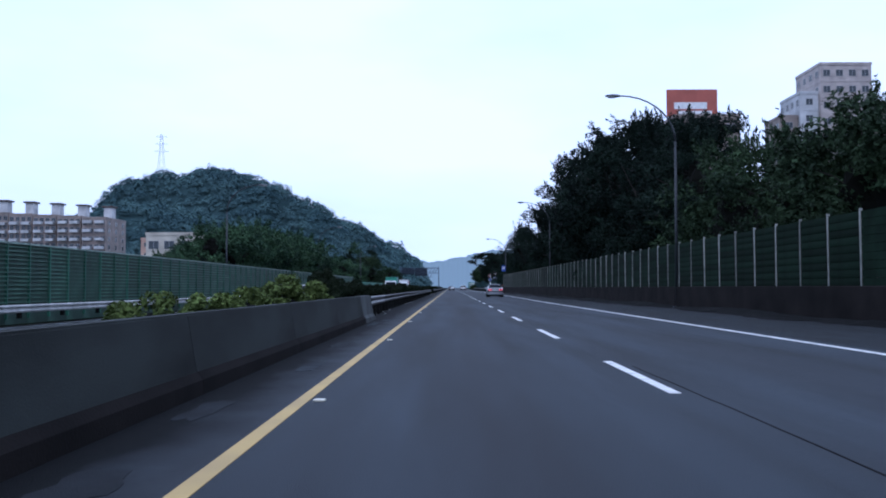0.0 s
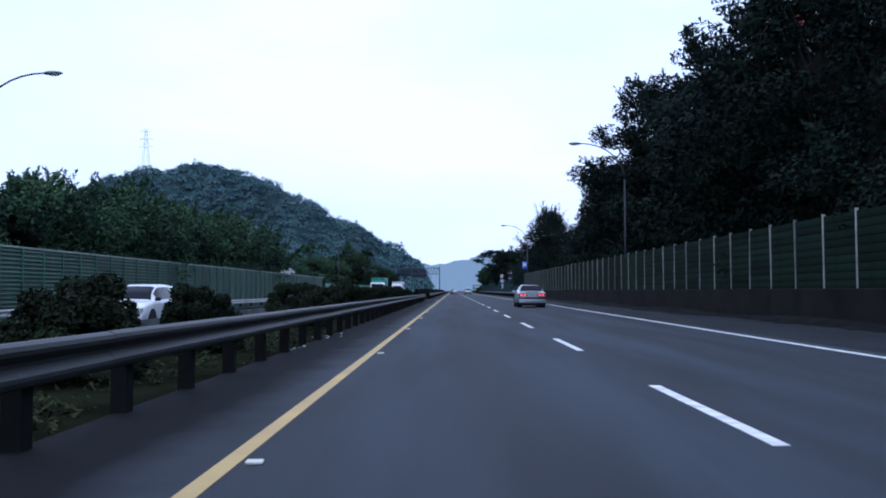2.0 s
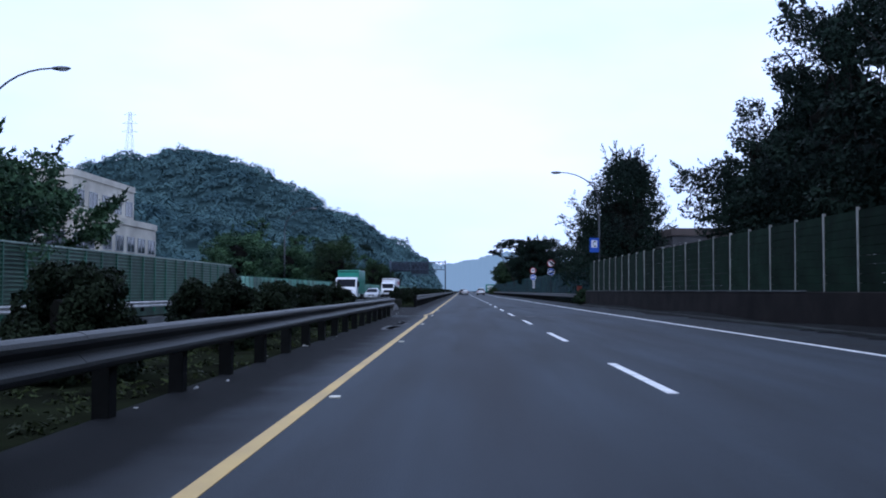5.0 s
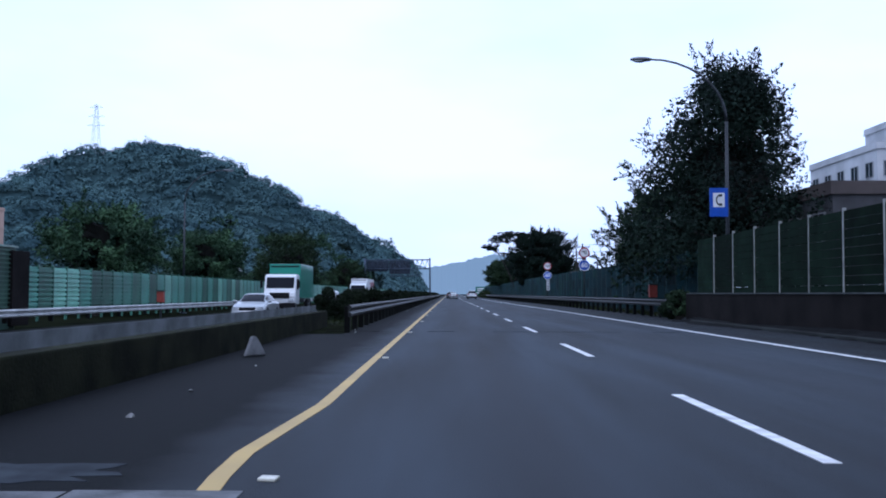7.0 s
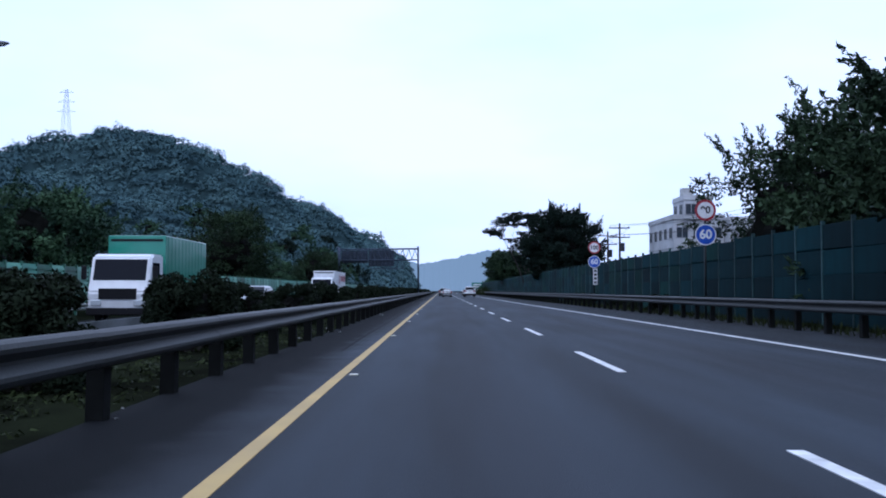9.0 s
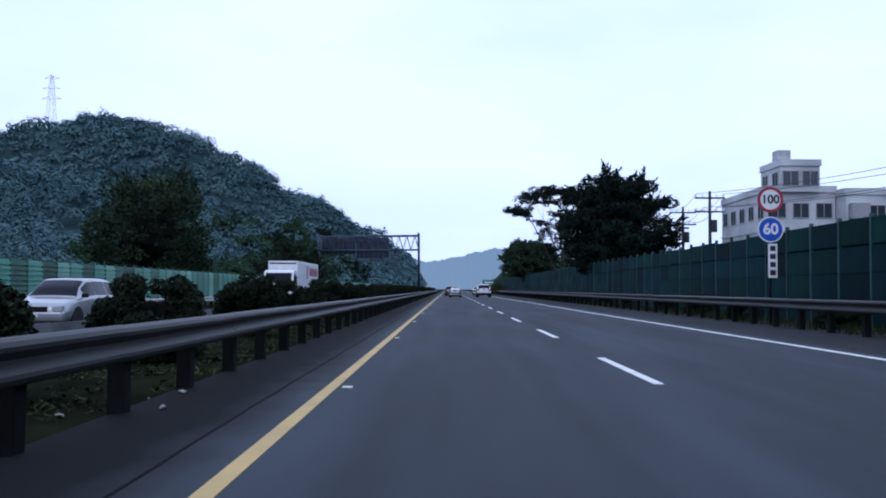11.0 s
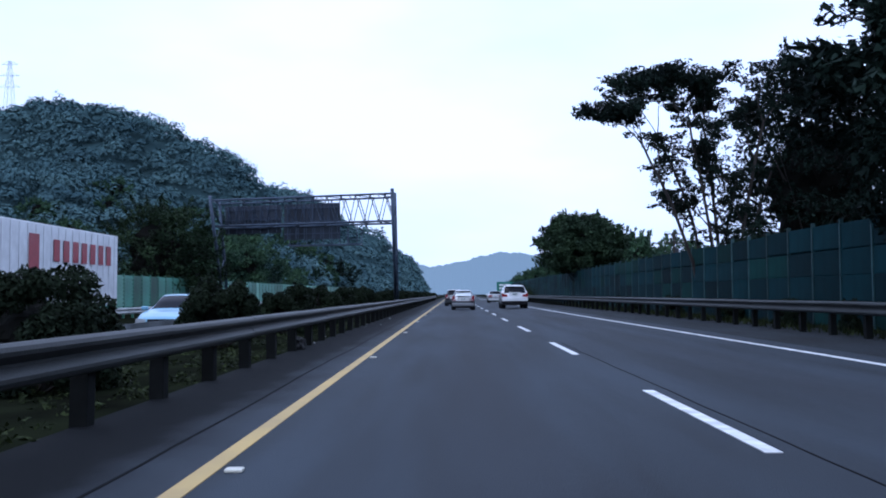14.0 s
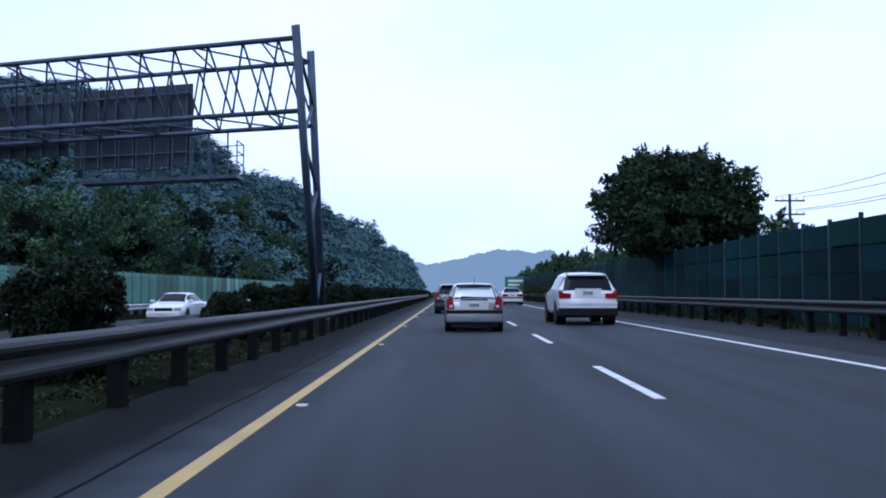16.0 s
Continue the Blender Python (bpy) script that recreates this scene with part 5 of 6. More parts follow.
def window_unit(parent, m, w, h):
    key = (round(w, 2), round(h, 2))
    if key not in _win:
        bm = bmesh.new()
        for a in ((-w / 2, w / 2, -0.06, 0.02, -h / 2, -h / 2 + 0.06), (-w / 2, w / 2, -0.06, 0.02, h / 2 - 0.06, h / 2), (-w / 2, -w / 2 + 0.06, -0.06, 0.02, -h / 2 + 0.06, h / 2 - 0.06), (w / 2 - 0.06, w / 2, -0.06, 0.02, -h / 2 + 0.06, h / 2 - 0.06),
                  (-0.03, 0.03, -0.05, 0.02, -h / 2 + 0.06, h / 2 - 0.06)):
            box(bm, *a)
        f = part("window", bm, M["win_frame"], parent)
        f.matrix_basis = m
        p = part("pane", boxm(-w / 2 + 0.06, w / 2 - 0.06, -0.02, 0.0, -h / 2 + 0.06, h / 2 - 0.06), M["window_glass"], f, "dark reflecting glass")
        _win[key] = (f.data, p.data)
        return
    f = piece("window", _win[key][0], parent, m)
    piece("pane", _win[key][1], f, pose(0, 0, 0))


def block(name, x0, x1, y0, y1, z0, h, storeys, bays, material, label, cat="building", side=0, sbays=0, parapet=0.6, win=(1.5, 1.4), roof=None, t=None):
    """A block with windows in its front (towards -y) and one side (side -1 faces -x, +1 faces +x)."""
    t = t or empty(name, pose(0, 0, 0), label, cat)
    bm = boxm(x0, x1, y0, y1, z0, z0 + h - 0.01)
    part("wall", bm, material, t)
    bm = boxm(x0 - 0.12, x1 + 0.12, y0 - 0.12, y1 + 0.12, z0 + h, z0 + h + 0.15)
    box(bm, x0 - 0.12, x1 + 0.12, y0 - 0.12, y0 + 0.06, z0 + h + 0.15, z0 + h + parapet)
    box(bm, x0 - 0.12, x0 + 0.06, y0 + 0.06, y1, z0 + h + 0.15, z0 + h + parapet)
    box(bm, x1 - 0.06, x1 + 0.12, y0 + 0.06, y1, z0 + h + 0.15, z0 + h + parapet)
    part("roof", bm, roof or material, t)
    sh_ = h / storeys
    for s in range(1, storeys):
        part("string_course", boxm(x0 - 0.08, x1 + 0.08, y0 - 0.08, y1 + 0.08, z0 + s * sh_ - 0.10, z0 + s * sh_ + 0.10), material, t)
    for s in range(storeys):
        zc = z0 + (s + 0.52) * sh_
        for b in range(bays):
            window_unit(t, pose(x0 + (b + 0.5) * (x1 - x0) / bays, y0 - 0.03, zc), *win)
        for b in range(sbays):
            if side:
                xs_ = x1 + 0.03 if side > 0 else x0 - 0.03
                window_unit(t, pose(xs_, y0 + (b + 0.5) * (y1 - y0) / sbays, zc, 0, 0, 90 * side), *win)
    return t


t = block("school_building", -58.5, -34, 184, 200, -0.4, 11.8, 3, 8, M["wall_cream"], "cream three-storey building with dark windows beyond the barrier", side=1, sbays=5, win=(2.0, 1.6))
block("school_building", -33.9, -30.9, 183, 198, -0.4, 7.6, 2, 1, M["wall_cream"], "", side=1, sbays=5, win=(2.0, 1.5), t=t)

t = None
for i in range(5):
    x = -171 + i * 9.8
    t = block("apartment_building", x, x + 8.6, 345 - i * 2.0, 358, -0.4, 29.0 - 0.6 * i, 9, 4, M["wall_tile"], "brown tiled apartment row with white roof tanks", side=1, sbays=3, win=(1.5, 1.7), t=t)
    bm = boxm(x + 4.2, x + 7.2, 347, 351, 28.6 - 0.6 * i, 33.4 - 0.6 * i)
    part("stair_tower", bm, M["wall_white"], t)
    part("roof_cap", boxm(x + 3.6, x + 7.8, 346.4, 351.6, 33.4 - 0.6 * i, 34.0 - 0.6 * i, bevel=0.05), M["roof_dark"], t)
    for s in range(9):
        z = -0.4 + s * 3.1
        part("balcony", boxm(x + 0.6, x + 3.6, 343.4 - i * 2, 344.995 - i * 2, z + 0.0, z + 1.0), M["wall_white"], t)
        part("balcony", boxm(x + 5.0, x + 8.0, 343.4 - i * 2, 344.995 - i * 2, z + 0.0, z + 1.0), M["wall_white"], t)
block("apartment_building", -98, -84, 300, 312, -0.4, 17, 5, 4, M["wall_peach"], "peach apartment block with a stepped roof")
hz = float(hill_z(np.array([-62.0]), np.array([405.0]))[0])
t = block("hillside_house", -64.8, -59.6, 402, 408, hz - 1.5, 11.0 - hz, 1 if hz > 6 else 2, 3, M["wall_white"], "small white house among trees on the slope", side=1, sbays=2, parapet=0.3, win=(1.1, 1.2))
part("eave", boxm(-65.3, -59.1, 401.3, 401.86, 9.2, 9.45, bevel=0.03), M["wall_white"], t, "white projecting eave")

M["wall_pale"] = mat("pale_tiled_wall", (0.42, 0.37, 0.35), rough=0.7, var=0.25, scale=0.5, fine=20)
t = block("apartment_building", 81, 92, 200, 214, -0.4, 49, 14, 4, M["wall_pale"], "tall stepped pale apartment tower", side=-1, sbays=4)
block("apartment_building", 77, 80.9, 201, 213, -0.4, 43, 12, 1, M["wall_white"], "", side=-1, sbays=4, t=t)
block("apartment_building", 73, 76.9, 202, 212, -0.4, 38, 11, 1, M["wall_tile"], "", side=-1, sbays=3, t=t)
block("apartment_building", 92.1, 104, 202, 214, -0.4, 41, 12, 4, M["wall_tile"], "", t=t)
t = block("office_building", 37.5, 48, 150, 162, -0.4, 28.6, 8, 4, M["wall_tile"], "dark brown office block under a billboard", side=-1, sbays=4)
b = empty("billboard", pose(40.7, 151.2, 28.34), "orange rooftop billboard with pale figures", "billboard")
part("board", boxm(-4.1, 4.1, -0.1, 0.1, 0.3, 4.7), M["billboard"], b)
part("text_bar", boxm(-2.9, 2.4, -0.13, -0.101, 1.5, 2.6), M["sign_white"], b, "pale illegible lettering bar")
part("text_bar", boxm(-2.2, 3.2, -0.13, -0.101, 0.4, 1.2), M["sign_white"], b, "pale illegible lettering bar")
part("support", tubes([((-3.5, 0.18, 0), (-3.5, 0.18, 4.4), 0.08), ((3.5, 0.18, 0), (3.5, 0.18, 4.4), 0.08), ((0, 0.18, 0), (0, 0.18, 4.4), 0.08)], 6), M["gantry"], b)

block("roadside_house", 18.5, 34, 176, 188, -0.4, 6.0, 2, 6, M["wall_dark"], "low dark grey house with a dark sheet roof", side=-1, sbays=4, roof=M["roof_dark"])
t = block("apartment_building", 38.5, 48.5, 215, 230, -0.4, 14.2, 4, 4, M["wall_white"], "grey-white stepped apartment building", side=-1, sbays=5)
block("apartment_building", 48.6, 62, 214, 230, -0.4, 17.2, 5, 5, M["wall_white"], "", t=t)
block("apartment_building", 41.5, 45.5, 218, 224, 13.8, 2.6, 1, 1, M["wall_white"], "", t=t)
t = block("white_building", 30.8, 37.2, 286, 300, -0.4, 10.6, 3, 3, M["wall_white"], "white concrete building with stair tower and roof tank", side=-1, sbays=5)
block("white_building", 32.0, 35.6, 285.5, 291, 10.2, 2.4, 1, 2, M["wall_white"], "", side=-1, sbays=2, t=t)
block("white_building", 37.3, 43, 284, 298, -0.4, 10.2, 3, 3, M["wall_white"], "", t=t)
part("roof_tank", boxm(32.2, 33.5, 287, 288.4, 13.0, 14.3, bevel=0.08), M["rail_white"], t, "pale roof water tank")
part("roof_vent", boxm(37.6, 39.2, 283.2, 284, 7.6, 9.0, bevel=0.03), M["win_frame"], t)
block("roadside_house", 27.5, 37, 330, 342, -0.4, 5.8, 2, 4, M["wall_dark"], "low dark grey house behind the teal barrier", side=-1, sbays=3, roof=M["roof_dark"])


# green direction sign beside the road far ahead
t = empty("direction_sign", pose(11.6, 430, 0), "green motorway direction sign on two posts far ahead", "road sign")
M["sign_green"] = mat("sign_green", (0.01, 0.16, 0.11), rough=0.5, var=0.15)
for x in (-1.3, 1.3):
    part("post", tubes([((x, 0.08, -0.1), (x, 0.08, 3.2), 0.06)], 8), M["gantry"], t)
sg = part("sign_panel", boxm(-1.75, 1.75, -0.03, 0.03, 0.7, 3.3, bevel=0.01), M["sign_green"], t)
for x0, x1, z in ((-1.3, 0.9, 2.7), (-1.3, 0.4, 2.1), (-1.3, 1.2, 1.4)):
    part("text_bar", boxm(x0, x1, -0.045, -0.03, z - 0.16, z + 0.16), M["sign_white"], sg, "pale bar of illegible lettering")


# ---- vehicles ----
M["silver"] = paint_mat("silver_paint", (0.33, 0.345, 0.355), metal=0.5, rough=0.30)
M["silver_blue"] = paint_mat("bluish_silver_paint", (0.36, 0.40, 0.44), metal=0.5, rough=0.34)
M["car_white"] = paint_mat("white_paint", (0.74, 0.76, 0.77))
M["car_blue"] = paint_mat("light_blue_paint", (0.20, 0.42, 0.58))
M["car_dark"] = paint_mat("dark_grey_paint", (0.05, 0.055, 0.06), metal=0.3)
M["car_green"] = paint_mat("green_paint", (0.02, 0.24, 0.16))
M["glass"] = mat("car_glass", (0.006, 0.008, 0.014), rough=0.08, var=0.1, bump=0, spec=0.12)
# pale base colour painted as the sky's reflection in the rear window
M["glass_painted_sky"] = mat("painted_sky_reflection", (0.66, 0.72, 0.74), rough=0.12, metal=0.15, var=0.05, bump=0)
M["tyre"] = mat("tyre_rubber", (0.014, 0.014, 0.015), rough=0.8, var=0.3, fine=40)
M["rim"] = mat("alloy_rim", (0.42, 0.43, 0.45), rough=0.3, metal=0.8, var=0.15)
M["rim_dark"] = mat("dark_alloy_rim", (0.05, 0.045, 0.045), rough=0.4, metal=0.6, var=0.15)
M["trim"] = mat("black_trim", (0.008, 0.008, 0.010), rough=0.6, var=0.2, spec=0.2)
M["chrome"] = mat("chrome", (0.6, 0.61, 0.62), rough=0.12, metal=1.0, var=0.05, bump=0)
M["plate"] = mat("number_plate", (0.66, 0.67, 0.66), rough=0.4, var=0.08)
M["plate_ink"] = mat("plate_ink", (0.03, 0.12, 0.10), rough=0.5, var=0.1)
M["tail_red"] = mat("tail_lamp_red", (0.24, 0.008, 0.014), rough=0.12, var=0.15, scale=20, bump=0)
M["brake_lit"] = glow_mat("lit_brake_lamp", (1.0, 0.14, 0.15), 1.2)
M["indicator"] = mat("amber_lens", (0.34, 0.07, 0.015), rough=0.15, var=0.05, bump=0)
M["clear_lens"] = mat("clear_lens", (0.62, 0.62, 0.62), rough=0.1, var=0.05, bump=0)
M["head_lamp"] = mat("headlamp_glass", (0.55, 0.58, 0.60), rough=0.06, metal=0.3, var=0.05, bump=0)


def crom(a, b, c, d, t):
    return 0.5 * ((2 * b) + (c - a) * t + (2 * a - 5 * b + 4 * c - d) * t * t + (3 * b - a - 3 * c + d) * t * t * t)


class Shell:
    """A car's skin from stations (y, z_bottom, z_belt, z_top, half width low, at belt, at top)."""

    def __init__(self, stations):
        self.st = np.array(stations, float)

    def row(self, u):
        n = len(self.st) - 1
        i = min(int(u), n - 1)
        g = lambda k: self.st[max(0, min(n, k))]
        lin = g(i) + (g(i + 1) - g(i)) * (u - i)
        return 0.45 * crom(g(i - 1), g(i), g(i + 1), g(i + 2), u - i) + 0.55 * lin

    def at(self, u, v):
        y, zb, zl, zt, wl, wb, wt = self.row(u)
        r = min(0.07, 0.5 * (zt - zl))
        pts = [(0, zb), (wl * 0.86, zb), (wl - 0.015, zb + 0.10), (max(wl, wb) + 0.012, zb + 0.55 * (zl - zb)), (wb, zl), (wt, zt - r), (wt * 0.78, zt - 0.012), (0, zt)]
        s = 1 if v >= 0 else -1
        v = abs(v)
        i = min(int(v), 6)
        a, b = pts[i], pts[i + 1]
        p = lambda k: pts[max(0, min(7, k))]
        f = v - i
        x = 0.3 * crom(p(i - 1)[0], a[0], b[0], p(i + 2)[0], f) + 0.7 * (a[0] + (b[0] - a[0]) * f)
        z = 0.3 * crom(p(i - 1)[1], a[1], b[1], p(i + 2)[1], f) + 0.7 * (a[1] + (b[1] - a[1]) * f)
        return Vector((s * x, y, z))

    def patch(self, u0, u1, v0, v1, nu, nv, off=0.0):
        bm = bmesh.new()
        rows = []
        for i in range(nu + 1):
            u = u0 + (u1 - u0) * i / nu
            line = []
            for j in range(nv + 1):
                v = v0 + (v1 - v0) * j / nv
                p = self.at(u, v)
                if off:
                    e = 0.03
                    nrm = (self.at(u, v + e if v < 6.97 else v) - self.at(u, v - e)).cross(self.at(u + e, v) - self.at(u - e, v))
                    if nrm.length > 1e-9:
                        nrm.normalize()
                        out = Vector((p.x, 0, p.z - 0.7))
                        if nrm.dot(out) < 0:
                            nrm = -nrm
                        p = p + nrm * off
                line.append(bm.verts.new(p))
            rows.append(line)
        for a, b in zip(rows, rows[1:]):
            for j in range(nv):
                bm.faces.new((a[j], b[j], b[j + 1], a[j + 1]))
        bmesh.ops.recalc_face_normals(bm, faces=bm.faces)
        return bm

    def body(self, mu=5, mv=3):
        bm = bmesh.new()
        n = (len(self.st) - 1) * mu
        vs = [k / mv for k in range(7 * mv + 1)]
        ring = [-v for v in vs[::-1] if 0 < v < 7] + [v for v in vs]
        ring = [v for v in ring]
        rows = []
        for i in range(n + 1):
            rows.append([bm.verts.new(self.at(i / mu, v)) for v in ring])
        m = len(ring)
        for a, b in zip(rows, rows[1:]):
            for j in range(m):
                k = (j + 1) % m
                bm.faces.new((a[j], b[j], b[k], a[k]))
        bm.faces.new(rows[0])
        bm.faces.new(rows[-1][::-1])
        bmesh.ops.recalc_face_normals(bm, faces=bm.faces)
        return bm


def two_sided(shell, u0, u1, v0, v1, nu, nv, off):
    a = shell.patch(u0, u1, v0, v1, nu, nv, off)
    me = bpy.data.meshes.new("tmp")
    b = shell.patch(u0, u1, -v0, -v1, nu, nv, off)
    b.to_mesh(me)
    a.from_mesh(me)
    b.free()
    bpy.data.meshes.remove(me)
    bmesh.ops.remove_doubles(a, verts=a.verts, dist=0.002)
    return a


def wheel(parent, x, y, r, w, rim):
    s = 1 if x > 0 else -1
    bm = bmesh.new()
    prof = [(r * 0.62, -w / 2), (r * 0.93, -w / 2), (r, -w / 2 + 0.03), (r, w / 2 - 0.03), (r * 0.93, w / 2), (r * 0.62, w / 2)]
    n = 26
    rings = [[bm.verts.new((h, q * math.cos(2 * math.pi * i / n), q * math.sin(2 * math.pi * i / n))) for q, h in prof] for i in range(n)]
    for i in range(n):
        a, b = rings[i], rings[(i + 1) % n]
        for j in range(len(prof) - 1):
            bm.faces.new((a[j], a[j + 1], b[j + 1], b[j]))
        bm.faces.new((a[-1], a[0], b[0], b[-1]))
    bmesh.ops.recalc_face_normals(bm, faces=bm.faces)
    hub = part("wheel", tubes([((-w * 0.3, 0, 0), (w * 0.32, 0, 0), r * 0.16)], 12), M["trim"], parent)
    hub.matrix_basis = pose(x, y, r)
    part("tyre", bm, M["tyre"], hub, "black rubber tyre", smooth=True)
    bm = bmesh.new()
    for i in range(6):
        box(bm, s * w * 0.22 - 0.012, s * w * 0.22 + 0.03, -r * 0.09, r * 0.09, r * 0.1, r * 0.62, m=Matrix.Rotation(2 * math.pi * i / 6, 4, "X"))
    tube(bm, (-w * 0.38, 0, 0), (w * 0.38, 0, 0), r * 0.63, seg=24, cap=False)
    tube(bm, (s * w * 0.02, 0, 0), (s * w * 0.03, 0, 0), r * 0.62, seg=24)
    part("rim", bm, rim, hub, "alloy rim")


def car(name, m, st, label, paint, track, wheels, r, windows, rear_glass, wind, cat="car", tail="wagon", rim=None, glass=None, rails=False, group="", lit=False, antenna=False):
    """A car whose tail is at y = 0 and whose nose points along +y."""
    sh_ = Shell(st)
    c = empty(name, m, label, cat, group)
    body = part("body", sh_.body(), paint, c, smooth=True)
    W = max(s[4] for s in st)
    L = st[-1][0]
    rim = rim or M["rim"]
    for x in (-track, track):
        for y in wheels:
            wheel(c, x, y, r, 0.20, rim)
            s = 1 if x > 0 else -1
            part("wheel_arch", tubes([((s * (W - 0.30), y, r + 0.02), (s * (W + 0.016), y, r + 0.02), r + 0.055)], 22), M["trim"], c, "dark wheel arch")
    for u0, u1 in windows:
        for s in (1, -1):
            part("side_window", sh_.patch(u0, u1, s * 4.12, s * 4.9, 8, 3, 0.006), M["glass"], c, "dark tinted side glass", smooth=True)
    part("windscreen", two_sided(sh_, wind[0], wind[1], 5.12, 7.0, 8, 5, 0.006), M["glass"], c, smooth=True)
    wv = 0.28 if tail == "wagon" else 0.0
    rg = part("rear_window", two_sided(sh_, rear_glass[0] + wv * 0.5, rear_glass[1] - wv * 0.5, 5.15 + wv, 7.0, 8, 5, 0.010), glass or M["glass"], c, smooth=True)
    part("window_seal", two_sided(sh_, rear_glass[0] - 0.16 + wv * 0.5, rear_glass[1] + 0.12, 4.92 + wv * 0.75, 7.0, 8, 5, 0.006), M["trim"], rg, "black window surround", smooth=True)
    # door seams and handles
    for u in (windows[0][0] + 0.02, windows[0][1] + 0.05, windows[-1][1]):
        for s in (1, -1):
            part("door_seam", sh_.patch(u, u + 0.012, s * 2.2, s * 4.05, 1, 8, 0.002), M["trim"], c)
    for u in (windows[0][0] + 0.35, windows[-1][0] + 0.2):
        for s in (1, -1):
            p = sh_.at(u, 3.72)
            part("door_handle", boxm(s * p.x - 0.012 * s, s * p.x + 0.028 * s, p.y - 0.09, p.y + 0.09, p.z - 0.015, p.z + 0.015) if s > 0 else boxm(-p.x - 0.028, -p.x + 0.012, p.y - 0.09, p.y + 0.09, p.z - 0.015, p.z + 0.015), paint, c)
    for s in (1, -1):
        p = sh_.at(wind[1] - 0.25, 4.2)
        part("mirror", boxm(s * (p.x + 0.10) - 0.10, s * (p.x + 0.10) + 0.10, p.y - 0.06, p.y + 0.06, p.z, p.z + 0.13, bevel=0.03), paint if tail != "suv" else M["trim"], c, smooth=True)
    zb, zl, w0 = st[1][1], st[1][2], st[1][4]
    # rear: bumper, lamps, plate
    bp = part("rear_bumper", boxm(-w0 + 0.0, w0 - 0.0, -0.10, 0.16, zb - 0.03, zb + 0.32, bevel=0.045), paint, c, smooth=True)
    part("rub_strip", boxm(-w0 - 0.004, w0 + 0.004, -0.122, 0.10, zb + 0.225, zb + 0.325, bevel=0.012), M["trim"] if tail != "suv" else paint, bp, "dark rubbing strip")
    if tail == "suv":
        part("lower_cladding", boxm(-w0 - 0.012, w0 + 0.012, -0.118, 0.30, zb - 0.12, zb + 0.13, bevel=0.03), M["trim"], c, "black lower bumper cladding")
    part("valance", boxm(-w0 + 0.12, w0 - 0.12, -0.02, 0.4, zb - 0.18, zb + 0.04, bevel=0.02), M["trim"], c, "dark underbody valance")
    part("exhaust", tubes([((-w0 + 0.35, -0.06, zb + 0.0), (-w0 + 0.35, 0.3, zb + 0.0), 0.035)], 10), M["chrome"], c)
    lamp = M["brake_lit"] if lit else M["tail_red"]
    for s in (1, -1):
        if tail == "wagon":
            o = [(w0 - 0.02, zb + 0.36), (w0 - 0.0, zb + 0.62), (w0 - 0.10, zb + 0.76), (w0 - 0.19, zb + 0.68), (w0 - 0.24, zb + 0.36)]
            i1 = [(w0 - 0.05, zb + 0.52), (w0 - 0.04, zb + 0.62), (w0 - 0.11, zb + 0.71), (w0 - 0.165, zb + 0.64), (w0 - 0.19, zb + 0.52)]
            i2 = [(w0 - 0.10, zb + 0.40), (w0 - 0.10, zb + 0.47), (w0 - 0.19, zb + 0.47), (w0 - 0.19, zb + 0.40)]
        elif tail == "suv":
            o = [(w0 + 0.005, zb + 0.42), (w0 + 0.01, zb + 0.70), (w0 - 0.09, zb + 0.68), (w0 - 0.13, zb + 0.60), (w0 - 0.38, zb + 0.58), (w0 - 0.36, zb + 0.43)]
            i1 = [(w0 - 0.015, zb + 0.60), (w0 - 0.01, zb + 0.68), (w0 - 0.07, zb + 0.66), (w0 - 0.09, zb + 0.60)]
            i2 = [(w0 - 0.18, zb + 0.49), (w0 - 0.18, zb + 0.54), (w0 - 0.30, zb + 0.54), (w0 - 0.30, zb + 0.49)]
        else:
            o = [(w0 - 0.01, zb + 0.36), (w0 + 0.0, zb + 0.55), (w0 - 0.10, zb + 0.60), (w0 - 0.46, zb + 0.58), (w0 - 0.50, zb + 0.40)]
            i1 = [(w0 - 0.09, zb + 0.42), (w0 - 0.09, zb + 0.53), (w0 - 0.22, zb + 0.53), (w0 - 0.22, zb + 0.42)]
            i2 = [(w0 - 0.30, zb + 0.42), (w0 - 0.30, zb + 0.53), (w0 - 0.43, zb + 0.53), (w0 - 0.43, zb + 0.42)]
        fl = lambda pts: [(s * x, z) for x, z in pts][::s]
        tl = part("tail_lamp", poly_prism(fl(o), -0.035, 0.16, 0.012), M["tail_red"], c, "red tail lamp")
        part("lamp_lens", poly_prism(fl(i1), -0.045, -0.03, 0.003), M["indicator"] if tail == "suv" else (lamp if tail == "sedan" else lamp), tl, "brighter lens")
        part("lamp_lens", poly_prism(fl(i2), -0.045, -0.03, 0.003), M["clear_lens"] if tail == "wagon" else lamp, tl, "small clear lens")
    zp = zb + (0.47 if tail != "suv" else 0.60)
    part("plate_recess", boxm(-0.42, 0.42, -0.016, 0.02, zp - 0.14, zp + 0.15, bevel=0.008), M["clear_lens"] if tail == "wagon" else paint, c)
    pl = part("number_plate", boxm(-0.17, 0.17, -0.03, -0.014, zp - 0.08, zp + 0.08, bevel=0.004), M["plate"], c, "white number plate with dark bars")
    bm = bmesh.new()
    for i in range(6):
        box(bm, -0.145 + 0.05 * i, -0.11 + 0.05 * i, -0.034, -0.029, zp - 0.05, zp + 0.05)
    part("plate_bar", bm, M["plate_ink"], pl)
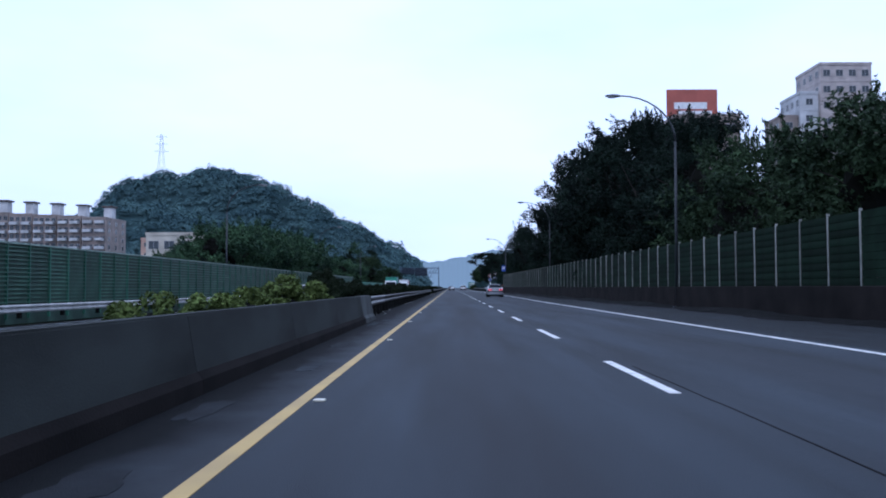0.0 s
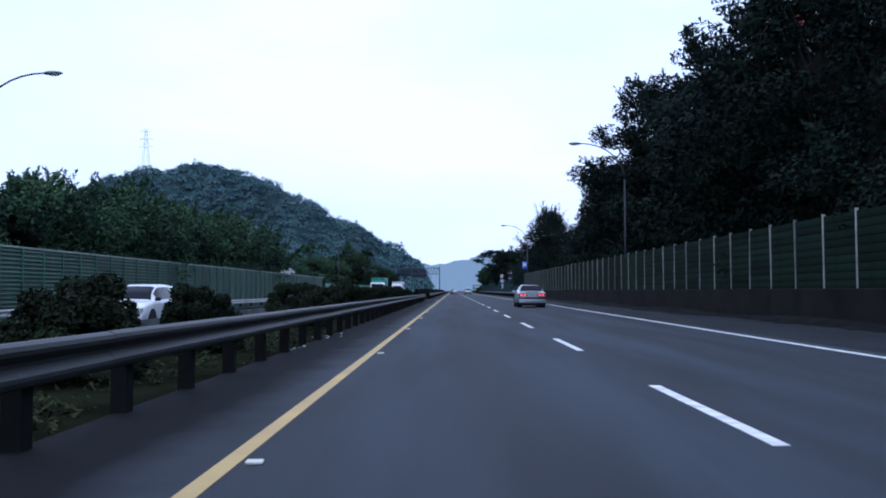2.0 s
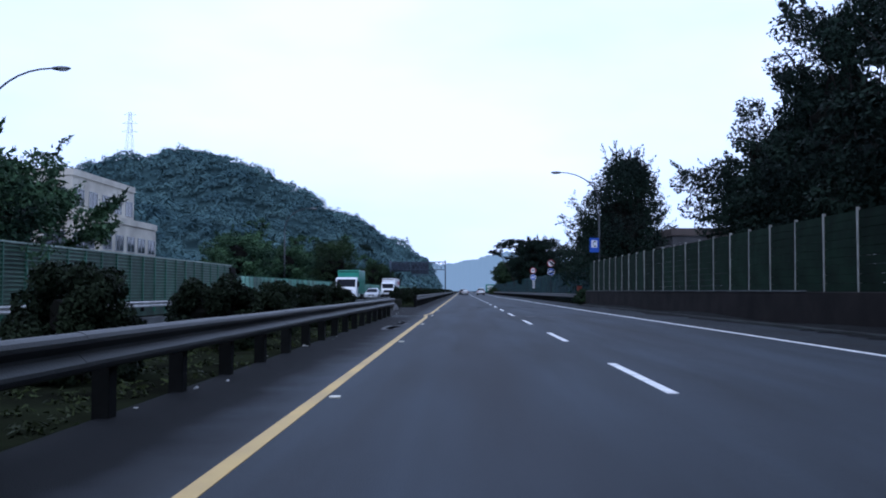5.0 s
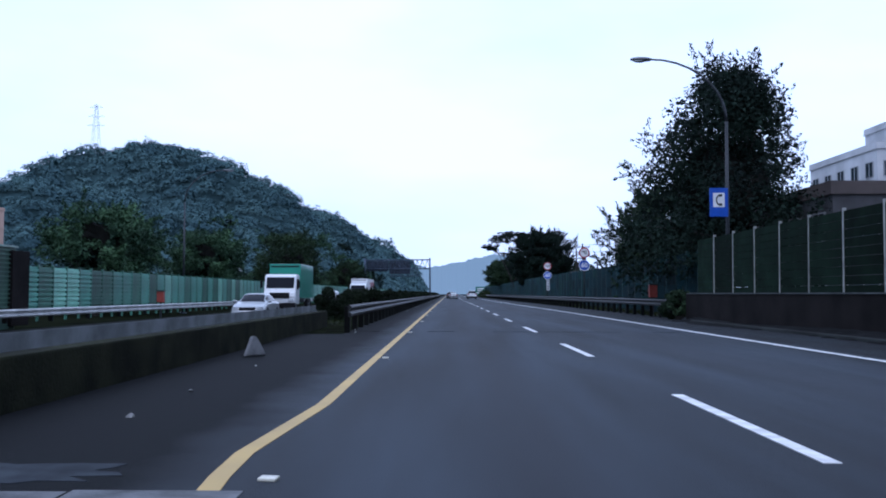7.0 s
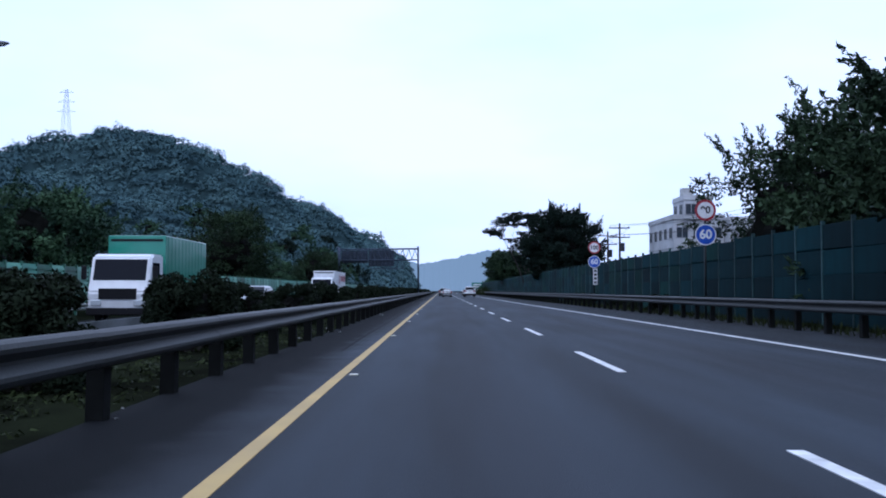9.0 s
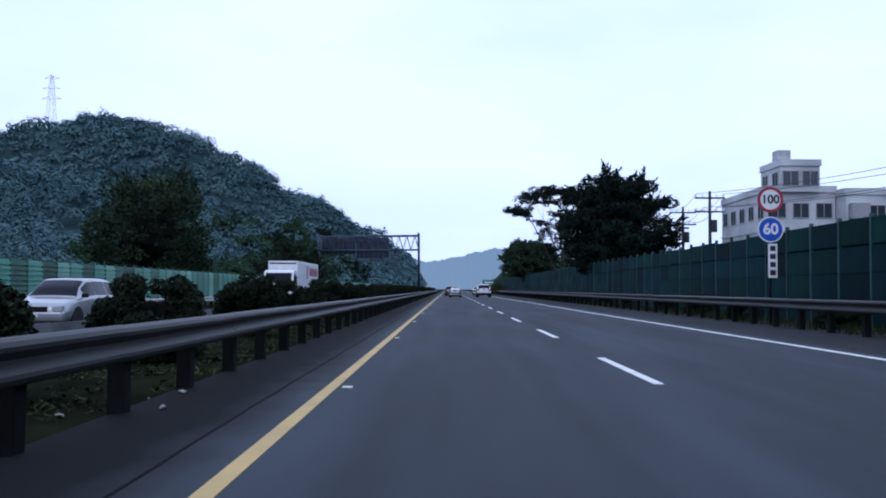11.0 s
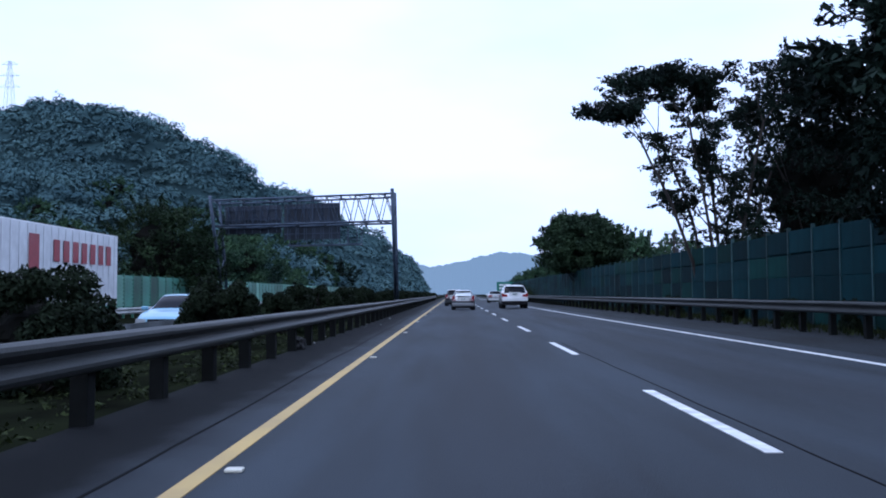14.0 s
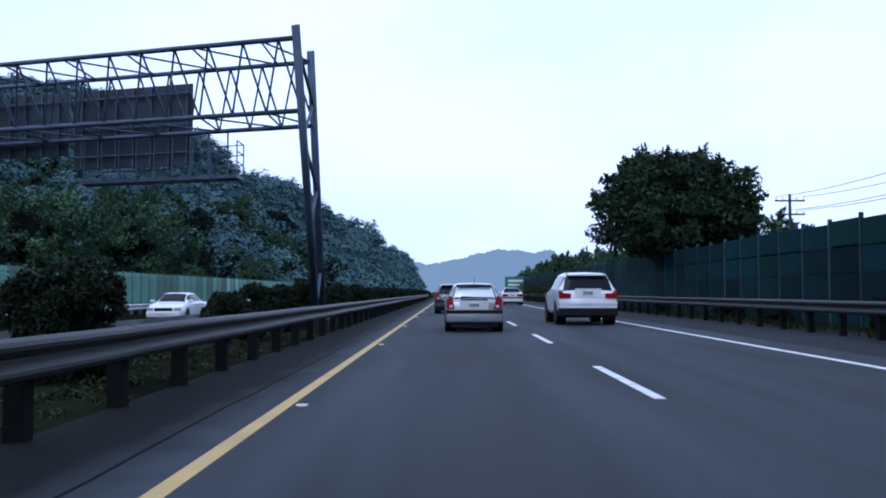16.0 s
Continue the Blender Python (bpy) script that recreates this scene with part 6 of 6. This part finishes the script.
    part("grip", boxm(-0.40, 0.40, -0.03, 0.0, zp + 0.15, zp + 0.18, bevel=0.006), M["chrome"] if tail == "sedan" else M["trim"], c, "tailgate grip strip")
    if tail in ("wagon", "suv"):
        a_, b_ = sh_.at(rear_glass[0] + 0.06, 6.9), sh_.at(rear_glass[0] + 0.22, 6.3)
        part("rear_wiper", tubes([(a_ + Vector((0, -0.03, 0.01)), Vector((-b_.x, b_.y - 0.035, b_.z)), 0.014)], 6), M["trim"], c)
        p = sh_.at(rear_glass[1] + 0.15, 5.45)
        p.z = sh_.at(rear_glass[1] + 0.15, 7.0).z - 0.01
        part("spoiler", boxm(-p.x, p.x, p.y - 0.20, p.y + 0.10, p.z - 0.05, p.z - 0.005, bevel=0.015), M["trim"] if tail == "wagon" else paint, c, "dark roof spoiler")
    if rails:
        for s in (1, -1):
            pts = [sh_.at(u, 5.35) + Vector((0, 0, 0.05)) for u in (3.0, 3.6, 4.5, 5.4, 6.2)]
            pts[0].z -= 0.05
            pts[-1].z -= 0.05
            part("roof_rail", tubes([(Vector((s * a.x, a.y, a.z)), Vector((s * b.x, b.y, b.z)), 0.018) for a, b in zip(pts, pts[1:])], 6), M["trim"], c)
    if antenna:
        p = sh_.at(4.2, 6.95)
        part("antenna", tubes([(p, p + Vector((0, -0.12, 0.16)), 0.008, 0.004)], 5), M["trim"], c)
    # front: bumper, grille, headlamps, plate
    zf, wf, yf = st[-1][1], st[-2][4], L
    part("front_bumper", boxm(-wf, wf, yf - 0.22, yf + 0.07, zf - 0.08, zf + 0.20, bevel=0.045), paint, c, smooth=True)
    part("grille", boxm(-0.42, 0.42, yf - 0.05, yf + 0.03, zf + 0.20, zf + 0.36, bevel=0.012), M["trim"], c, "dark grille")
    for s in (1, -1):
        o = [(wf - 0.02, zf + 0.22), (wf - 0.03, zf + 0.38), (wf - 0.34, zf + 0.36), (wf - 0.30, zf + 0.21)]
        part("headlamp", poly_prism([(s * x, z) for x, z in o][::s], yf - 0.28, yf + 0.02, 0.012), M["head_lamp"], c, "clear glass headlamp")
    part("number_plate", boxm(-0.17, 0.17, yf + 0.065, yf + 0.08, zf + 0.02, zf + 0.16, bevel=0.004), M["plate"], c)
    return c


WAGON = [(0.00, 0.38, 0.86, 0.90, 0.74, 0.76, 0.68), (0.07, 0.32, 0.90, 0.95, 0.82, 0.82, 0.70), (0.22, 0.28, 0.93, 1.19, 0.845, 0.835, 0.62), (0.42, 0.25, 0.94, 1.40, 0.85, 0.84, 0.57), (0.7, 0.22, 0.94, 1.44, 0.85, 0.84, 0.58),
         (1.6, 0.20, 0.93, 1.46, 0.85, 0.845, 0.59), (2.3, 0.20, 0.92, 1.43, 0.85, 0.845, 0.58), (2.75, 0.20, 0.92, 1.24, 0.85, 0.84, 0.60), (3.15, 0.20, 0.91, 0.98, 0.85, 0.83, 0.70), (3.7, 0.22, 0.82, 0.87, 0.84, 0.81, 0.70),
         (4.1, 0.25, 0.70, 0.76, 0.80, 0.76, 0.62), (4.25, 0.32, 0.60, 0.66, 0.70, 0.66, 0.5)]
SUV = [(0.00, 0.48, 1.00, 1.05, 0.82, 0.86, 0.76), (0.07, 0.42, 1.04, 1.10, 0.91, 0.91, 0.78), (0.22, 0.38, 1.08, 1.42, 0.93, 0.92, 0.70), (0.38, 0.36, 1.09, 1.64, 0.935, 0.925, 0.66), (0.8, 0.34, 1.09, 1.69, 0.935, 0.925, 0.66),
       (1.8, 0.32, 1.08, 1.70, 0.935, 0.925, 0.67), (2.5, 0.32, 1.07, 1.66, 0.935, 0.925, 0.66), (3.0, 0.32, 1.06, 1.42, 0.935, 0.92, 0.68), (3.4, 0.32, 1.05, 1.12, 0.935, 0.91, 0.78), (4.0, 0.34, 0.98, 1.04, 0.925, 0.89, 0.78),
       (4.5, 0.38, 0.84, 0.92, 0.88, 0.83, 0.70), (4.66, 0.46, 0.72, 0.78, 0.78, 0.72, 0.55)]
SEDAN = [(0.00, 0.36, 0.84, 0.88, 0.74, 0.76, 0.68), (0.07, 0.30, 0.88, 0.93, 0.82, 0.82, 0.72), (0.45, 0.24, 0.92, 0.98, 0.85, 0.83, 0.72), (0.70, 0.22, 0.93, 1.02, 0.855, 0.84, 0.68), (1.20, 0.20, 0.93, 1.36, 0.855, 0.845, 0.58),
         (1.9, 0.20, 0.92, 1.41, 0.855, 0.845, 0.57), (2.6, 0.20, 0.91, 1.38, 0.855, 0.845, 0.57), (3.05, 0.20, 0.90, 1.16, 0.855, 0.84, 0.60), (3.4, 0.20, 0.89, 0.95, 0.855, 0.83, 0.70), (3.95, 0.22, 0.80, 0.86, 0.84, 0.81, 0.70),
         (4.35, 0.25, 0.68, 0.74, 0.80, 0.76, 0.62), (4.5, 0.32, 0.58, 0.64, 0.70, 0.66, 0.5)]


def wagon(m, label, paint, **k):
    return car("estate_car", m, WAGON, label, paint, 0.73, (0.78, 3.32), 0.30, ((2.7, 4.35), (4.42, 5.5), (5.56, 6.95)), (1.2, 2.85), (6.2, 7.9), tail="wagon", **k)


def suv(m, label, paint, **k):
    return car("suv", m, SUV, label, paint, 0.80, (0.86, 3.68), 0.37, ((2.7, 4.3), (4.38, 5.4), (5.46, 6.95)), (1.2, 2.8), (6.2, 7.9), tail="suv", **k)


def sedan(m, label, paint, **k):
    return car("sedan", m, SEDAN, label, paint, 0.74, (0.92, 3.55), 0.30, ((3.75, 4.95), (5.02, 6.9)), (3.1, 4.1), (6.2, 7.9), tail="sedan", **k)


# in our direction
wagon(pose(2.22, 315.3, 0) @ Matrix.Diagonal((0.9, 0.9, 0.9, 1)), "silver estate car in the inner lane, sky reflection painted on its rear window", M["silver"], glass=M["glass_painted_sky"], antenna=True)
suv(pose(5.95, 320.3, 0), "white sport utility vehicle with dark glass and roof rails", M["car_white"], rim=M["rim_dark"], rails=True)
sedan(pose(6.3, 101.0, 0), "silver saloon car with lit red brake lamps", M["silver_blue"], lit=True)
sedan(pose(6.65, 366.0, 0), "white saloon car far ahead in the outer lane", M["car_white"])
wagon(pose(1.7, 336.0, 0), "dark grey estate car ahead in the inner lane", M["car_dark"])
# oncoming
RZ = -0.35
suv(pose(-10.2, 80.5, RZ, 0, 0, 180), "white sport utility vehicle on the opposite carriageway", M["car_white"], group="oncoming cars")
sedan(pose(-9.0, 186.0, RZ, 0, 0, 180), "silver saloon car on the opposite carriageway", M["silver"], group="oncoming cars")
suv(pose(-10.9, 231.5, RZ, 0, 0, 180), "silver people carrier on the opposite carriageway", M["silver"], group="oncoming cars")
wagon(pose(-7.4, 286.5, RZ, 0, 0, 180), "light blue small car on the opposite carriageway", M["car_blue"], group="oncoming cars")
sedan(pose(-11.7, 338.5, RZ, 0, 0, 180), "white saloon car on the opposite carriageway", M["car_white"], group="oncoming cars")
sedan(pose(-8.4, 112.0, RZ, 0, 0, 180), "white car passing behind the median hedge", M["car_white"], group="oncoming cars")


def truck(m, label, cab_paint, box_mat, length, height, bars):
    t = empty("truck", m, label, "truck", "oncoming trucks")
    # nose at y = 0, tail along +y
    o = [(0.0, 0.55), (-0.06, 1.3), (0.12, 1.75), (0.42, 2.72), (0.75, 2.85), (2.0, 2.85), (2.0, 0.55)]
    bm = bmesh.new()
    a = [bm.verts.new((-1.2, y, z)) for y, z in o]
    b = [bm.verts.new((1.2, y, z)) for y, z in o]
    bm.faces.new(a)
    bm.faces.new(b[::-1])
    for i in range(len(o)):
        j = (i + 1) % len(o)
        bm.faces.new((a[j], a[i], b[i], b[j]))
    bmesh.ops.recalc_face_normals(bm, faces=bm.faces)
    bmesh.ops.bevel(bm, geom=list(bm.edges), offset=0.07, segments=2, affect="EDGES")
    cab = part("cab", bm, cab_paint, t, smooth=False)
    part("windscreen", boxm(-1.05, 1.05, -0.012, 0.012, -0.46, 0.42, bevel=0.005), M["glass"], cab).matrix_basis = pose(0, 0.255, 2.22, -17, 0, 0)
    for s in (1, -1):
        part("side_window", boxm(s * 1.205 - 0.012, s * 1.205 + 0.012, 0.55, 1.45, 1.7, 2.5, bevel=0.004), M["glass"], cab)
        part("headlamp", boxm(s * 0.85 - 0.2, s * 0.85 + 0.2, -0.10, 0.0, 0.75, 0.98, bevel=0.03), M["head_lamp"], cab)
        part("mirror", boxm(s * 1.42 - 0.10, s * 1.42 + 0.10, 0.1, 0.2, 1.8, 2.35, bevel=0.03), M["trim"], cab)
    part("grille", boxm(-0.75, 0.75, -0.09, 0.0, 1.02, 1.45, bevel=0.02), M["trim"], cab, "dark grille")
    part("bumper", boxm(-1.22, 1.22, -0.16, 0.3, 0.38, 0.68, bevel=0.05), M["trim"], t)
    part("chassis", boxm(-0.5, 0.5, 0.3, length, 0.65, 1.0, bevel=0.02), M["trim"], t)
    bx = part("cargo_box", boxm(-1.22, 1.22, 2.25, length, 1.05, height, bevel=0.03), box_mat, t)
    rib = part("side_rib", boxm(-0.006, 0.006, -0.05, 0.05, 1.1, height - 0.06), box_mat, bx)
    rib.matrix_basis = pose(1.235, 2.6, 0)
    y = 3.15
    while y < length - 0.2:
        for s in (1, -1):
            piece("side_rib", rib.data, bx, pose(s * 1.235, y, 0))
        y += 0.55
    for y0, y1, z0, z1 in bars:
        part("logo_bar", boxm(1.252, 1.262, y0, y1, z0, z1), M["sign_red"], bx, "red logo bar")
    part("front_bar", boxm(-1.1, 1.1, 2.22, 2.26, height - 0.25, height - 0.15), M["trim"], bx)
    for y in (1.0, 2.3 + (length - 2.3) * 0.72, length - 1.0):
        for x in (-1.0, 1.0):
            wheel(t, x, y, 0.48, 0.28, M["rim"])
    return t


truck(pose(-12.4, 274.5, RZ), "white container lorry with red bars on its side", M["car_white"], M["sign_white"], 14.5, 3.65, [(8.0 + 0.75 * i, 8.45 + 0.75 * i, 2.5, 3.2) for i in range(1, 8)] + [(7.0, 7.7, 2.2, 3.3)])
truck(pose(-11.6, 205.0, RZ), "green box lorry on the opposite carriageway", M["car_white"], M["car_green"], 9.0, 3.7, [])

# ---- small things on the road ----
M["stud"] = mat("road_stud", (0.62, 0.60, 0.50), rough=0.4, var=0.2)
studs = empty("road_studs", pose(0, 0, 0), "pale raised road studs along the yellow line", "road stud", kind="structure")
bm = bmesh.new()
box(bm, -0.055, 0.055, -0.05, 0.05, 0.0, 0.022, bevel=0.012)
s0 = part("stud", bm, M["stud"], studs)
s0.matrix_basis = pose(0.2, -0.6, 0)
for k in range(1, 40):
    piece("stud", s0.data, studs, pose(0.2 + random.uniform(-0.02, 0.02), -0.6 + 10 * k, 0, 0, 0, random.uniform(-6, 6)))

# broken drain covers beside the yellow line
M["pale_grout"] = mat("pale_worn_concrete", (0.13, 0.135, 0.14), rough=0.9, var=0.5, scale=3.0, fine=40, bump=0.4, tint=(0.045, 0.045, 0.047))


M["pit_shade"] = mat("painted_pit_shade", (0.004, 0.004, 0.005), rough=1.0, var=0.3, scale=4, spec=0.0)


def ragged(rnd, x, y, rx, ry, z0, z1, n=22, rough=0.3):
    """A flat plate with a broken outline."""
    pts = []
    for i in range(n):
        a = 2 * math.pi * i / n
        k = 1 - rough + rough * 2 * rnd.random()
        sq = max(abs(math.cos(a)), abs(math.sin(a))) ** -0.7
        pts.append((x + rx * k * sq * math.cos(a), y + ry * k * sq * math.sin(a)))
    bm = bmesh.new()
    low, top = [bm.verts.new((px, py, z0)) for px, py in pts], [bm.verts.new((px, py, z1)) for px, py in pts]
    bm.faces.new(top)
    bm.faces.new(low[::-1])
    for i in range(n):
        bm.faces.new((low[i], low[(i + 1) % n], top[(i + 1) % n], top[i]))
    return bm


rd = random.Random(21)
for slab_, holes in (((-0.47, 130.65, 0.15, 1.1), [(-0.45, 131.1, 0.115, 0.42), (-0.50, 129.95, 0.115, 0.36)]), ((-0.58, 126.8, 0.19, 1.4), [(-0.52, 126.8, 0.13, 1.2)])):
    d = empty("drain_cover", pose(0, 0, 0), "cracked pale concrete drain cover with openings painted black", "drain", "drain covers")
    part("frame", ragged(rd, *slab_, -0.02, 0.006, 30, 0.08), M["pale_grout"], d)
    # thin plates on top, coloured black as the shade inside broken openings
    for h_ in holes:
        part("hole", ragged(rd, *h_, -0.01, 0.011, 20, 0.25), M["pit_shade"], d, "flat black plate painted as the shade in a broken opening")

# worn patches and spilt grit on the inner shoulder
M["dust"] = mat("pale_dust", (0.034, 0.040, 0.046), rough=0.95, var=0.6, scale=2.5, fine=60, tint=(0.016, 0.019, 0.023), spec=0.1)
rp_ = random.Random(31)
for x, y, rx, ry, m, label in ((-0.80, 27.9, 0.13, 1.6, "dust", "pale dust at the barrier's end"), (-0.62, 30.8, 0.16, 0.7, "dust", "pale dust beside the guardrail"), (-0.55, 5.6, 0.18, 0.5, "asphalt_patch", "dark asphalt repair patch"),
                               (-0.70, 8.8, 0.14, 0.6, "asphalt_patch", "dark asphalt repair patch"), (-0.45, 13.2, 0.12, 0.7, "dust", "pale dust on the shoulder"), (-0.60, 18.0, 0.15, 0.9, "asphalt_patch", "dark asphalt repair patch"),
                               (-0.9, 137.2, 0.5, 0.9, "dust", "pale dust by the bridge joint"), (-1.5, 139.6, 0.7, 0.3, "dust", "pale dust by the bridge joint")):
    bm = ragged(rp_, x, y, rx, ry, -0.01, 0.004, 26, 0.22)
    tagged(link("road_patch", bm, M[m]), label, "road patch", kind="structure")

# expansion joints of the small bridge
for y, w in ((138.9, 0.42), (160.2, 0.12)):
    bm = bmesh.new()
    rj = random.Random(int(y))
    x = -2.2
    while x < 8.0:
        w_ = rj.uniform(0.5, 1.0) * w * (1.0 if x < 0.3 else 0.22)
        dx_ = rj.uniform(0.5, 1.1)
        yo = rj.uniform(-0.06, 0.06)
        if not (-0.35 < x < 0.25 or rj.random() < 0.25):
            box(bm, x, x + dx_ - 0.02, y + yo - w_ / 2, y + yo + w_ / 2, -0.01, 0.006)
        x += dx_
    tagged(link("road_joint", bm, M["pale_grout"] if w > 0.2 else M["seam"]), "broken expansion joint across the carriageway", "road joint", kind="structure")

# tar seams along the lanes
rs_ = random.Random(3)
for x0, y0, y1, w in ((3.86, -5, 14, 0.009), (3.84, 236, 275, 0.009), (-0.46, 184, 330, 0.013)):
    n = int((y1 - y0) / 0.7)
    ys_s = [y0 + 0.7 * i for i in range(n)]
    xs_s, dx_ = [], 0.0
    for i in range(n):
        dx_ = 0.9 * dx_ + rs_.uniform(-0.012, 0.012)
        xs_s.append(x0 + dx_)
    bm = sweep(bmesh.new(), [(-w, 0.0), (-w, 0.003), (w, 0.003), (w, 0.0)], ys_s, xs_s)
    tagged(link("road_seam", bm, M["seam"]), "dark wavering tar seam in the asphalt", "road seam", kind="structure")

# litter and stones along the median guardrail
M["litter"] = mat("pale_litter", (0.26, 0.26, 0.25), rough=0.7, var=0.3, by_object=0.4)
rl = random.Random(9)
protos = []
for k in range(5):
    bm = bmesh.new()
    bmesh.ops.create_icosphere(bm, subdivisions=1, radius=0.05)
    for v in bm.verts:
        v.co *= rl.uniform(0.55, 1.4)
        v.co.z *= 0.5
    me = bpy.data.meshes.new("litter")
    bm.to_mesh(me)
    bm.free()
    me.materials.append(M["litter"])
    protos.append(me)
spots = [(rl.choice((60.5, 63.2, 65.5)) + rl.gauss(0, 0.8), -1.55 + rl.gauss(0, 0.12)) for _ in range(18)] + [(36 + rl.uniform(0, 9), -1.7 + rl.gauss(0, 0.2)) for _ in range(26)] + [(rl.uniform(66, 300), -1.6 + rl.gauss(0, 0.2)) for _ in range(60)]
for y, x in spots:
    ob = new("litter", rl.choice(protos))
    s = rl.uniform(0.3, 0.95)
    ob.matrix_basis = pose(x, y, 0.012, 0, 0, rl.uniform(0, 360)) @ Matrix.Diagonal((s, s * rl.uniform(0.6, 1.6), s, 1))
    tagged(ob, "small pale scrap of litter on the median verge", "litter", "litter scraps")

bm = bmesh.new()
bmesh.ops.create_icosphere(bm, subdivisions=3, radius=0.3)
for v in bm.verts:
    k = 1 + 0.5 * noise.noise(v.co * 5) + 0.4 * noise.noise(v.co * 14)
    v.co = Vector((v.co.x * k * 0.7, v.co.y * k * 1.2, max(-0.08, v.co.z * k * 0.75)))
bmesh.ops.scale(bm, vec=(0.75, 0.75, 0.75), verts=bm.verts)
bmesh.ops.translate(bm, vec=(-1.48, 272.0, 0.06), verts=bm.verts)
M["bag"] = mat("torn_black_sheet", (0.008, 0.008, 0.009), rough=0.9, var=0.5, scale=8, bump=0.5)
tagged(link("rubbish_bag", bm, M["bag"]), "crumpled black rubbish bag under the guardrail", "bag")
bm = poly_prism([(-0.22, 0), (0.22, 0), (0.05, 0.31), (-0.03, 0.34)], -0.05, 0.05, 0.015)
bmesh.ops.transform(bm, matrix=pose(-2.05, 149.9, 0, -8, 0, 50), verts=bm.verts)
tagged(link("concrete_chunk", bm, M["pale_grout"]), "pale triangular concrete chunk by the mossy wall", "rubble")
